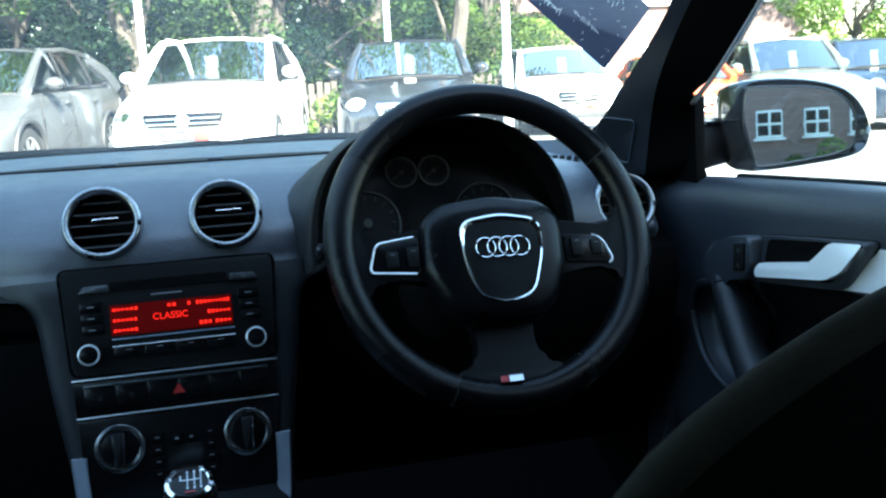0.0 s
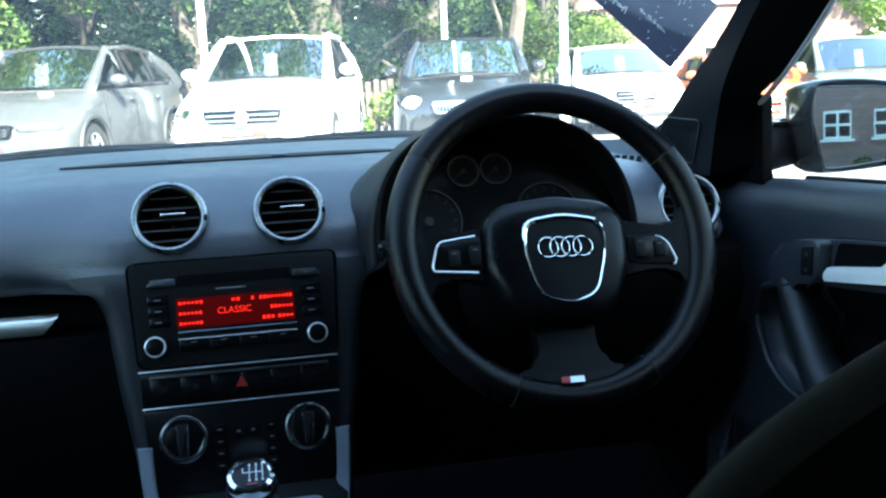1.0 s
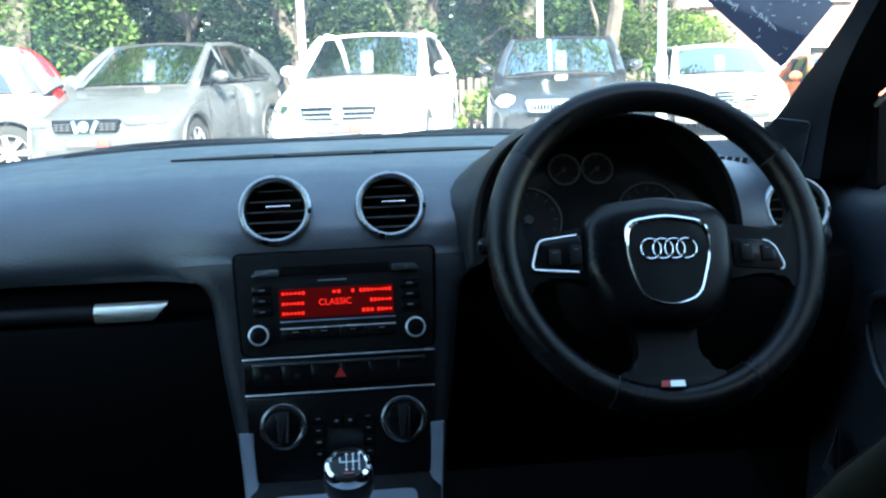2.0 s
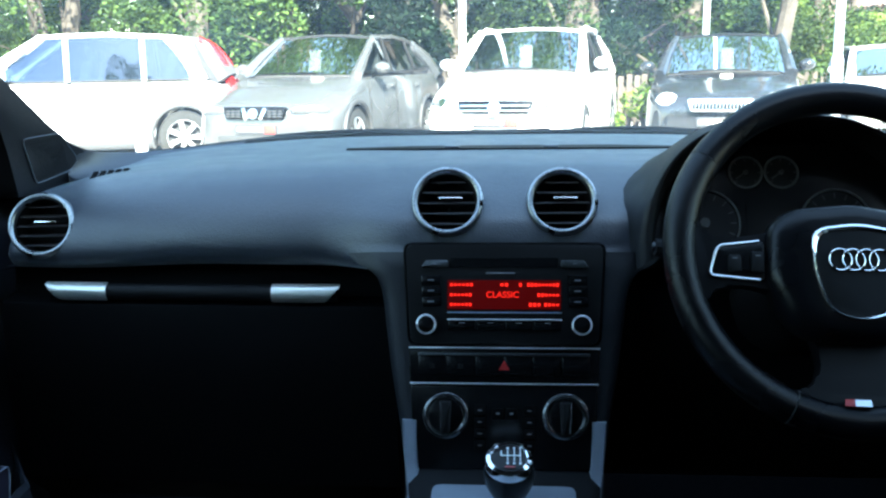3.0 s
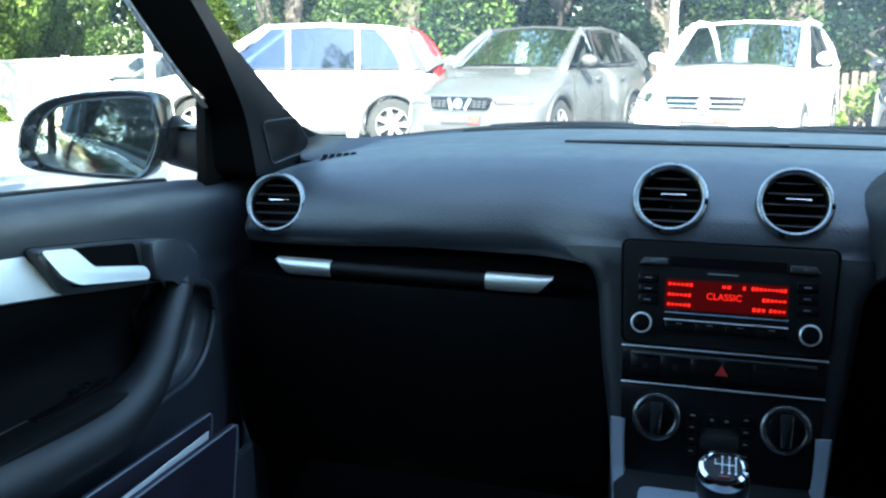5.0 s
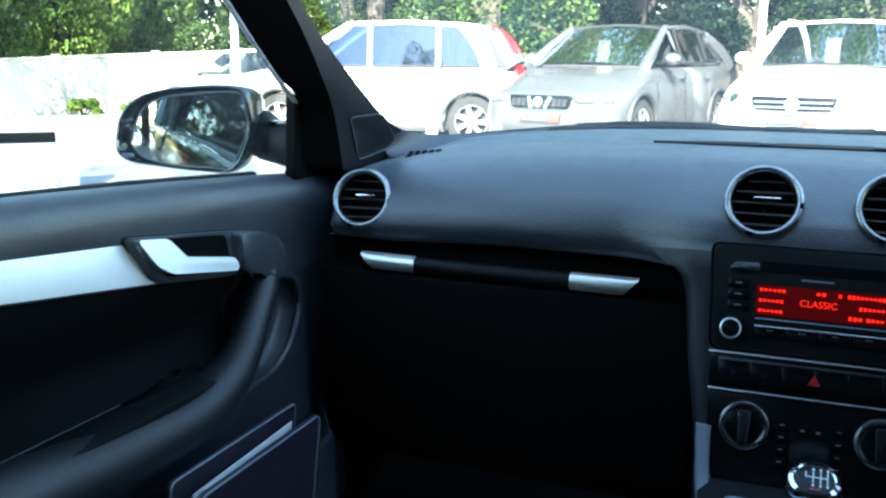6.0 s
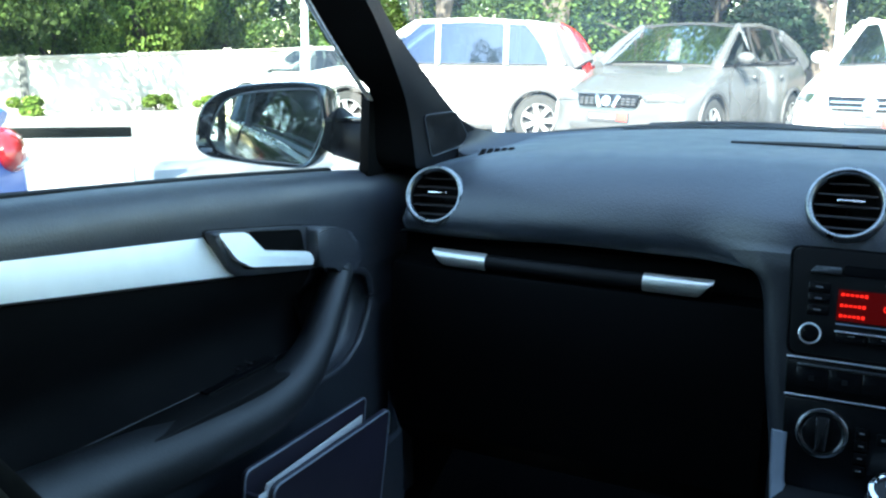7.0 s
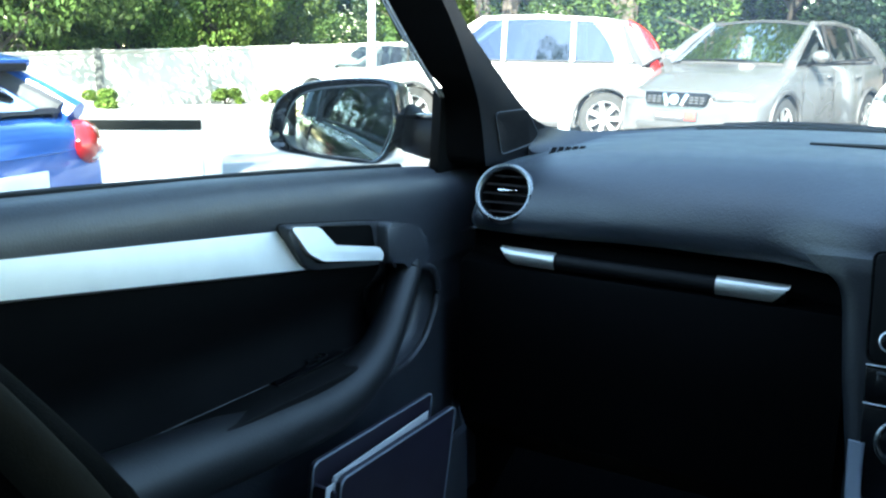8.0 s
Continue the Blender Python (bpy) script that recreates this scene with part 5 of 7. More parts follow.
    ww("handle_bridge", prism(NB(), side_mat(sx, 0.704), bridge, 0.029, 0.007, 4), DOOR_TRIM, ob, "dark grey bridge between pull handle and grab handle", 60)
    ww("handle_cup", prism(NB(), side_mat(sx, 0.6925), rounded([(-0.339, 0.8195), (-0.206, 0.8025), (-0.194, 0.7535), (-0.324, 0.7735)], 0.008, 3), 0.0012), DEEP_BLACK, hs, "black finger cup")
    hnd = rounded([(-0.366, 0.823), (-0.316, 0.8165), (-0.291, 0.7905), (-0.199, 0.773), (-0.198, 0.7565), (-0.321, 0.777), (-0.343, 0.7895)], 0.006, 4)
    bm = prism(NB(), side_mat(sx, 0.6930), hnd, 0.009, 0.002, 3)
    for v in bm.verts:
        v.co.x += sx * 0.24 * (v.co.z - 0.79)
    ww("pull_handle", bm, ALU, ob, "bright metal pull handle")
    if sx > 0:
        ww("lock_switch", prism(NB(), side_mat(sx, 0.6758), rounded([(-0.183, 0.795), (-0.160, 0.791), (-0.160, 0.756), (-0.183, 0.760)], 0.003, 3), 0.003, 0.001), BLACK_TRIM, hs, "black lock switch")
        for z in (0.784, 0.765):
            ww("switch_mark", box(NB(), at(sx * 0.6726, -0.1715, z), 0.0008, 0.006, 0.005), TICK_GREY, hs)
    # armrest that sweeps up into the grab handle
    path = [(0.690, -1.20, 0.640), (0.688, -0.85, 0.632), (0.681, -0.60, 0.617), (0.675, -0.45, 0.606), (0.671, -0.33, 0.604), (0.670, -0.258, 0.622), (0.673, -0.210, 0.648), (0.678, -0.176, 0.678), (0.684, -0.146, 0.706), (0.689, -0.126, 0.728), (0.698, -0.116, 0.744), (0.708, -0.109, 0.756)]
    pts = curve([(sx * x, y, z) for x, y, z in path], 6)
    rad = [along([(0, 0.038), (2, 0.037), (4, 0.033), (5, 0.028), (6, 0.0225), (7, 0.0195), (8, 0.0185), (9, 0.0185), (10, 0.0180), (11, 0.0150)], i / 6) for i in range(len(pts))]
    ww("armrest", tube(NB(), pts, rad, 16, 1.15), SHADED_ARM_TRIM, ob, "padded armrest that curves up into the grab handle", 60)
    ww("armrest_ledge", prism(NB(), Matrix(((0, sx, 0, 0), (1, 0, 0, 0), (0, 0, 1, 0.630), (0, 0, 0, 1))), [(-1.2, 0.66), (-0.25, 0.655), (-0.20, 0.67), (-0.18, 0.735), (-1.2, 0.735)], 0.012, 0.003), BLACK_TRIM, ob, "dark ledge of the armrest")
    sp = ww("switch_plate", box(NB(), at(sx * 0.712, -0.325, 0.6435) @ pose(0, 0, 0, 2), 0.040, 0.13, 0.006, 0.002), GLOSS_BLACK, ob, "glossy black switch plate")
    for dy in (-0.012, 0.012):
        ww("window_switch", box(NB(), at(sx * 0.712, -0.305 + dy, 0.648) @ pose(0, 0, 0, 10), 0.022, 0.012, 0.005, 0.0015), GLOSS_BLACK, sp, "small black window switch")
        ww("switch_edge", box(NB(), at(sx * 0.712, -0.311 + dy, 0.651) @ pose(0, 0, 0, 10), 0.020, 0.0014, 0.0012), SATIN, sp, "fine bright edge")
    seam = pts[-13]
    ww("handle_seam", torus(NB(), Matrix.Translation(seam) @ (pts[-11] - pts[-15]).to_track_quat("Z", "Y").to_matrix().to_4x4(), 0.0195, 0.0012, 28, 6), BLACK_TRIM, ob, "fine dark seam across the grab handle")
    # tray ahead of the grab handle
    ww("tray_rim", tube(NB(), [(sx * 0.7085, y, z) for y, z in tray], 0.0055, 10, loop=True), DOOR_TRIM, ob, "raised rim of a shallow tray")
    dish = [[(sx * x, mid_y + (y - mid_y) * k, mid_z + (z - mid_z) * k) for y, z in tray] for x, k in ((0.708, 1.0), (0.722, 0.95), (0.732, 0.90), (0.737, 0.82), (0.739, 0.4), (0.739, 0.05))]
    ww("tray", rings(NB(), dish, caps=False), DOOR_TRIM, ob, "dark shallow tray", 60)
    # map pocket at the foot of the door, its lip rising towards the hinge
    secs = []
    for i in range(21):
        y = -0.95 + 0.99 * i / 20
        f = min(1.0, (i + 0.2) / 2.2, (20.2 - i) / 2.2)
        lip = along([(-0.95, 0.470), (-0.40, 0.470), (-0.24, 0.4735), (-0.10, 0.488), (0.04, 0.505)], y)
        secs.append([(sx * (0.708 - dx * f), y, z) for dx, z in ((0.0, 0.40), (0.060, 0.40), (0.072, lip - 0.004), (0.078, lip), (0.084, lip - 0.006), (0.088, 0.38), (0.08, 0.26), (0.0, 0.24))])
    ww("map_pocket", rings(NB(), secs), DOOR_TRIM, ob, "dark moulded map pocket")
    return ob


door(-1)
door(1)


# ---- door mirrors ----
def wing_mirror(sx, middle, normal, radius, glass, rim):
    """A door mirror: its convex glass lies round middle and faces normal; glass and rim are outlines in the glass's plane."""
    ob = thing("wing_mirror", at(sx * 0.88, 0.03, 0.90), "gloss black door mirror", "wing mirror", "door mirrors")
    c, n = Vector(middle), Vector(normal).normalized()
    u = Vector((0, 0, 1)).cross(n).normalized()
    v = n.cross(u)
    inward = u * -sx

    def head(p, k, d, shift=0.0):
        return c + u * (p[0] * k) + v * (p[1] * k) + n * d + inward * shift

    rim = [tuple(p)[:2] for p in curve([(x, y, 0) for x, y in rim + rim[:1]], 3)[:-1]]
    glass = [tuple(p)[:2] for p in curve([(x, y, 0) for x, y in glass + glass[:1]], 3)[:-1]]
    secs = [[head(p, k, d, h) for p in rim] for k, d, h in ((0.86, -0.006, 0), (0.93, 0.002, 0), (0.97, 0.006, 0), (1.0, 0.003, 0), (1.02, -0.012, 0.002), (1.00, -0.035, 0.010), (0.92, -0.060, 0.020), (0.76, -0.080, 0.030), (0.45, -0.094, 0.034), (0.1, -0.098, 0.034))]
    part("shell", rings(NB(), secs), BODY_BLACK, ob, "glossy black shell", world=True, sharp=60)

    def on_glass(p, k):
        x, y = p[0] * k, p[1] * k
        return c + u * x + v * y + n * (0.004 - (x * x + y * y) / (2 * radius))

    part("glass_seat", tube(NB(), [on_glass(p, 1.0) for p in glass], 0.0016, 6, loop=True), RIBBED, ob, "thin grey edge of the glass", world=True)
    secs = [[on_glass(p, k) for p in glass] for k in [0.02 + 0.98 * q / 12 for q in range(13)]]
    part("mirror_glass", rings(NB(), secs, caps=False), MIRROR_GLASS, ob, "clean convex mirror glass", True, 80)
    arm = [(sx * 0.722, 0.050, 0.890), (sx * 0.755, 0.055, 0.891), (sx * 0.790, 0.074, 0.894), (sx * 0.825, 0.098, 0.90)]
    part("arm", tube(NB(), arm, [0.036, 0.034, 0.035, 0.040], 14, 0.7), BLACK_TRIM, ob, "short black arm", world=True)
    part("arm_ledge", box(NB(), at(sx * 0.768, 0.060, 0.9235) @ pose(0, 0, 0, 0, sx * 4, sx * 20), 0.075, 0.030, 0.008, 0.003), BODY_BLACK, ob, "glossy ledge on the arm", world=True)
    tip = max(rim, key=lambda p: sx * p[0])
    part("side_lamp", box(NB(), Matrix.Translation(head(tip, 0.965, 0.004)), 0.004, 0.006, 0.010, 0.001), WINDOW_WHITE, ob, "tiny pale side lamp", world=True)
    return ob


wing_mirror(-1, (-0.892, 0.0, 0.912), (0.394, -0.919, 0.0287), 1.4,
            [(-0.0893, -0.021), (-0.0814, 0.006), (-0.0689, 0.03), (-0.049, 0.0437), (-0.0215, 0.0503), (0.0238, 0.0549), (0.0688, 0.0563), (0.0802, 0.0499), (0.0848, 0.0254), (0.0869, 0.0021), (0.0802, -0.0157), (0.07, -0.0396), (0.0587, -0.0584), (0.0276, -0.0568), (-0.0214, -0.0532), (-0.0554, -0.0468), (-0.0786, -0.0371)],
            [(-0.112, -0.0217), (-0.1061, 0.0112), (-0.0935, 0.0338), (-0.0704, 0.0505), (-0.0428, 0.0591), (-0.0064, 0.0643), (0.0387, 0.0668), (0.0687, 0.0649), (0.0852, 0.0573), (0.0901, 0.0284), (0.092, 0.0023), (0.0849, -0.0244), (0.0717, -0.0514), (0.0551, -0.0639), (0.0216, -0.063), (-0.0214, -0.0592), (-0.0647, -0.0532), (-0.0927, -0.0481), (-0.1082, -0.0381)])
wing_mirror(1, (0.877, 0.0, 0.9185), (-0.2, -0.978, 0.060), 1.6,
            [(-0.082, 0.008), (-0.080, 0.044), (-0.074, 0.055), (-0.012, 0.054), (0.021, 0.051), (0.054, 0.0415), (0.075, 0.0205), (0.082, -0.008), (0.077, -0.032), (0.054, -0.043), (0.004, -0.051), (-0.058, -0.0575), (-0.066, -0.049), (-0.074, -0.0205)],
            [(-0.088, 0.008), (-0.085, 0.048), (-0.076, 0.063), (-0.029, 0.066), (0.0205, 0.061), (0.062, 0.049), (0.087, 0.028), (0.100, 0.003), (0.102, -0.021), (0.092, -0.041), (0.063, -0.0515), (0.004, -0.059), (-0.062, -0.0637), (-0.072, -0.0543), (-0.083, -0.024)])


# ---- seats ----
def seat(cx, by, lean, top, label):
    ob = thing("front_seat", at(cx, by + 0.35, 0.2), label, "car seat", "front seats")
    secs = []
    for d, hw in ((0.48, 0.225), (0.36, 0.235), (0.27, 0.238), (0.20, 0.230), (0.15, 0.212), (0.12, 0.195), (0.095, 0.175), (0.075, 0.152), (0.058, 0.128), (0.044, 0.106), (0.030, 0.080), (0.018, 0.054), (0.008, 0.028), (0.002, 0.010)):
        th = along([(0, 0.012), (0.02, 0.030), (0.10, 0.050), (0.48, 0.07)], d)
        y = by + lean * d / 0.48
        row = []
        for k in range(28):
            a = 2 * math.pi * k / 28
            c, s = math.cos(a), math.sin(a)
            row.append((cx + hw * math.copysign(abs(c) ** 0.7, c), y + th * math.copysign(abs(s) ** 0.75, s), top - d))
        secs.append(row)
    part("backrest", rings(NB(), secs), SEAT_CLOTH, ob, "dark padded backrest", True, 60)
    # rolled edge that follows the shoulder of the backrest
    for sx in (-1, 1):
        pts = [r[0] if sx > 0 else r[14] for r in secs[1:13]]
        # The roll's lighter tone paints the highlight along the seat's shoulder.
        part("bolster", tube(NB(), [(x - sx * 0.006, y - 0.006, z - 0.002) for x, y, z in pts], 0.0155, 14), LIT_SEAT_EDGE, ob, "brownish bolster edge, rim highlight put into its colour", True, 80)
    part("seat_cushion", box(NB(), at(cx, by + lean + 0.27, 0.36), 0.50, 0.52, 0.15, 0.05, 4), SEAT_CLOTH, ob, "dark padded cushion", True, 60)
    part("seat_base", box(NB(), at(cx, by + lean + 0.25, 0.23), 0.42, 0.45, 0.15, 0.02), BLACK_TRIM, ob, "", True)
    return ob


seat(0.440, -0.75, 0.08, 0.898, "dark cloth driver's seat with a rounded backrest")
seat(-0.553, -0.90, 0.08, 0.885, "dark cloth passenger seat with a rounded backrest")
bench = thing("rear_bench", at(0, -1.75, 0.3), "dark cloth rear bench", "car seat")
part("bench_cushion", box(NB(), at(0, -1.62, 0.45), 1.24, 0.50, 0.20, 0.06, 4), SEAT_CLOTH, bench, "", True)
part("bench_back", box(NB(), at(0, -1.93, 0.68) @ pose(0, 0, 0, 14), 1.24, 0.14, 0.55, 0.05, 4), SEAT_CLOTH, bench, "", True)
# body sides behind the doors
for sx in (-1, 1):
    secs = []
    for y in (-1.22, -1.6, -2.0, -2.36):
        secs.append([(sx * x, y, z) for x, z in ((0.70, 0.915), (0.79, 0.91), (0.83, 0.87), (0.872, 0.70), (0.865, 0.45), (0.83, 0.25), (0.72, 0.25))])
    solo("trim", tube(NB(), [(sx * 0.800, y, 0.900) for y in (-1.23, -1.6, -2.0, -2.3)], 0.009, 8), SATIN, "satin metal strip below the rear side window", "trim", "structure")
    solo("wall_left" if sx < 0 else "wall_right", rings(NB(), secs), BODY_BLACK, "glossy black rear side of the car body", "car body", "structure")
    bm = NB()
    rings(bm, [[(sx * 0.765, y, 0.905), (sx * 0.615, y + 0.02, 1.27)] for y in (-1.32, -1.7, -2.05)], closed=False, caps=False)
    bmesh.ops.solidify(bm, geom=bm.faces[:], thickness=0.004)
    solo("window_1" if sx < 0 else "window_2", bm, DARK_GLASS, "rear side window, tint added to cut daylight", "window", "structure")
    solo("trim", tube(NB(), [(sx * 0.76, -2.1, 0.9), (sx * 0.66, -2.12, 1.15), (sx * 0.58, -2.1, 1.3)], 0.085, 10), BODY_BLACK, "black rear roof post of the car", "roof post", "structure")
    solo("trim", tube(NB(), [(sx * 0.60, -0.45, 1.31), (sx * 0.615, -1.0, 1.335), (sx * 0.60, -1.6, 1.33), (sx * 0.57, -2.15, 1.27)], 0.028, 10), BODY_BLACK, "black roof rail of the car body", "roof rail", "structure")
bm = NB()
rings(bm, [[(x, y, ROOF_Z + 0.085 - 0.03 * smooth(-0.75, -0.42, y) - 0.10 * smooth(-1.4, -2.15, y) - 0.07 * (x / 0.56) ** 2) for x in (-0.6, -0.42, -0.2, 0, 0.2, 0.42, 0.6)] for y in (-0.40, -0.6, -1.0, -1.5, -1.95, -2.2)], closed=False, caps=False)
bmesh.ops.solidify(bm, geom=bm.faces[:], thickness=0.01)
solo("roof_skin", bm, BODY_BLACK, "black painted roof of the car", "roof", "structure")

# ---- loose things in the cabin ----
fol = thing("document_folder", at(-0.655, -0.29, 0.36), "grey document folder full of papers standing in the door pocket", "folder")
FM = at(-0.655, -0.288, 0.353) @ pose(0, 0, 0, 0, 6, 0)
FM2 = FM @ Matrix(((0, 0, 1, 0), (1, 0, 0, 0), (0, 1, 0, 0), (0, 0, 0, 1)))
part("back_cover", prism(NB(), FM2 @ at(0, 0, 0.000), rect(-0.125, 0, 0.135, 0.222, 0.010), 0.004, 0.001), FOLDER_COVER, fol, "grey back cover", world=True)
part("front_cover", prism(NB(), FM2 @ at(0, 0, 0.030), rect(-0.115, 0, 0.145, 0.210, 0.012), 0.006, 0.002), FOLDER_COVER, fol, "grey front cover", world=True)
part("cover_edge", tube(NB(), [FM2 @ Vector((y, z, 0.0365)) for y, z in rect(-0.114, 0.002, 0.144, 0.209, 0.012)], 0.0014, 6, loop=True), CONSOLE_GREY, fol, "pale edge piping", world=True)
part("cover_edge", tube(NB(), [FM2 @ Vector((y, z, 0.0045)) for y, z in rect(-0.124, 0.002, 0.134, 0.221, 0.010)], 0.0014, 6, loop=True), CONSOLE_GREY, fol, "pale edge piping", world=True)
part("spine", box(NB(), FM2 @ at(-0.118, 0.10, 0.017), 0.006, 0.19, 0.034, 0.002), FOLDER_COVER, fol, world=True)
rnd = random.Random(5)
for k in range(6):
    h = 0.199 + rnd.uniform(-0.010, 0.010)
    part("paper_sheet", box(NB(), FM2 @ at(rnd.uniform(-0.030, 0.012), h / 2, 0.0175 + 0.0020 * k) @ pose(0, 0, 0, 0, 0, rnd.uniform(-2.5, 2.5)), 0.205, h, 0.0010), PAPER, fol, "white paper sheet", world=True)
floor_mat = solo("floor_mat", box(NB(), at(-0.46, 0.18, 0.215) @ pose(0, 0, 0, 8, 0, -6), 0.34, 0.50, 0.012, 0.004), MAT_EDGE, "worn grey-brown floor mat in the footwell", "floor mat")

# card sign with chalk writing hung at the windscreen
corner = Vector((0.5765, 0.0000, 1.0085))
up1, up2 = Vector((0.0665, 0.0, 0.0775)), Vector((-0.0775, 0.0, 0.0690))
u, v = up1.normalized(), (up2 - up1 * (up2.dot(up1) / up1.length_squared)).normalized()
SM = Matrix((( u.x, v.x, u.cross(v).x, corner.x), (u.y, v.y, u.cross(v).y, corner.y), (u.z, v.z, u.cross(v).z, corner.z), (0, 0, 0, 1)))
sign = thing("price_card", SM, "dark blue card with faint white chalk writing, hung at the windscreen", "sign")
ROOT[sign] = SM
part("card", prism(NB(), Matrix(), rect(0, 0, 0.102, 0.21, 0.003), 0.0015), CARD, sign)
rnd = random.Random(9)


def scrawl(x, y0, y1, size, mat, thick):
    """A line of unreadable handwriting down the card: a few strokes for each sign."""
    y = y0
    while y > y1:
        for k in range(rnd.randint(2, 3)):
            tilt = rnd.choice((4, 12, 78, 90, 100, 52, 128)) + rnd.uniform(-8, 8)
            part("chalk_stroke", box(NB(), at(x + rnd.uniform(-0.15, 0.15) * size, y + rnd.uniform(-0.25, 0.25) * size, 0.0018) @ pose(0, 0, 0, 0, 0, tilt), size * rnd.uniform(0.55, 1.0), thick, 0.0004), mat, sign)
        y -= size * 0.85


scrawl(0.016, 0.175, 0.095, 0.010, CHALK, 0.0008)
scrawl(0.044, 0.180, 0.160, 0.012, CHALK_GREEN, 0.0010)
scrawl(0.044, 0.150, 0.100, 0.009, CHALK, 0.0005)
scrawl(0.060, 0.150, 0.090, 0.008, CHALK, 0.0004)
scrawl(0.080, 0.165, 0.128, 0.020, CHALK, 0.0013)
scrawl(0.030, 0.165, 0.110, 0.011, CHALK, 0.0009)
for k in range(70):
    part("chalk_speck", box(NB(), at(rnd.uniform(0.005, 0.100), rnd.uniform(0.01, 0.20), 0.0018) @ pose(0, 0, 0, 0, 0, rnd.uniform(0, 180)), rnd.uniform(0.0012, 0.005), 0.0005, 0.0004), CHALK, sign)
scrawl(0.030, 0.080, 0.035, 0.007, CHALK, 0.0004)
scrawl(0.082, 0.110, 0.040, 0.006, CHALK, 0.0004)


# ---- outside: ground ----
def ground_z(x, y):
    """The car park falls off to both sides, with a dip on the near left."""
    dip = smooth(-2.2, -4.2, x) * (1 - smooth(4.5, 8.0, y)) * smooth(-9.0, -4.0, y)
    return -0.06 - 0.36 * smooth(5.0, 10.8, x) - 0.22 * smooth(-8.0, -18.0, x) - 0.28 * dip


xs = [-400, -150, -60, -30] + [-20 + k for k in range(41)] + [30, 60, 150, 400]
ys = [-400, -150, -60, -30] + [-20 + k for k in range(51)] + [45, 80, 150, 400]
bm = NB()
rings(bm, [[(x, y, ground_z(x, y)) for x in xs] for y in ys], closed=False, caps=False)
solo("ground", bm, ASPHALT, "pale sunlit asphalt of the car park", "car park", "structure", sharp=180)


# ---- parked vehicles ----
def paint(name, base, metal=0.0, rough=0.25):
    return material(name, base, rough, metal, 0.04, 4, coat=0.5)


def wheel_part(ob, x, y, r, width, sx, rim_mat=ALLOY):
    m = at(x, y, r) @ Matrix(((0, 0, sx, 0), (1, 0, 0, 0), (0, 1, 0, 0), (0, 0, 0, 1)))
    prof = [(r * 0.66, -width / 2), (r * 0.92, -width / 2), (r * 0.99, -width * 0.36), (r, 0), (r * 0.99, width * 0.36), (r * 0.92, width / 2), (r * 0.66, width / 2)]
    secs = [[m @ Vector((rr * math.cos(a), rr * math.sin(a), z)) for rr, z in prof] for a in [2 * math.pi * k / 32 for k in range(32)]]
    w = part("wheel", rings(NB(), secs, wrap=True), RUBBER, ob, "black tyre on an alloy wheel")
    bm = NB()
    torus(bm, m @ at(0, 0, width * 0.42), r * 0.66, r * 0.045, 32, 6)
    for k in range(7):
        a = 360 * k / 7
        prism(bm, m @ pose(0, 0, 0, 0, 0, a) @ at(0, 0, width * 0.36), [(r * 0.12, -r * 0.07), (r * 0.64, -r * 0.10), (r * 0.64, r * 0.10), (r * 0.12, r * 0.07)], 0.02)
    disc(bm, m @ at(0, 0, width * 0.36), r * 0.17, 0.03, 16)
    part("rim", bm, rim_mat, w, "pale alloy rim")
    part("brake_disc", disc(NB(), m @ at(0, 0, -width * 0.1), r * 0.62, 0.02, 24), DARK_PLASTIC, w)


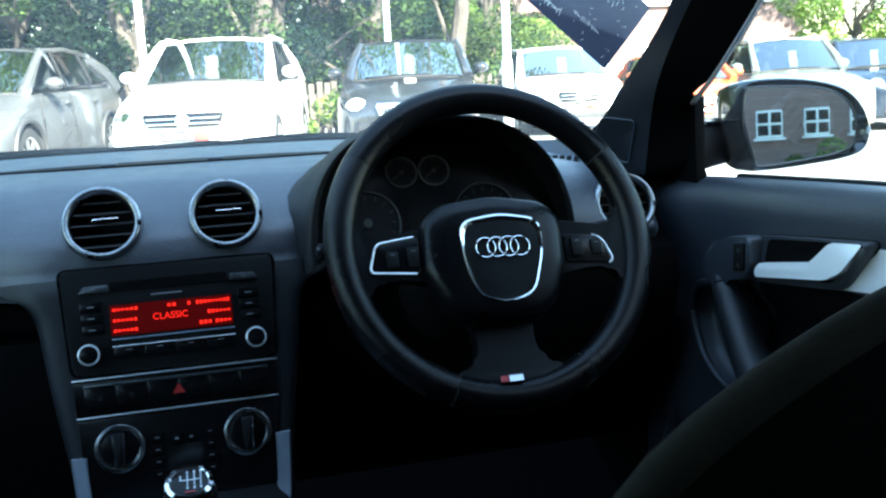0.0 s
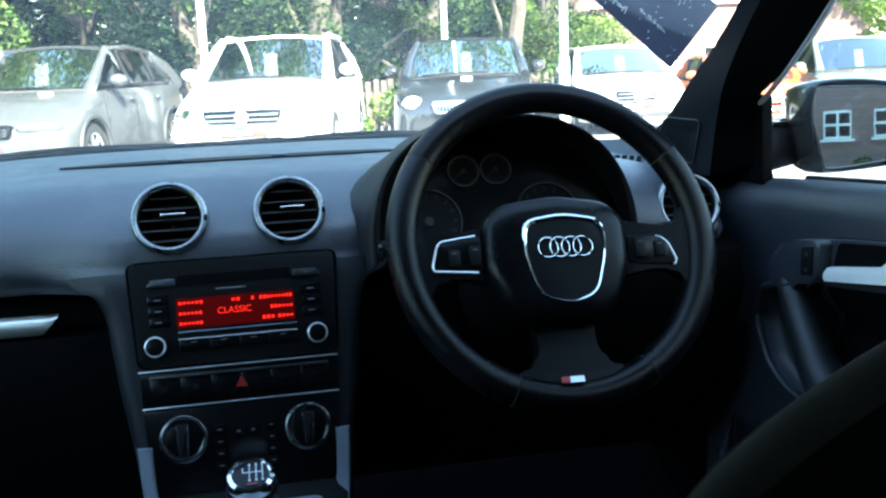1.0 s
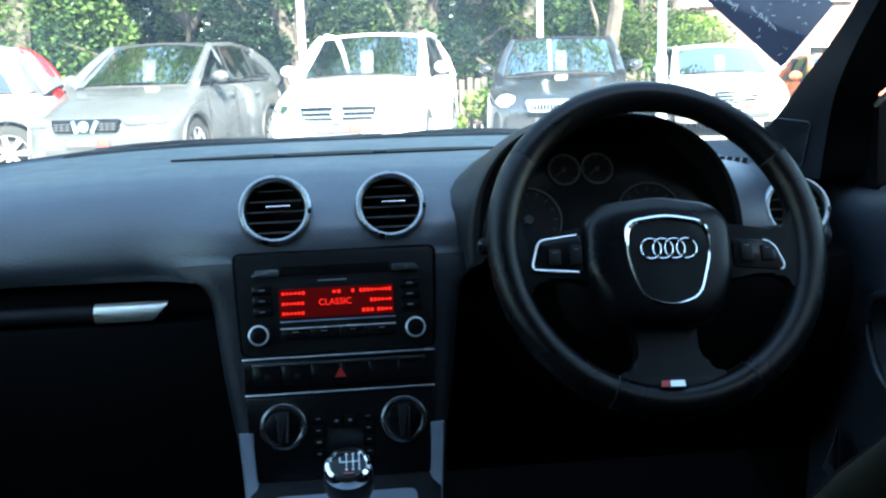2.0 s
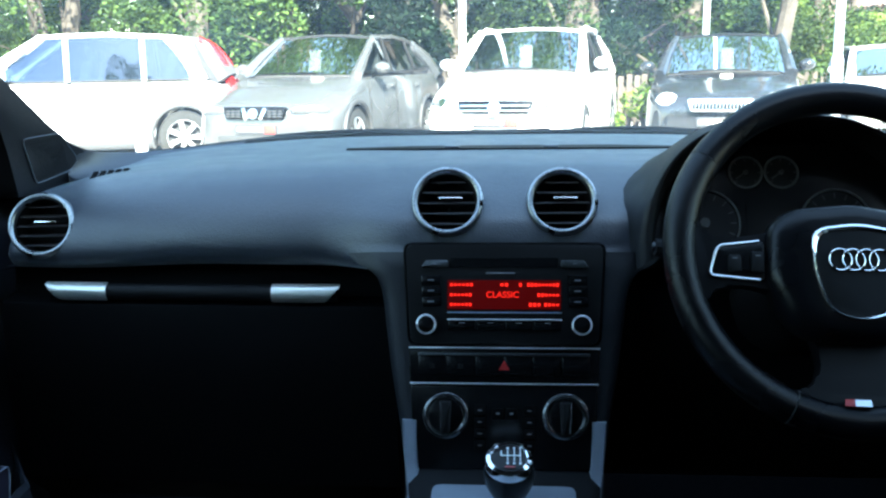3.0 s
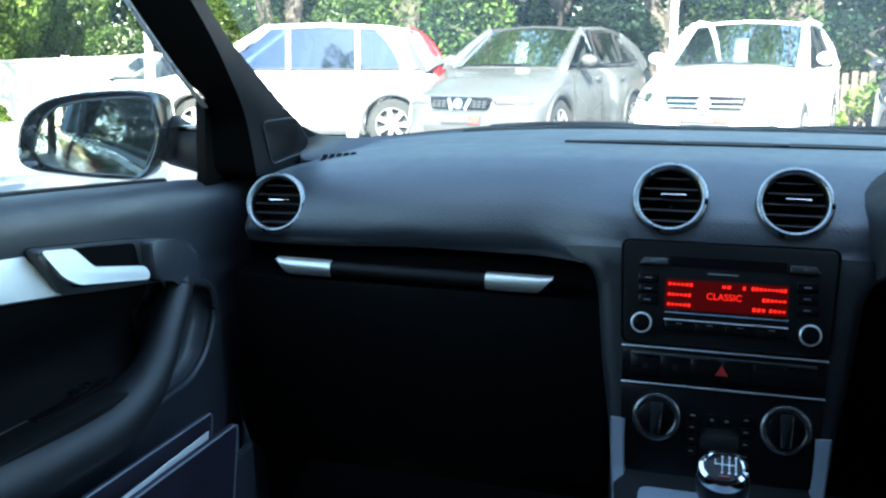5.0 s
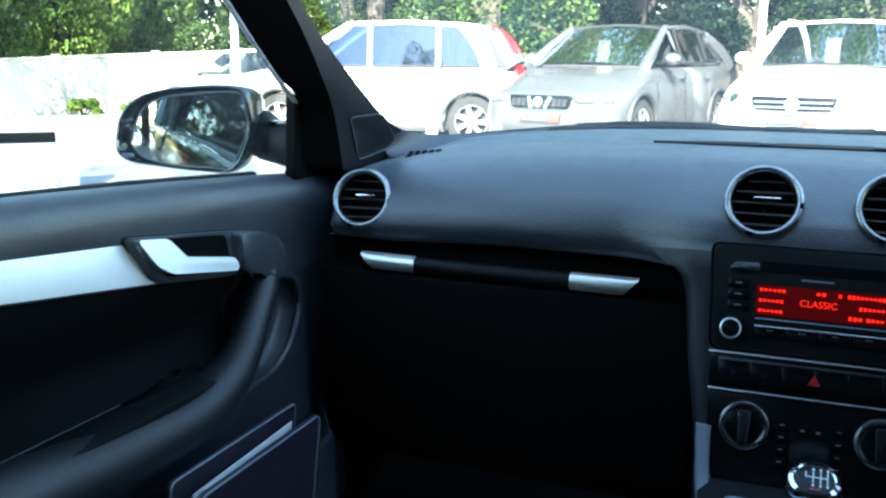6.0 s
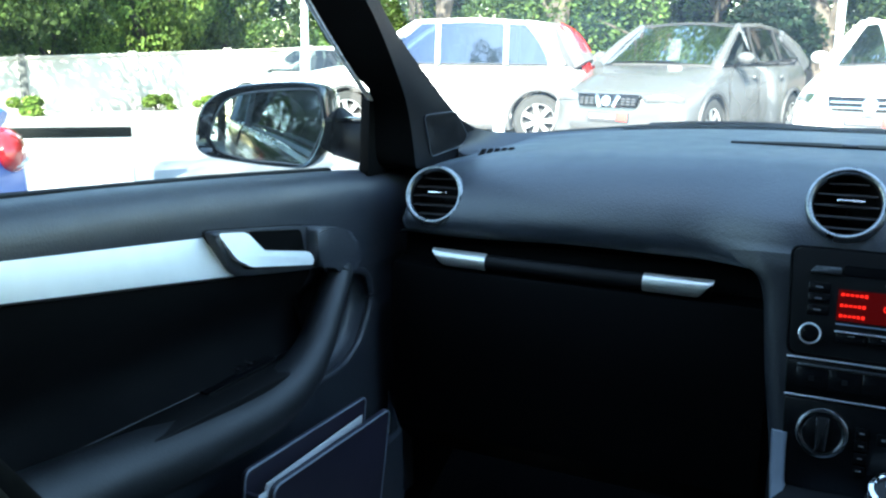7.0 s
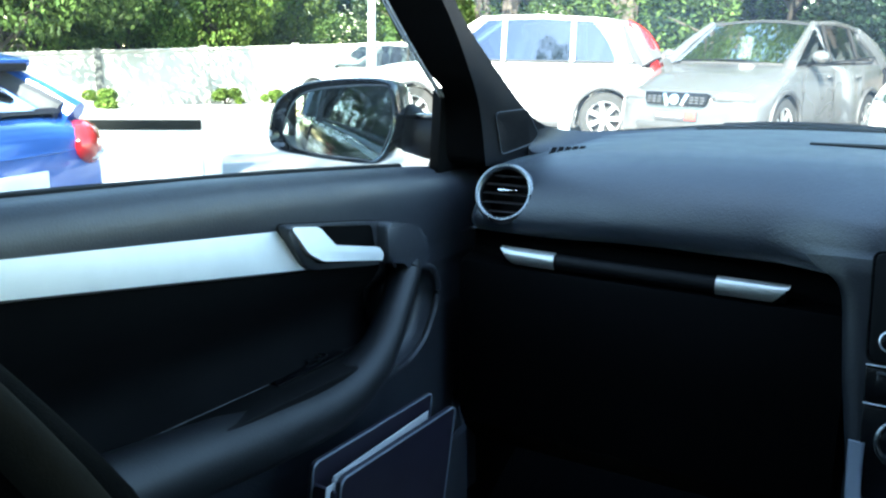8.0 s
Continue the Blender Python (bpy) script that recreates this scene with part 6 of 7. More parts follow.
def vehicle(name, m, label, body, spec, glass=GLASS, group="parked cars"):
    """A parked car: nose at local y = 0, tail at y = length, wheels on local z = 0."""
    g = dict(L=4.4, W=1.8, H=1.66, nose=0.80, cowl=1.04, belt=1.02, cowl_y=1.15, head_y=1.95, tail_y=0.5, deck_y=0.10, wb0=0.88, wb1=3.50, r=0.345, clear=0.22, cladding=True, paper=True, lamp="wide", grille="bars", tail="round", rails=True, facing="front")
    g.update(spec)
    L, W, H, r = g["L"], g["W"], g["H"], g["r"]
    hw = W / 2
    ob = thing(name, m, label, "car", group)
    wells = ((g["wb0"], r), (g["wb1"], r))

    def bottom(s):
        z = g["clear"]
        for y, rr in wells:
            d = abs(s - y)
            if d < rr * 1.16:
                z = max(z, rr + math.sqrt((rr * 1.16) ** 2 - d * d))
        return z

    # lower body
    ss = sorted(set([0.0, 0.03, 0.08, 0.16, 0.28, 0.42] + [0.5 + 0.06 * k for k in range(int((L - 0.9) / 0.06))] + [L - 0.36, L - 0.2, L - 0.1, L - 0.04, L]))
    secs = []
    for s in ss:
        nose_in = along([(0, 0.30), (0.03, 0.19), (0.08, 0.12), (0.16, 0.070), (0.28, 0.030), (0.5, 0.008), (0.9, 0.0), (L - 0.9, 0.0), (L - 0.4, 0.02), (L - 0.12, 0.07), (L - 0.03, 0.13), (L, 0.20)], s)
        w = hw - nose_in
        top = along([(0, g["nose"] - 0.16), (0.03, g["nose"] - 0.07), (0.09, g["nose"] - 0.015), (0.2, g["nose"] + 0.035), (0.55, g["nose"] + (g["cowl"] - g["nose"]) * 0.62), (g["cowl_y"], g["cowl"]), (L - 0.35, g["belt"] + 0.04), (L - 0.05, g["belt"] + 0.0), (L, g["belt"] - 0.08)], s)
        bl = min(top - 0.01, along([(0, g["nose"] - 0.20), (0.06, g["nose"] - 0.10), (0.3, g["nose"] - 0.03), (g["cowl_y"], g["belt"] - 0.02), (L - 0.3, g["belt"] + 0.02), (L, g["belt"] - 0.12)], s))
        b = bottom(s) + along([(0, 0.06), (0.1, 0.0), (L - 0.1, 0.0), (L, 0.08)], s)
        b = min(b, bl - 0.12)
        h = bl - b
        half = [(w * 0.90, b), (w * 0.985, b + 0.015), (w, b + h * 0.18), (w * 0.998, b + h * 0.45), (w * 0.985, b + h * 0.70), (w * 0.97, b + h * 0.90), (w * 0.935, bl), (w * 0.80, bl + (top - bl) * 0.62), (w * 0.5, bl + (top - bl) * 0.92), (0, top)]
        secs.append([(x, s, z) for x, z in half] + [(-x, s, z) for x, z in half[-2::-1]])
    part("body", rings(NB(), secs), body, ob, sharp=40)
    part("underbody", box(NB(), at(0, L / 2, g["clear"] + 0.12), W * 0.80, L * 0.92, 0.22, 0.05), DARK_PLASTIC, ob)
    for y, rr in wells:
        for sx in (-1, 1):
            wheel_part(ob, sx * (hw - 0.115), y, rr, 0.21, sx)
            if g["cladding"]:
                pts = [(sx * (hw - 0.004), y + rr * 1.19 * math.cos(a), max(g["clear"], rr + rr * 1.19 * math.sin(a))) for a in [radians(-20 + 220 * k / 16) for k in range(17)]]
                part("wheel_arch", tube(NB(), pts, 0.028, 6, up=(1, 0, 0)), g.get("arch_mat", DARK_PLASTIC), ob, "dark wheel arch")
    if g["cladding"]:
        for sx in (-1, 1):
            part("sill", box(NB(), at(sx * (hw - 0.015), (g["wb0"] + g["wb1"]) / 2, g["clear"] + 0.06), 0.05, g["wb1"] - g["wb0"] - 2.3 * r, 0.12, 0.02), g.get("arch_mat", DARK_PLASTIC), ob)
    # greenhouse
    bw, tw = hw - 0.075, hw - 0.235
    a0, a1 = Vector((0, g["cowl_y"] - 0.06, g["cowl"] - 0.01)), Vector((0, g["head_y"], H - 0.080))
    r1, r0 = Vector((0, L - g["tail_y"], H - 0.13)), Vector((0, L - g["deck_y"], g["belt"] + 0.02))
    bz = g["belt"]

    def drawn(s):
        """How far the cabin draws in towards the tail."""
        return 0.085 * smooth(L * 0.55, L, s)

    def side(s, t, sx, out=0.0):
        """A point of the side glass: s along, t from belt to roof."""
        y0, z0 = s, along([(g["cowl_y"] - 0.06, g["cowl"] - 0.01), (L, bz + g.get("rise", 0.05))], s)
        ztop = along([(a1.y - 0.35, H - 0.17), (a1.y, H - 0.080), (a1.y * 0.6 + r1.y * 0.4, H - 0.050), (a1.y * 0.2 + r1.y * 0.8, H - 0.085), (r1.y, H - 0.13), (L, H - 0.26)], s)
        return Vector((sx * (bw + (tw - bw) * t + out - drawn(s)), s, z0 + (ztop - z0) * t))

    roof = []
    n = 12
    for k in range(n + 1):
        s = a1.y + (r1.y - a1.y) * k / n
        ze = along([(a1.y, H - 0.080), (a1.y * 0.6 + r1.y * 0.4, H - 0.050), (a1.y * 0.2 + r1.y * 0.8, H - 0.085), (r1.y, H - 0.13)], s)
        wt = tw + 0.012 - 0.02 * abs(k / n - 0.5) - drawn(s)
        roof.append([(u * wt, s, ze + 0.055 * (1 - u * u) - (0.012 if abs(u) == 1 else 0)) for u in (-1, -0.85, -0.5, 0, 0.5, 0.85, 1)])
    bm = NB()
    rings(bm, roof, closed=False, caps=False)
    bmesh.ops.recalc_face_normals(bm, faces=bm.faces[:])
    bmesh.ops.solidify(bm, geom=bm.faces[:], thickness=0.03)
    part("roof", bm, g.get("roof_mat", body), ob)
    bpost = a0.y + (r0.y - a0.y) * 0.36
    cpost = a0.y + (r0.y - a0.y) * 0.66
    for sx in (-1, 1):
        A0, A1 = Vector((sx * (bw - 0.03), a0.y, a0.z)), Vector((sx * tw, a1.y, a1.z))
        R0, R1 = Vector((sx * (bw - 0.03 - drawn(r0.y)), r0.y, r0.z)), Vector((sx * (tw - 0.01 - drawn(r1.y)), r1.y, r1.z))
        part("front_post", tube(NB(), [A0, A0.lerp(A1, 0.5) + Vector((sx * 0.012, -0.01, 0.012)), A1], [0.075, 0.055, 0.042], 8), body, ob)
        if g["tail"] == "tall":
            part("tail_lamp", tube(NB(), curve([R0 + Vector((-sx * 0.01, 0.055, -0.12)), R0.lerp(R1, 0.35) + Vector((-sx * 0.005, 0.06, 0.01)), R0.lerp(R1, 0.75) + Vector((-sx * 0.005, 0.05, 0.02)), R1 + Vector((0, -0.03, 0.03))], 4), [0.062, 0.068, 0.074, 0.078, 0.080, 0.078, 0.075, 0.071, 0.067, 0.062, 0.056, 0.048, 0.038], 10), LAMP_RED, ob, "tall red tail lamp")
        else:
            part("rear_post", tube(NB(), [R0, R0.lerp(R1, 0.5) + Vector((sx * 0.015, 0.02, 0.01)), R1], [g.get("dpost", 0.085), g.get("dpost", 0.07) * 0.85, 0.06], 8), body, ob)
        inward = Vector((-sx * 0.05, -0.06, 0))
        part("post_lining", tube(NB(), [R0 + inward, R0.lerp(R1, 0.5) + inward, R1 + inward], [g.get("dpost", 0.085) + 0.01, g.get("dpost", 0.085) * 0.9, 0.07], 8), CABIN, ob, "dark inner lining of the rear post")
        for s in (bpost, cpost):
            part("side_post", tube(NB(), [side(s, 0, sx), side(s - 0.02, 1, sx)], 0.032, 6), body if g["tail"] == "tall" else BLACK_TRIM, ob)
        part("roof_edge", tube(NB(), [A1, side(a1.y * 0.6 + r1.y * 0.4, 1, sx, 0.01), side(a1.y * 0.2 + r1.y * 0.8, 1, sx, 0.008), R1], 0.03, 8), body, ob)
        part("belt_line", tube(NB(), [side(a0.y + 0.1, 0, sx, 0.012), side((a0.y + r0.y) / 2, 0, sx, 0.014), side(r0.y - 0.1, 0, sx, 0.0)], 0.011, 6), g.get("trim_mat", BLACK_TRIM), ob, "window line trim")
        slope_f = lambda t: a0.y + 0.10 + (a1.y - a0.y) * t
        slope_r = lambda t: r0.y - 0.12 - 1.6 * (g.get("dpost", 0.085) - 0.085) + (r1.y - r0.y) * t - g.get("quarter", 0.0) * (1 + 1.6 * (t - 0.45) ** 2)
        for lo, hi in ((None, bpost), (bpost, cpost), (cpost, None)):
            rows = []
            for t in (0.03, 0.15, 0.35, 0.55, 0.75, 0.9, 0.97):
                s0 = slope_f(t) if lo is None else lo + 0.02
                s1 = slope_r(t) if hi is None else hi - 0.02
                rows.append([side(s0 + (s1 - s0) * q / 3, t, sx) for q in range(4)])
            pane = part("side_window", rings(NB(), rows, closed=False, caps=False), g.get("side_glass", CAR_SIDE), ob, "dark reflecting side window")
            pane.visible_shadow = False
        if g["rails"]:
            part("roof_rail", tube(NB(), [(sx * (tw - 0.01), a1.y + 0.10, H - 0.055), (sx * (tw - 0.005), a1.y + 0.24, H - 0.018), (sx * (tw - 0.02), r1.y - 0.3, H - 0.030), (sx * (tw - 0.03 - drawn(r1.y)), r1.y - 0.08, H - 0.08)], 0.016, 6), g.get("rail_mat", ALLOY), ob)
        # mirrors and door handles
        my = g["cowl_y"] + 0.32
        mir = part("wing_mirror", rings(NB(), [[(sx * (hw + 0.085) + 0.105 * k * math.cos(a), my + d, g["cowl"] + 0.10 + 0.075 * k * math.sin(a)) for a in [2 * math.pi * j / 16 for j in range(16)]] for d, k in ((-0.09, 0.25), (-0.07, 0.7), (-0.03, 0.95), (0.02, 1.0), (0.05, 0.95))]), g.get("mirror_mat", body), ob)
        part("mirror_arm", tube(NB(), [(sx * (hw - 0.06), my + 0.02, g["cowl"] - 0.01), (sx * (hw + 0.05), my, g["cowl"] + 0.05)], 0.022, 6), BLACK_TRIM, ob)
        for s in (bpost - 0.14, cpost - 0.14):
            part("door_handle", box(NB(), at(sx * (hw + 0.002), s, bz - 0.13), 0.03, 0.17, 0.028, 0.010), g.get("mirror_mat", body), ob)
        for s in (a0.y + 0.22, bpost, cpost + 0.05):
            part("door_gap", tube(NB(), [(sx * (hw - 0.020), s, bz - 0.06), (sx * (hw + 0.001), s, bz - 0.30), (sx * (hw - 0.001), s, g["clear"] + 0.2)], 0.006, 4), DARK_PLASTIC, ob, "dark door gap")
    # front and rear screens
    rows = []
    for k in range(5):
        t = 0.04 + 0.92 * k / 4
        c = a0.lerp(a1, t)
        w = bw - 0.10 + (tw - 0.045 - bw + 0.10) * t
        rows.append([(u * w, c.y - 0.07 * (1 - u * u), c.z + 0.028 * (1 - u * u)) for u in (-1, -0.7, -0.35, 0, 0.35, 0.7, 1)])
    pane = part("windscreen", rings(NB(), rows, closed=False, caps=False), g.get("front_glass", glass), ob, "reflecting windscreen", sharp=80)
    pane.visible_shadow = False
    rows = []
    for k in range(4):
        t = 0.10 + 0.84 * k / 3
        c = r0.lerp(r1, t)
        w = bw - 0.09 - drawn(c.y) + (tw - bw) * t
        rows.append([(u * w, c.y + 0.05 * (1 - u * u), c.z + 0.02 * (1 - u * u)) for u in (-1, -0.6, 0, 0.6, 1)])
    pane = part("rear_window", rings(NB(), rows, closed=False, caps=False), glass, ob, "dark rear window", sharp=80)
    pane.visible_shadow = False
    part("windscreen_wiper", tube(NB(), [(-0.55, a0.y - 0.06, a0.z + 0.035), (-0.1, a0.y - 0.11, a0.z + 0.055), (0.3, a0.y - 0.11, a0.z + 0.05)], 0.010, 5), BLACK_TRIM, ob)
    # corner panels between the side and rear windows
    for sx in (-1, 1):
        rows = []
        for t in (0.0, 0.25, 0.5, 0.75, 1.0):
            c = r0.lerp(r1, t)
            w = bw - 0.09 - drawn(c.y) + (tw - bw) * t
            s = r0.y - 0.14 - 1.6 * (g.get("dpost", 0.085) - 0.085) + (r1.y - r0.y) * t - g.get("quarter", 0.0) * (1 + 1.6 * (t - 0.45) ** 2)
            p, q = side(s, t, sx, -0.002), Vector((sx * (w - 0.01), c.y + 0.006, c.z))
            bulge = 0.010
            rows.append([p, p.lerp(q, 0.30) + Vector((sx * bulge, 0.022, 0)), p.lerp(q, 0.62) + Vector((sx * bulge, 0.03, 0)), q])
        part("corner_panel", rings(NB(), rows, closed=False, caps=False), body, ob, sharp=70)
    # cabin
    part("cabin_floor", box(NB(), at(0, (a0.y + r0.y) / 2 + 0.1, bz + 0.05), W * 0.80, r0.y - a0.y - 0.25, 0.03), CABIN, ob)
    part("roof_lining", box(NB(), at(0, (a1.y + r1.y) / 2, H - 0.085), tw * 1.9, r1.y - a1.y - 0.1, 0.015), CABIN, ob)
    for x in (-0.36, 0.36):
        part("cabin_seat", box(NB(), at(x, bpost + 0.15, bz + 0.02) @ pose(0, 0, 0, -12), 0.46, 0.14, 0.62, 0.05), CABIN, ob)
        part("cabin_headrest", box(NB(), at(x, bpost + 0.24, bz + 0.40), 0.24, 0.09, 0.17, 0.03), CABIN, ob)
    part("rear_bench", box(NB(), at(0, cpost + 0.30, bz + 0.06) @ pose(0, 0, 0, -12), W * 0.74, 0.14, 0.72, 0.05), CABIN, ob)
    part("cabin_dashboard", box(NB(), at(0, g["cowl_y"] + 0.35, bz - 0.06), W * 0.82, 0.5, 0.16, 0.05), CABIN, ob)
    if g["paper"]:
        c = a0.lerp(a1, 0.42)
        part("price_paper", box(NB(), at(g.get("paper_x", 0.02), c.y + 0.10, c.z - 0.02) @ pose(0, 0, 0, -14, 0, 6), 0.16, 0.006, 0.30, 0.002), PAPER, ob, "white price sheet in the windscreen")
    # nose
    nz = g["nose"]
    if g["lamp"]:
        for sx in (-1, 1):
            dims = {"wide": (0.20, 0.14, 0.080), "round": (0.15, 0.13, 0.125), "slim": (0.24, 0.18, 0.075)}[g["lamp"]]
            secs = []
            m2 = at(sx * (hw - 0.29), 0.155, nz - 0.10) @ pose(0, 0, 0, -18, 0, sx * 24)
            bm = NB()
            bmesh.ops.create_uvsphere(bm, u_segments=20, v_segments=12, radius=1.0)
            bmesh.ops.transform(bm, matrix=m2 @ Matrix.Diagonal((*dims, 1)), verts=bm.verts[:])
            hl = part("headlight", bm, g.get("lamp_mat", REFLECTOR), ob, "bright headlight")
            bm = NB()
            disc(bm, m2 @ at(-sx * 0.06, -dims[1] * 0.98, 0) @ pose(0, 0, 0, 90), 0.05, 0.02, 20)
            if g["lamp"] != "slim":
                part("lamp_eye", bm, CHROME, hl)
            else:
                bm.free()
            part("fog_light", disc(NB(), at(sx * (hw - 0.28), 0.075, g["clear"] + 0.17) @ pose(0, 0, 0, 90, 0, sx * 14), 0.055, 0.04, 18), CHROME if g["lamp"] == "round" else DARK_PLASTIC, ob)
    gw = g.get("grille_w", 0.44)
    gz = nz - 0.115
    gl = part("grille", prism(NB(), at(0, 0.030, gz) @ pose(0, 0, 0, 90 - 12), rounded([(-gw, 0.068), (gw, 0.068), (gw * 0.90, -0.078), (-gw * 0.90, -0.078)], 0.03, 3), 0.08, 0.01), GLOSS_BLACK, ob, "dark grille")
    gm = at(0, -0.048, gz) @ pose(0, 0, 0, 90 - 12)
    if g["grille"] == "bars":
        for y in (0.022, -0.034):
            part("grille_bar", box(NB(), gm @ at(0, y, 0.006), gw * 1.80, 0.020, 0.02, 0.006), CHROME, gl, "chrome grille bar")
        part("badge", disc(NB(), gm @ at(0, -0.004, 0.012), 0.080, 0.018, 28, 0.074), CHROME, gl, "round chrome badge")
    elif g["grille"] == "vee":
        for sx in (-1, 1):
            part("grille_bar", box(NB(), gm @ at(sx * 0.115, 0, 0.0) @ pose(0, 0, 0, 0, 0, sx * -24), 0.05, 0.145, 0.024, 0.008), CHROME, gl, "slanted chrome bar")
            for y in (0.03, 0.0, -0.03):
                for k in range(3):
                    part("grille_hole", box(NB(), gm @ at(sx * (0.20 + 0.065 * k), y, -0.002), 0.052, 0.018, 0.012, 0.003), DARK_PLASTIC, gl)
        part("badge", disc(NB(), gm @ at(0, 0.0, 0.006), 0.062, 0.02, 28, 0.058), CHROME, gl, "round chrome badge")
    elif g["grille"] == "slats":
        part("grille_frame", tube(NB(), [gm @ Vector((x, y, 0.004)) for x, y in rounded([(-gw, 0.055), (gw, 0.055), (gw * 0.88, -0.07), (-gw * 0.88, -0.07)], 0.03, 4)], 0.016, 6, loop=True), CHROME, gl, "chrome grille frame")
        for k in range(17):
            part("grille_slat", box(NB(), gm @ at(-gw * 0.86 + gw * 1.72 * k / 16, -0.006, -0.002), 0.014, 0.105, 0.02, 0.004), CHROME, gl, "upright chrome slat")
    pl = part("plate", box(NB(), at(0, -0.012, g["clear"] + g.get("plate", 0.25)), 0.52, 0.03, 0.11, 0.006), PLATE_DARK, ob, "dark dealer plate with a red end")
    part("plate_end", box(NB(), at(0.185, -0.030, g["clear"] + g.get("plate", 0.25)), 0.13, 0.008, 0.095, 0.002), PLATE_RED, pl, "red end")
    part("plate_bar", box(NB(), at(-0.07, -0.030, g["clear"] + g.get("plate", 0.25)), 0.32, 0.006, 0.04, 0.002), PAPER, pl, "pale bar of unreadable letters")
    part("bumper_intake", prism(NB(), at(0, 0.055, g["clear"] + 0.12) @ pose(0, 0, 0, 90), rounded([(-0.52, 0.05), (0.52, 0.05), (0.48, -0.06), (-0.48, -0.06)], 0.03, 3), 0.07, 0.01), DARK_PLASTIC, ob, "dark lower air intake")
    # tail
    for sx in (-1, 1):
        if g["tail"] != "tall":
            bm = NB()
            bmesh.ops.create_uvsphere(bm, u_segments=20, v_segments=12, radius=1.0)
            bmesh.ops.transform(bm, matrix=at(sx * (hw - 0.20 - (0.0 if g.get("spoiler") else 0.06)), L - 0.11, bz - 0.135) @ pose(0, 0, 0, 12, 0, sx * -38) @ Matrix.Diagonal((0.24, 0.11, 0.135, 1) if g.get("spoiler") else (0.18, 0.08, 0.10, 1)), verts=bm.verts[:])
            tl = part("tail_lamp", bm, LAMP_RED, ob, "red wrap-round tail lamp")
            bm = NB()
            bmesh.ops.create_uvsphere(bm, u_segments=16, v_segments=8, radius=1.0)
            bmesh.ops.transform(bm, matrix=at(sx * (hw - 0.20 - (0.0 if g.get("spoiler") else 0.06)), L - 0.098, bz - 0.20) @ pose(0, 0, 0, 12, 0, sx * -38) @ Matrix.Diagonal((0.19, 0.115, 0.05, 1) if g.get("spoiler") else (0.14, 0.08, 0.04, 1)), verts=bm.verts[:])
            part("clear_lens", bm, REFLECTOR, tl, "clear lower lens")
    if g.get("spoiler"):
        part("spoiler", box(NB(), at(0, L - g["tail_y"] + 0.07, H - 0.075) @ pose(0, 0, 0, -8), tw * 2.0, 0.30, 0.045, 0.018), body, ob)
        part("spoiler_edge", box(NB(), at(0, L - g["tail_y"] + 0.20, H - 0.115) @ pose(0, 0, 0, -8), tw * 1.9, 0.05, 0.05, 0.015), BLACK_TRIM, ob)
        part("rear_wiper", tube(NB(), [(0.0, L - g["deck_y"] + 0.045, bz + 0.11), (0.42, L - g["deck_y"] + 0.02, bz + 0.13)], 0.012, 5), BLACK_TRIM, ob)
        part("rear_bumper_line", tube(NB(), [(-hw + 0.12, L - 0.03, bz - 0.40), (0, L + 0.012, bz - 0.40), (hw - 0.12, L - 0.03, bz - 0.40)], 0.012, 6), body, ob)
        part("tailgate_fold", tube(NB(), [(-hw + 0.34, L - 0.01, bz - 0.15), (0, L + 0.006, bz - 0.16), (hw - 0.34, L - 0.01, bz - 0.15)], 0.010, 6), body, ob)
    part("rear_plate", box(NB(), at(0, L + 0.005, bz - 0.30), 0.52, 0.02, 0.11, 0.004), PAPER, ob, "pale rear plate")
    return ob


WHITE = paint("white_paint", (0.78, 0.79, 0.78))
SILVER_WHITE = paint("pearl_white_paint", (0.74, 0.75, 0.74))
GREY_MET = paint("grey_metallic", (0.125, 0.128, 0.132), 0.5, 0.24)
DARK_PAINT = paint("dark_paint", (0.02, 0.022, 0.026), 0.1, 0.15)
ORANGE = paint("orange_paint", (0.62, 0.12, 0.04))
BLUE = paint("blue_paint", (0.030, 0.10, 0.36), 0.2, 0.2)
NAVY = paint("navy_paint", (0.02, 0.03, 0.05), 0.2, 0.2)


def park(x, y, turn, lift=0.0):
    """A pose on the car park for a nose at (x, y); turn 0 looks back at the camera."""
    return at(x, y, ground_z(x, y) + lift) @ pose(0, 0, 0, 0, 0, turn)


vehicle("suv", park(-0.16, 9.17, -12.8), "white compact SUV with chrome barred grille, parked nose on", WHITE, dict(lamp_mat=CLEAR_LAMP, L=4.43, W=1.81, H=1.66, nose=0.80, cowl=1.07, belt=1.04, wb0=0.90, wb1=3.50, cladding=False, plate=0.295, tail_y=0.62, dpost=0.12, rail_mat=WHITE, rise=0.08))
vehicle("suv", park(-2.89, 9.16, -13.9), "grey metallic crossover with dark roof, parked nose on", GREY_MET, dict(L=4.32, W=1.78, H=1.62, nose=0.76, cowl=1.05, belt=1.05, wb0=0.88, wb1=3.51, grille="vee", grille_w=0.40, rails=False, roof_mat=DARK_PAINT, lamp="slim", lamp_mat=LAMP_SMOKE, tail_y=0.72, dpost=0.13, rise=0.14))
vehicle("suv", park(-8.27, 11.03, -76.0, -0.10), "white SUV with tall red tail lamps, standing side on", SILVER_WHITE, dict(L=4.46, W=1.79, H=1.79, nose=0.95, cowl=1.12, belt=1.08, dpost=0.19, wb0=0.94, wb1=3.74, r=0.36, tail_y=0.46, side_glass=SIDE_GLASS, tail="tall", quarter=0.16, paper=False, rails=False))
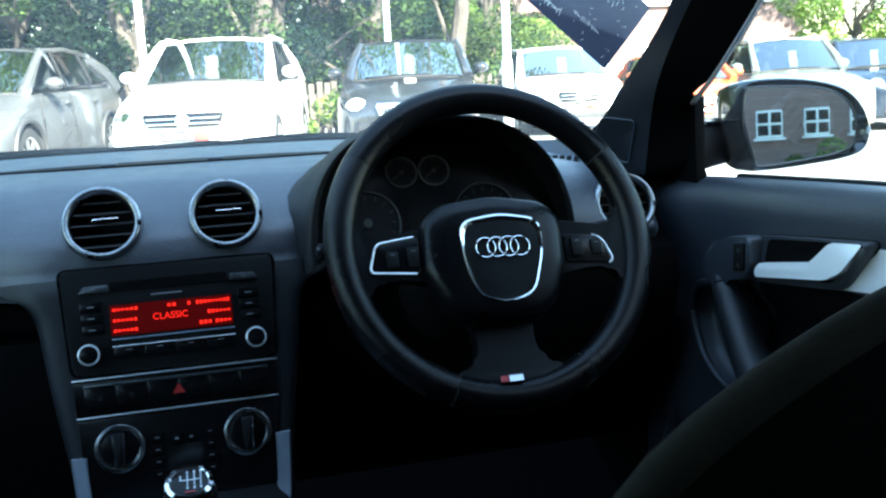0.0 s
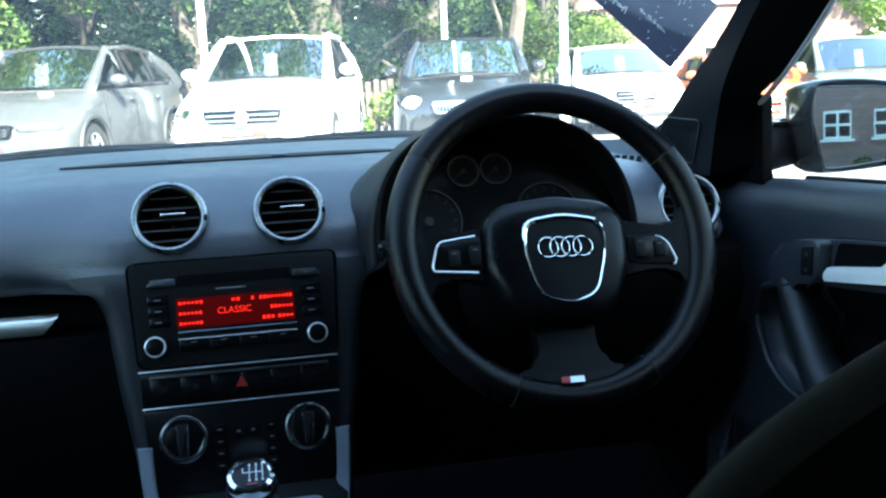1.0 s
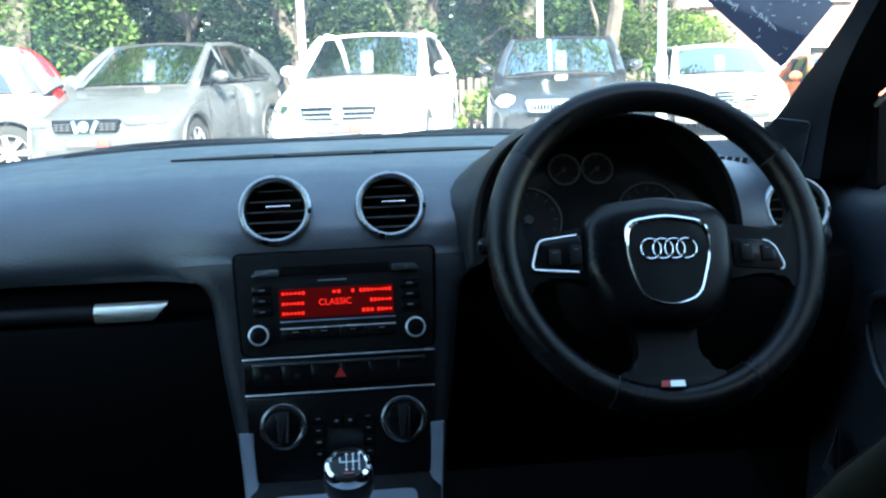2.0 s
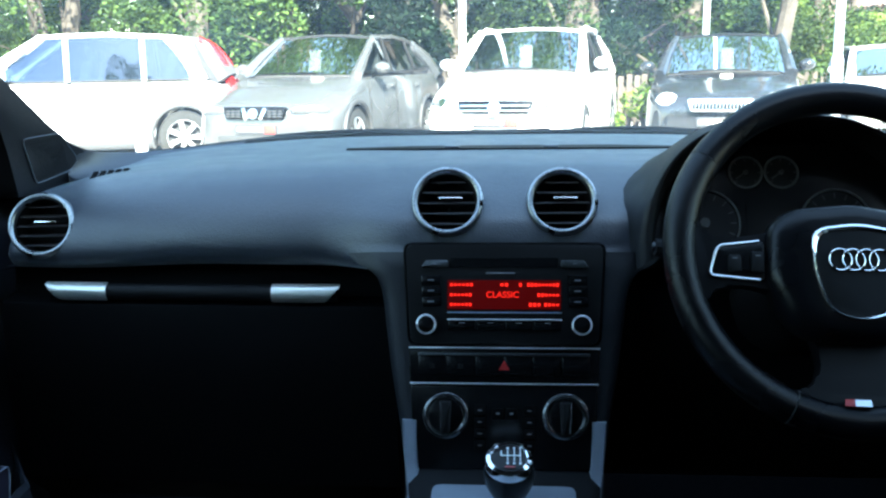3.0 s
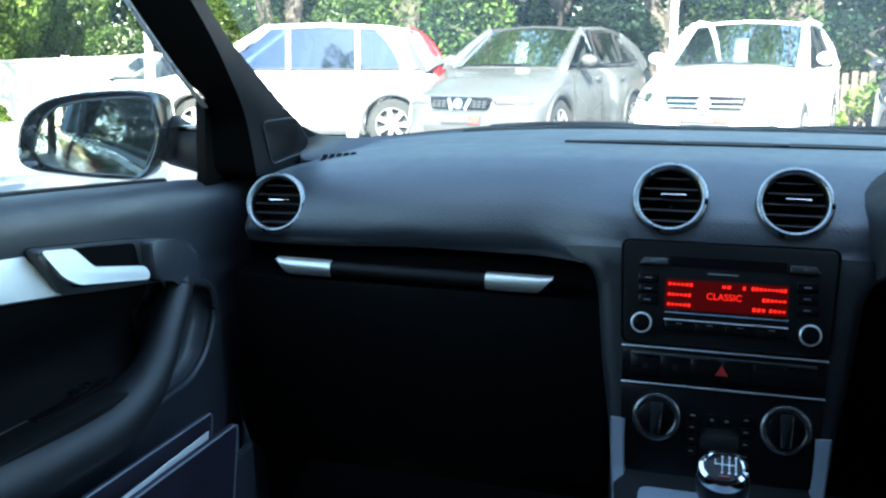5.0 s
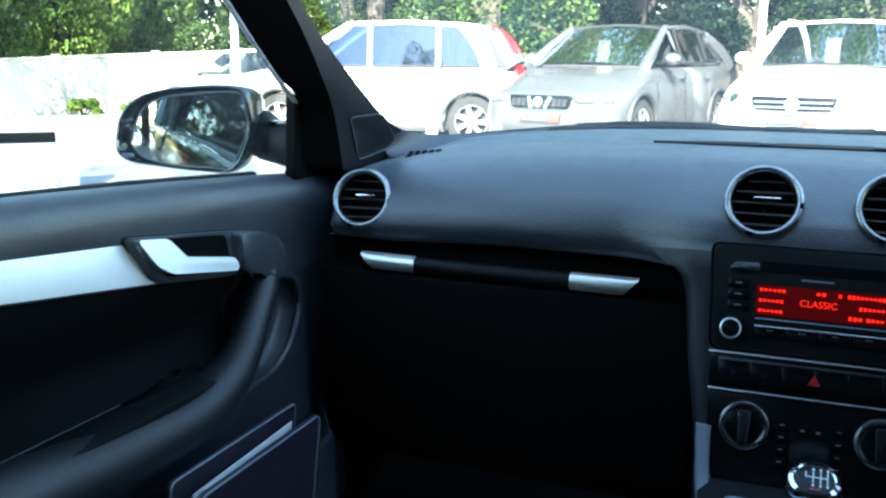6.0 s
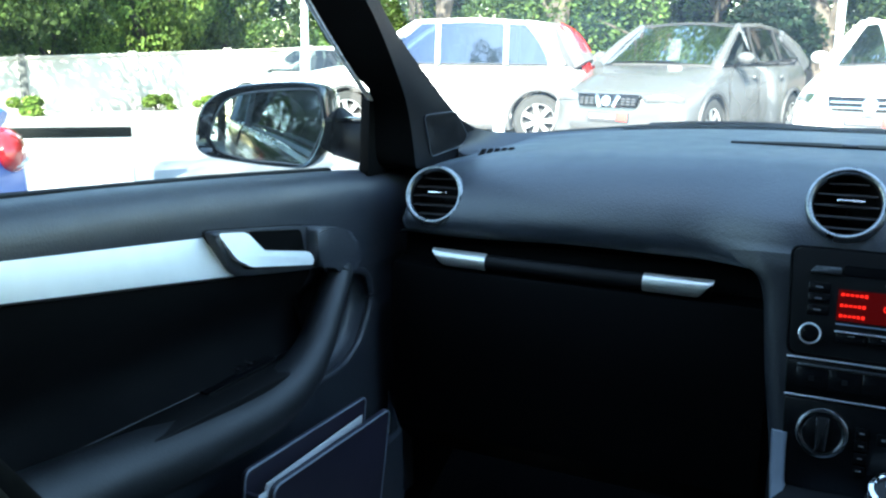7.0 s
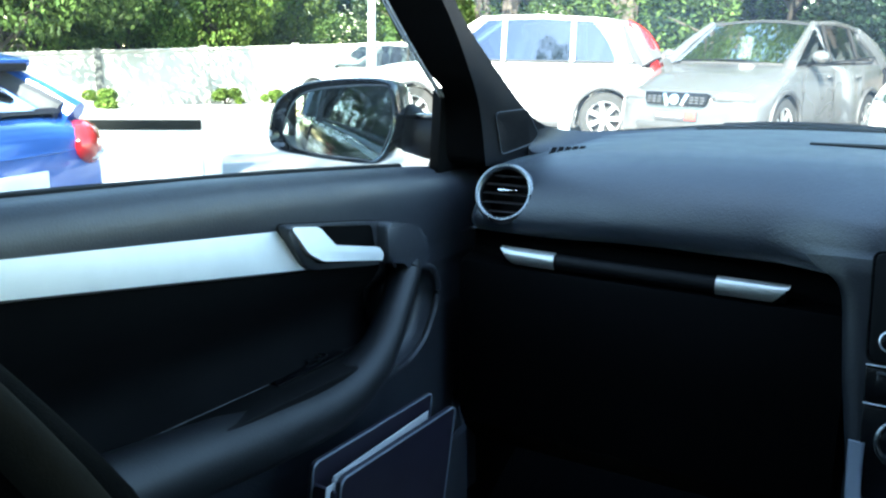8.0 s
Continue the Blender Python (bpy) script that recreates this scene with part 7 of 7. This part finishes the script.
vehicle("estate_car", park(2.42, 9.69, -14.1), "black car with a chrome slatted grille, parked nose on", DARK_PAINT, dict(L=4.5, W=1.80, H=1.57, nose=0.79, cowl=1.02, belt=1.0, wb0=0.86, wb1=3.62, r=0.33, grille="slats", grille_w=0.36, lamp="round", cladding=False, rails=False))
vehicle("hatchback", park(5.78, 12.33, -10.5), "white hatchback with a sheet in its windscreen", WHITE, dict(L=4.2, W=1.76, H=1.46, nose=0.74, cowl=0.95, belt=0.93, cowl_y=1.05, head_y=1.8, wb0=0.84, wb1=3.40, r=0.31, cladding=False, rails=False, grille_w=0.34))
vehicle("hatchback", park(8.05, 12.4, -14.0), "orange-red hatchback parked in the row", ORANGE, dict(L=3.9, W=1.70, H=1.42, nose=0.74, cowl=0.95, belt=0.93, cowl_y=1.0, head_y=1.75, wb0=0.82, wb1=3.20, r=0.31, cladding=False, rails=False, lamp="round", grille_w=0.3))
vehicle("suv", park(10.45, 12.39, -7.9), "silver-green upright off-roader parked in the row", paint("silver_green_paint", (0.26, 0.29, 0.28), 0.4, 0.25), dict(L=4.7, W=1.90, H=1.80, nose=0.95, cowl=1.18, belt=1.14, cowl_y=1.2, head_y=1.7, tail_y=0.25, wb0=0.92, wb1=3.70, r=0.38, lamp="round", grille="slats", grille_w=0.42))
vehicle("suv", park(12.6, 13.0, -12.0), "dark blue off-roader at the end of the row", NAVY, dict(L=4.5, W=1.80, H=1.75, nose=0.95, cowl=1.15, belt=1.12, cowl_y=1.2, head_y=1.7, r=0.37, rails=False, lamp="round", grille="slats"))
vehicle("hatchback", park(-13.4, 15.6, -80.0), "pale silver hatchback further along the row", WHITE, dict(L=4.1, W=1.74, H=1.46, nose=0.72, cowl=0.92, belt=0.90, cowl_y=1.05, head_y=1.8, wb0=0.84, wb1=3.35, r=0.31, cladding=False, rails=False, paper=False))
vehicle("hatchback", park(-8.245, 0.865, -78.0), "blue hatchback with red tail lamps, seen from behind", BLUE, dict(L=4.15, W=1.78, H=1.36, nose=0.72, cowl=0.95, belt=0.96, cowl_y=1.1, head_y=1.9, tail_y=0.62, deck_y=0.16, wb0=0.84, wb1=3.42, r=0.32, cladding=False, rails=False, tail="round", spoiler=True, paper=False))
vehicle("hatchback", park(-3.6, -9.6, 176.0), "small red hatchback parked behind", paint("red_paint", (0.45, 0.02, 0.02)), dict(L=4.0, W=1.72, H=1.45, nose=0.72, cowl=0.93, belt=0.91, cowl_y=1.0, head_y=1.75, wb0=0.82, wb1=3.25, r=0.31, cladding=False, rails=False, paper=False))
vehicle("hatchback", park(-5.6, -10.5, 176.0), "silver hatchback parked behind", WHITE, dict(L=4.0, W=1.72, H=1.45, nose=0.72, cowl=0.93, belt=0.91, cowl_y=1.0, head_y=1.75, wb0=0.82, wb1=3.25, r=0.31, cladding=False, rails=False, paper=False))


# ---- trees and shrubs ----
def leaf_cloud(rnd, blobs, count, size):
    """Many small folded leaves scattered through clumps, joined in one mesh."""
    verts, faces = [], []
    total = sum(b[3] ** 2 for b in blobs)
    for bx, by, bz, br in blobs:
        for _ in range(int(count * br * br / total)):
            while True:
                d = Vector((rnd.uniform(-1, 1), rnd.uniform(-1, 1), rnd.uniform(-1, 1)))
                if 0.15 < d.length < 1:
                    break
            d = d.normalized() * (d.length ** 0.45) * br
            p = Vector((bx, by, bz)) + Vector((d.x, d.y, d.z * 0.8))
            s = size * rnd.uniform(0.6, 1.35)
            q = Euler((rnd.uniform(-0.9, 0.9), rnd.uniform(-0.9, 0.9), rnd.uniform(0, 6.28))).to_matrix()
            n = len(verts)
            for x, y, z in ((-0.5, 0, 0.10), (0, -0.32, 0), (0.6, 0, -0.10), (0, 0.32, 0.04)):
                verts.append(p + q @ Vector((x * s, y * s, z * s)))
            faces.append((n, n + 1, n + 2, n + 3))
    me = bpy.data.meshes.new("crown")
    me.from_pydata(verts, [], faces)
    return me


def tree(m, seed, height, spread, low, label, mat, count=27000, size=0.098):
    rnd = random.Random(seed)
    ob = thing("tree", m, label, "tree", "trees round the car park")
    top = height * 0.72
    pts = [Vector((rnd.uniform(-0.1, 0.1) * k, rnd.uniform(-0.1, 0.1) * k, top * k / 6 - 0.3)) for k in range(7)]
    part("trunk", tube(NB(), curve(pts, 3), [0.20 * (1 - 0.85 * i / 18) + 0.02 for i in range(19)], 9), BARK, ob, "rough brown trunk")
    blobs = []
    bm = NB()
    for k in range(16):
        a, h = rnd.uniform(0, 6.28), rnd.uniform(low, height)
        rr = spread * rnd.uniform(0.35, 1.0) * (1.0 - 0.55 * abs((h - low) / (height - low) - 0.35))
        tip = Vector((rr * math.cos(a), rr * math.sin(a), h))
        st = pts[min(6, max(1, int(h / height * 5)))]
        tube(bm, curve([st, st.lerp(tip, 0.5) + Vector((0, 0, 0.15)), tip], 3), [0.06, 0.052, 0.045, 0.036, 0.028, 0.02, 0.012], 6)
        blobs.append((tip.x, tip.y, tip.z, spread * rnd.uniform(0.24, 0.46)))
    part("limbs", bm, BARK, ob, "forking brown limbs")
    me = leaf_cloud(rnd, blobs, count, size)
    me.materials.append(mat)
    cr = new("crown", me)
    cr.parent = ob
    tagged(cr, "uneven crown of many small leaves")
    return ob


t1 = tree(at(-3.2, 17.5, 0), 1, 6.5, 3.0, 0.7, "broad-leaved tree with a low green crown", LEAF)
t2 = tree(at(1.6, 18.6, 0), 2, 7.0, 2.8, 0.6, "tall broad-leaved tree in full leaf", LEAF)
t3 = tree(at(-1.1, 16.6, 0), 3, 7.5, 1.9, 0.3, "dark dense evergreen tree", LEAF_DARK, 25000, 0.090)
t4 = tree(at(6.4, 20.0, 0), 4, 5.0, 2.4, 0.5, "bright green young tree", LEAF_BRIGHT)
t5 = tree(at(-9.85, 18.0, -0.2), 6, 14.0, 3.6, 3.6, "tall tree with a bare pale trunk", LEAF)
turns = random.Random(11)
for src, x, y in ((t5, -9.4, 18.1), (t5, -6.3, 17.2), (t5, 1.15, 16.6), (t5, 5.1, 17.0), (t5, -2.05, 16.8), (t1, 4.2, 19.5), (t2, -6.8, 18.6), (t1, -9.8, 20.4), (t3, -4.9, 19.6), (t2, -12.9, 22.6), (t1, -16.0, 25.0), (t3, -8.3, 22.5), (t4, -11.2, 21.4), (t4, 0.4, 20.8), (t2, -23.2, 26.0), (t1, -21.8, 22.5), (t3, -24.2, 23.0), (t1, -22.4, 18.8),
                  (t2, -21.6, 15.5), (t3, -24.0, 16.5), (t1, -22.0, 12.0), (t2, -21.0, 8.0), (t4, -20.6, 20.4), (t4, -20.3, 14.0), (t4, -20.8, 24.2), (t4, -20.4, 17.2), (t1, -19.4, 9.6), (t2, -18.6, 11.6), (t1, -3.4, -12.5), (t2, -5.6, -13.5), (t1, -8.4, -14.5), (t2, -2.2, -17.0), (t4, 17.6, 21.0), (t1, -17.9, 3.9), (t2, 21.5, 22.0), (t3, 8.8, 25.0), (t2, -0.6, 22.4), (t1, 2.4, 22.0), (t3, 3.4, 17.6), (t1, 6.6, 23.5), (t2, 4.8, 24.0), (t3, -2.6, 19.6), (t2, -4.6, 22.6), (t1, -6.2, 21.6), (t3, -6.4, 24.4), (t5, -1.9, -12.0), (t5, -0.6, -14.5), (t4, -4.4, -13.2), (t4, -6.8, -12.4), (t1, -10.4, -12.2), (t4, -9.2, -15.4)):
    grown = turns.uniform(0.85, 1.15)
    tall = grown * (1.7 if x < -17 else 1.0)
    copy_thing(src, at(x, y, ground_z(x, y)) @ pose(0, 0, 0, 0, 0, turns.uniform(0, 360)) @ Matrix.Diagonal((grown, grown, tall, 1)))

# distant wood behind the trees
rnd = random.Random(21)
blobs = [(rnd.uniform(-34, 16), rnd.uniform(28, 35), rnd.uniform(0.2, 7.0), rnd.uniform(1.4, 2.4)) for _ in range(90)]
blobs += [(rnd.uniform(-36, -29), rnd.uniform(-8, 32), rnd.uniform(0.2, 7.0), rnd.uniform(1.4, 2.4)) for _ in range(60)]
me = leaf_cloud(rnd, blobs, 90000, 0.27)
me.materials.append(LEAF)
tagged(new("far_woods", me), "dense green wood behind the car park", "wood", "", "stuff")


def shrub(m, seed, size, mat, label):
    rnd = random.Random(seed)
    ob = thing("shrub", m, label, "shrub", "shrubs")
    bm = NB()
    blobs = []
    for k in range(7):
        a = rnd.uniform(0, 6.28)
        tip = Vector((size * rnd.uniform(0.1, 1.2) * math.cos(a), size * rnd.uniform(0.1, 1.2) * math.sin(a), size * rnd.uniform(0.25, 0.8)))
        tube(bm, [(0, 0, -0.05), tip * 0.5 + Vector((0, 0, 0.05)), tip], [0.02, 0.014, 0.006], 5)
        blobs.append((*tip, size * rnd.uniform(0.25, 0.45)))
    part("stems", bm, BARK, ob)
    me = leaf_cloud(rnd, blobs, 1500, 0.10)
    me.materials.append(mat)
    cr = new("leaves", me)
    cr.parent = ob
    return ob


for k, (x, y, s, mat) in enumerate(((-15.6, 15.6, 0.36, LEAF_BRIGHT), (-14.9, 16.4, 0.30, LEAF_BRIGHT), (-16.5, 12.6, 0.4, LEAF_BRIGHT), (1.35, 14.2, 0.9, LEAF_BRIGHT), (4.0, -7.4, 0.9, LEAF_BRIGHT), (3.3, 14.6, 1.0, LEAF), (-1.9, 14.4, 0.8, LEAF_DARK), (5.2, 15.5, 1.2, LEAF), (1.25, 12.9, 0.5, LEAF_BRIGHT), (7.5, 17.5, 1.5, LEAF), (13.0, 17.0, 1.6, LEAF_BRIGHT), (2.6, -7.6, 0.6, LEAF_BRIGHT), (3.9, -8.0, 0.7, LEAF_BRIGHT))):
    shrub(at(x, y, ground_z(x, y)), 30 + k, s, mat, "small sunlit green shrub")

# ---- posts, walls, fence ----
for x, y, r, h in ((-0.70, 12.6, 0.055, 5.0), (2.86, 12.8, 0.05, 5.0), (4.62, 12.4, 0.065, 5.0), (-8.95, 12.0, 0.065, 4.5)):
    z = ground_z(x, y)
    p = thing("lamp_post", at(x, y, z), "slim pale painted lamp post", "lamp post", "lamp posts")
    part("shaft", tube(NB(), [(0, 0, -0.1), (0, 0, 1.2), (0, 0, 1.25), (0, 0, h)], [r * 1.35, r * 1.3, r, r * 0.8], 14), POLE_PAINT, p)
    part("lantern", box(NB(), at(0, -0.2, h + 0.02) @ pose(0, 0, 0, 8), 0.16, 0.55, 0.10, 0.03), POLE_PAINT, p)
z = ground_z(-3.36, 7.0)
bol = thing("bollard", at(-3.36, 7.0, z), "white painted steel bollard", "bollard")
part("bollard_post", disc(NB(), at(0, 0, -0.05), 0.056, 0.98, 20, 0.056, 0.01), POLE_PAINT, bol)
part("bollard_foot", disc(NB(), at(0, 0, -0.02), 0.11, 0.04, 20), COPING, bol)

# boundary wall on the left: panels between posts with a capping
wall = thing("boundary_wall", at(-17.0, 13.5, ground_z(-17, 13.5)), "pale rendered boundary wall with posts", "wall", "", "structure")
run = Vector((7.8, 22.5, 0)).normalized()
bear = -math.degrees(math.atan2(run.x, run.y))
for k in range(13):
    a = Vector((-21.4, 0.85, 0)) + run * (2.6 * k)
    mid = a + run * 1.3
    zt = 0.41 + 0.112 * k
    zb = ground_z(mid.x, mid.y) - 0.15
    turn = pose(0, 0, 0, 0, 0, bear) @ pose(0, 0, 0, 2.46)
    part("wall_panel", box(NB(), at(mid.x, mid.y, (zt + zb) / 2) @ turn, 0.16, 2.56, zt - zb, 0.01), WALL_PAINT, wall, world=True)
    part("capping", box(NB(), at(mid.x, mid.y, zt + 0.03) @ turn, 0.24, 2.60, 0.06, 0.012), WALL_PAINT, wall, world=True)
    part("wall_post", box(NB(), at(a.x + 0.06, a.y - 0.02, (zt + zb) / 2 + 0.02) @ turn, 0.14, 0.16, zt - zb + 0.06, 0.01), POST_GREY if k == 5 else WALL_PAINT, wall, world=True)

# low white wall with a dark coping in the dip
d = Vector((0.70, 0.72, 0)).normalized()
ang = math.degrees(math.atan2(d.y, d.x))
end = Vector((-6.72, 5.66, 0))
c = end - d * 1.5
z0 = ground_z(c.x, c.y) - 0.05
low = thing("low_wall", at(c.x, c.y, z0), "low white wall with a dark coping and a pale end pier", "wall", "", "structure")
part("wall_face", box(NB(), at(c.x, c.y, (z0 + 0.24) / 2) @ pose(0, 0, 0, 0, 0, ang), 3.0, 0.16, 0.24 - z0, 0.01), WHITE_WALL, low, world=True)
part("coping", box(NB(), at(c.x, c.y, 0.285) @ pose(0, 0, 0, 0, 0, ang), 3.0, 0.20, 0.085, 0.008), COPING, low, "dark weathered coping", world=True)
e = end + d * 0.10
part("end_pier", box(NB(), at(e.x, e.y, (z0 + 0.33) / 2) @ pose(0, 0, 0, 0, 0, ang), 0.18, 0.20, 0.33 - z0, 0.01), POLE_PAINT, low, "pale blue-white end pier", world=True)

# paling fence behind the parked cars
fence = thing("paling_fence", at(1.0, 14.9, ground_z(1, 14.9)), "weathered brown paling fence", "fence")
bm0 = box(NB(), at(0, 0, 0.5), 0.10, 0.022, 1.0, 0.004, 1)
board = finish(bm0, "board", WOOD)
rnd = random.Random(3)
for k in range(90):
    x = -5.4 + 0.135 * k
    b = new("board", board)
    b.parent = fence
    b.matrix_basis = ROOT[fence].inverted() @ at(x, 14.9 + rnd.uniform(-0.01, 0.01), ground_z(x, 14.9) + rnd.uniform(-0.03, 0.02)) @ pose(0, 0, 0, 0, rnd.uniform(-1, 1), 0)
for z in (0.25, 0.75):
    part("fence_rail", box(NB(), at(0.65, 14.94, z - 0.06), 12.2, 0.05, 0.09, 0.01), WOOD, fence, world=True)


# ---- houses ----
def house(m, width, depth, height, label, cols, win=1.0):
    ob = thing("house", m, label, "house", "houses")
    bm = NB()
    wx = [(-width / 2 + width * (k + 0.5) / cols) for k in range(cols)]
    part("wall", box(NB(), at(0, depth / 2, height / 2), width, depth, height), BRICK, ob, "red brick wall")
    # courses of brick relief on the front
    rows = NB()
    for k in range(int(height / 0.225)):
        box(rows, at(0, -0.002, 0.1125 + 0.225 * k), width, 0.012, 0.012)
    part("mortar_joint", rows, MORTAR, ob)
    for z in (1.45, 4.0, 6.3):
        for x in wx:
            if z + 0.9 > height:
                continue
            w = part("window", box(NB(), at(x, -0.02, z), 1.25 * win, 0.10, 1.25 * win, 0.01), WINDOW_WHITE, ob, "white framed window")
            for dx in (-0.31, 0.31):
                for dz in (-0.29, 0.29):
                    part("pane", box(NB(), at(x + dx * win, -0.073, z + dz * win), 0.50 * win, 0.012, 0.46 * win), GLOSS_BLACK, w, "dark pane")
            part("sill", box(NB(), at(x, -0.08, z - 0.625 * win - 0.04), 1.25 * win + 0.14, 0.20, 0.06, 0.01), WINDOW_WHITE, w)
    bm = NB()
    rings(bm, [[(-width / 2 - 0.3, y, height + z), (width / 2 + 0.3, y, height + z), (width / 2 + 0.3, y, height + z - 0.18), (-width / 2 - 0.3, y, height + z - 0.18)] for y, z in ((-0.4, 0.0), (depth / 2, depth * 0.38), (depth + 0.4, 0.0))])
    part("roof", bm, SLATE, ob, "dark slate roof")
    part("eaves_board", box(NB(), at(0, -0.38, height - 0.08), width + 0.6, 0.05, 0.22), WINDOW_WHITE, ob)
    return ob


house(at(11.5, 27.0, -0.5) @ pose(0, 0, 0, 0, 0, -10), 16.0, 8.0, 5.4, "red brick house with white windows behind the car park", 5)
house(at(7.9, -9.0, -0.1) @ pose(0, 0, 0, 0, 0, 180), 15.6, 8.0, 8.2, "red brick house with white windows standing behind", 12, 0.56)
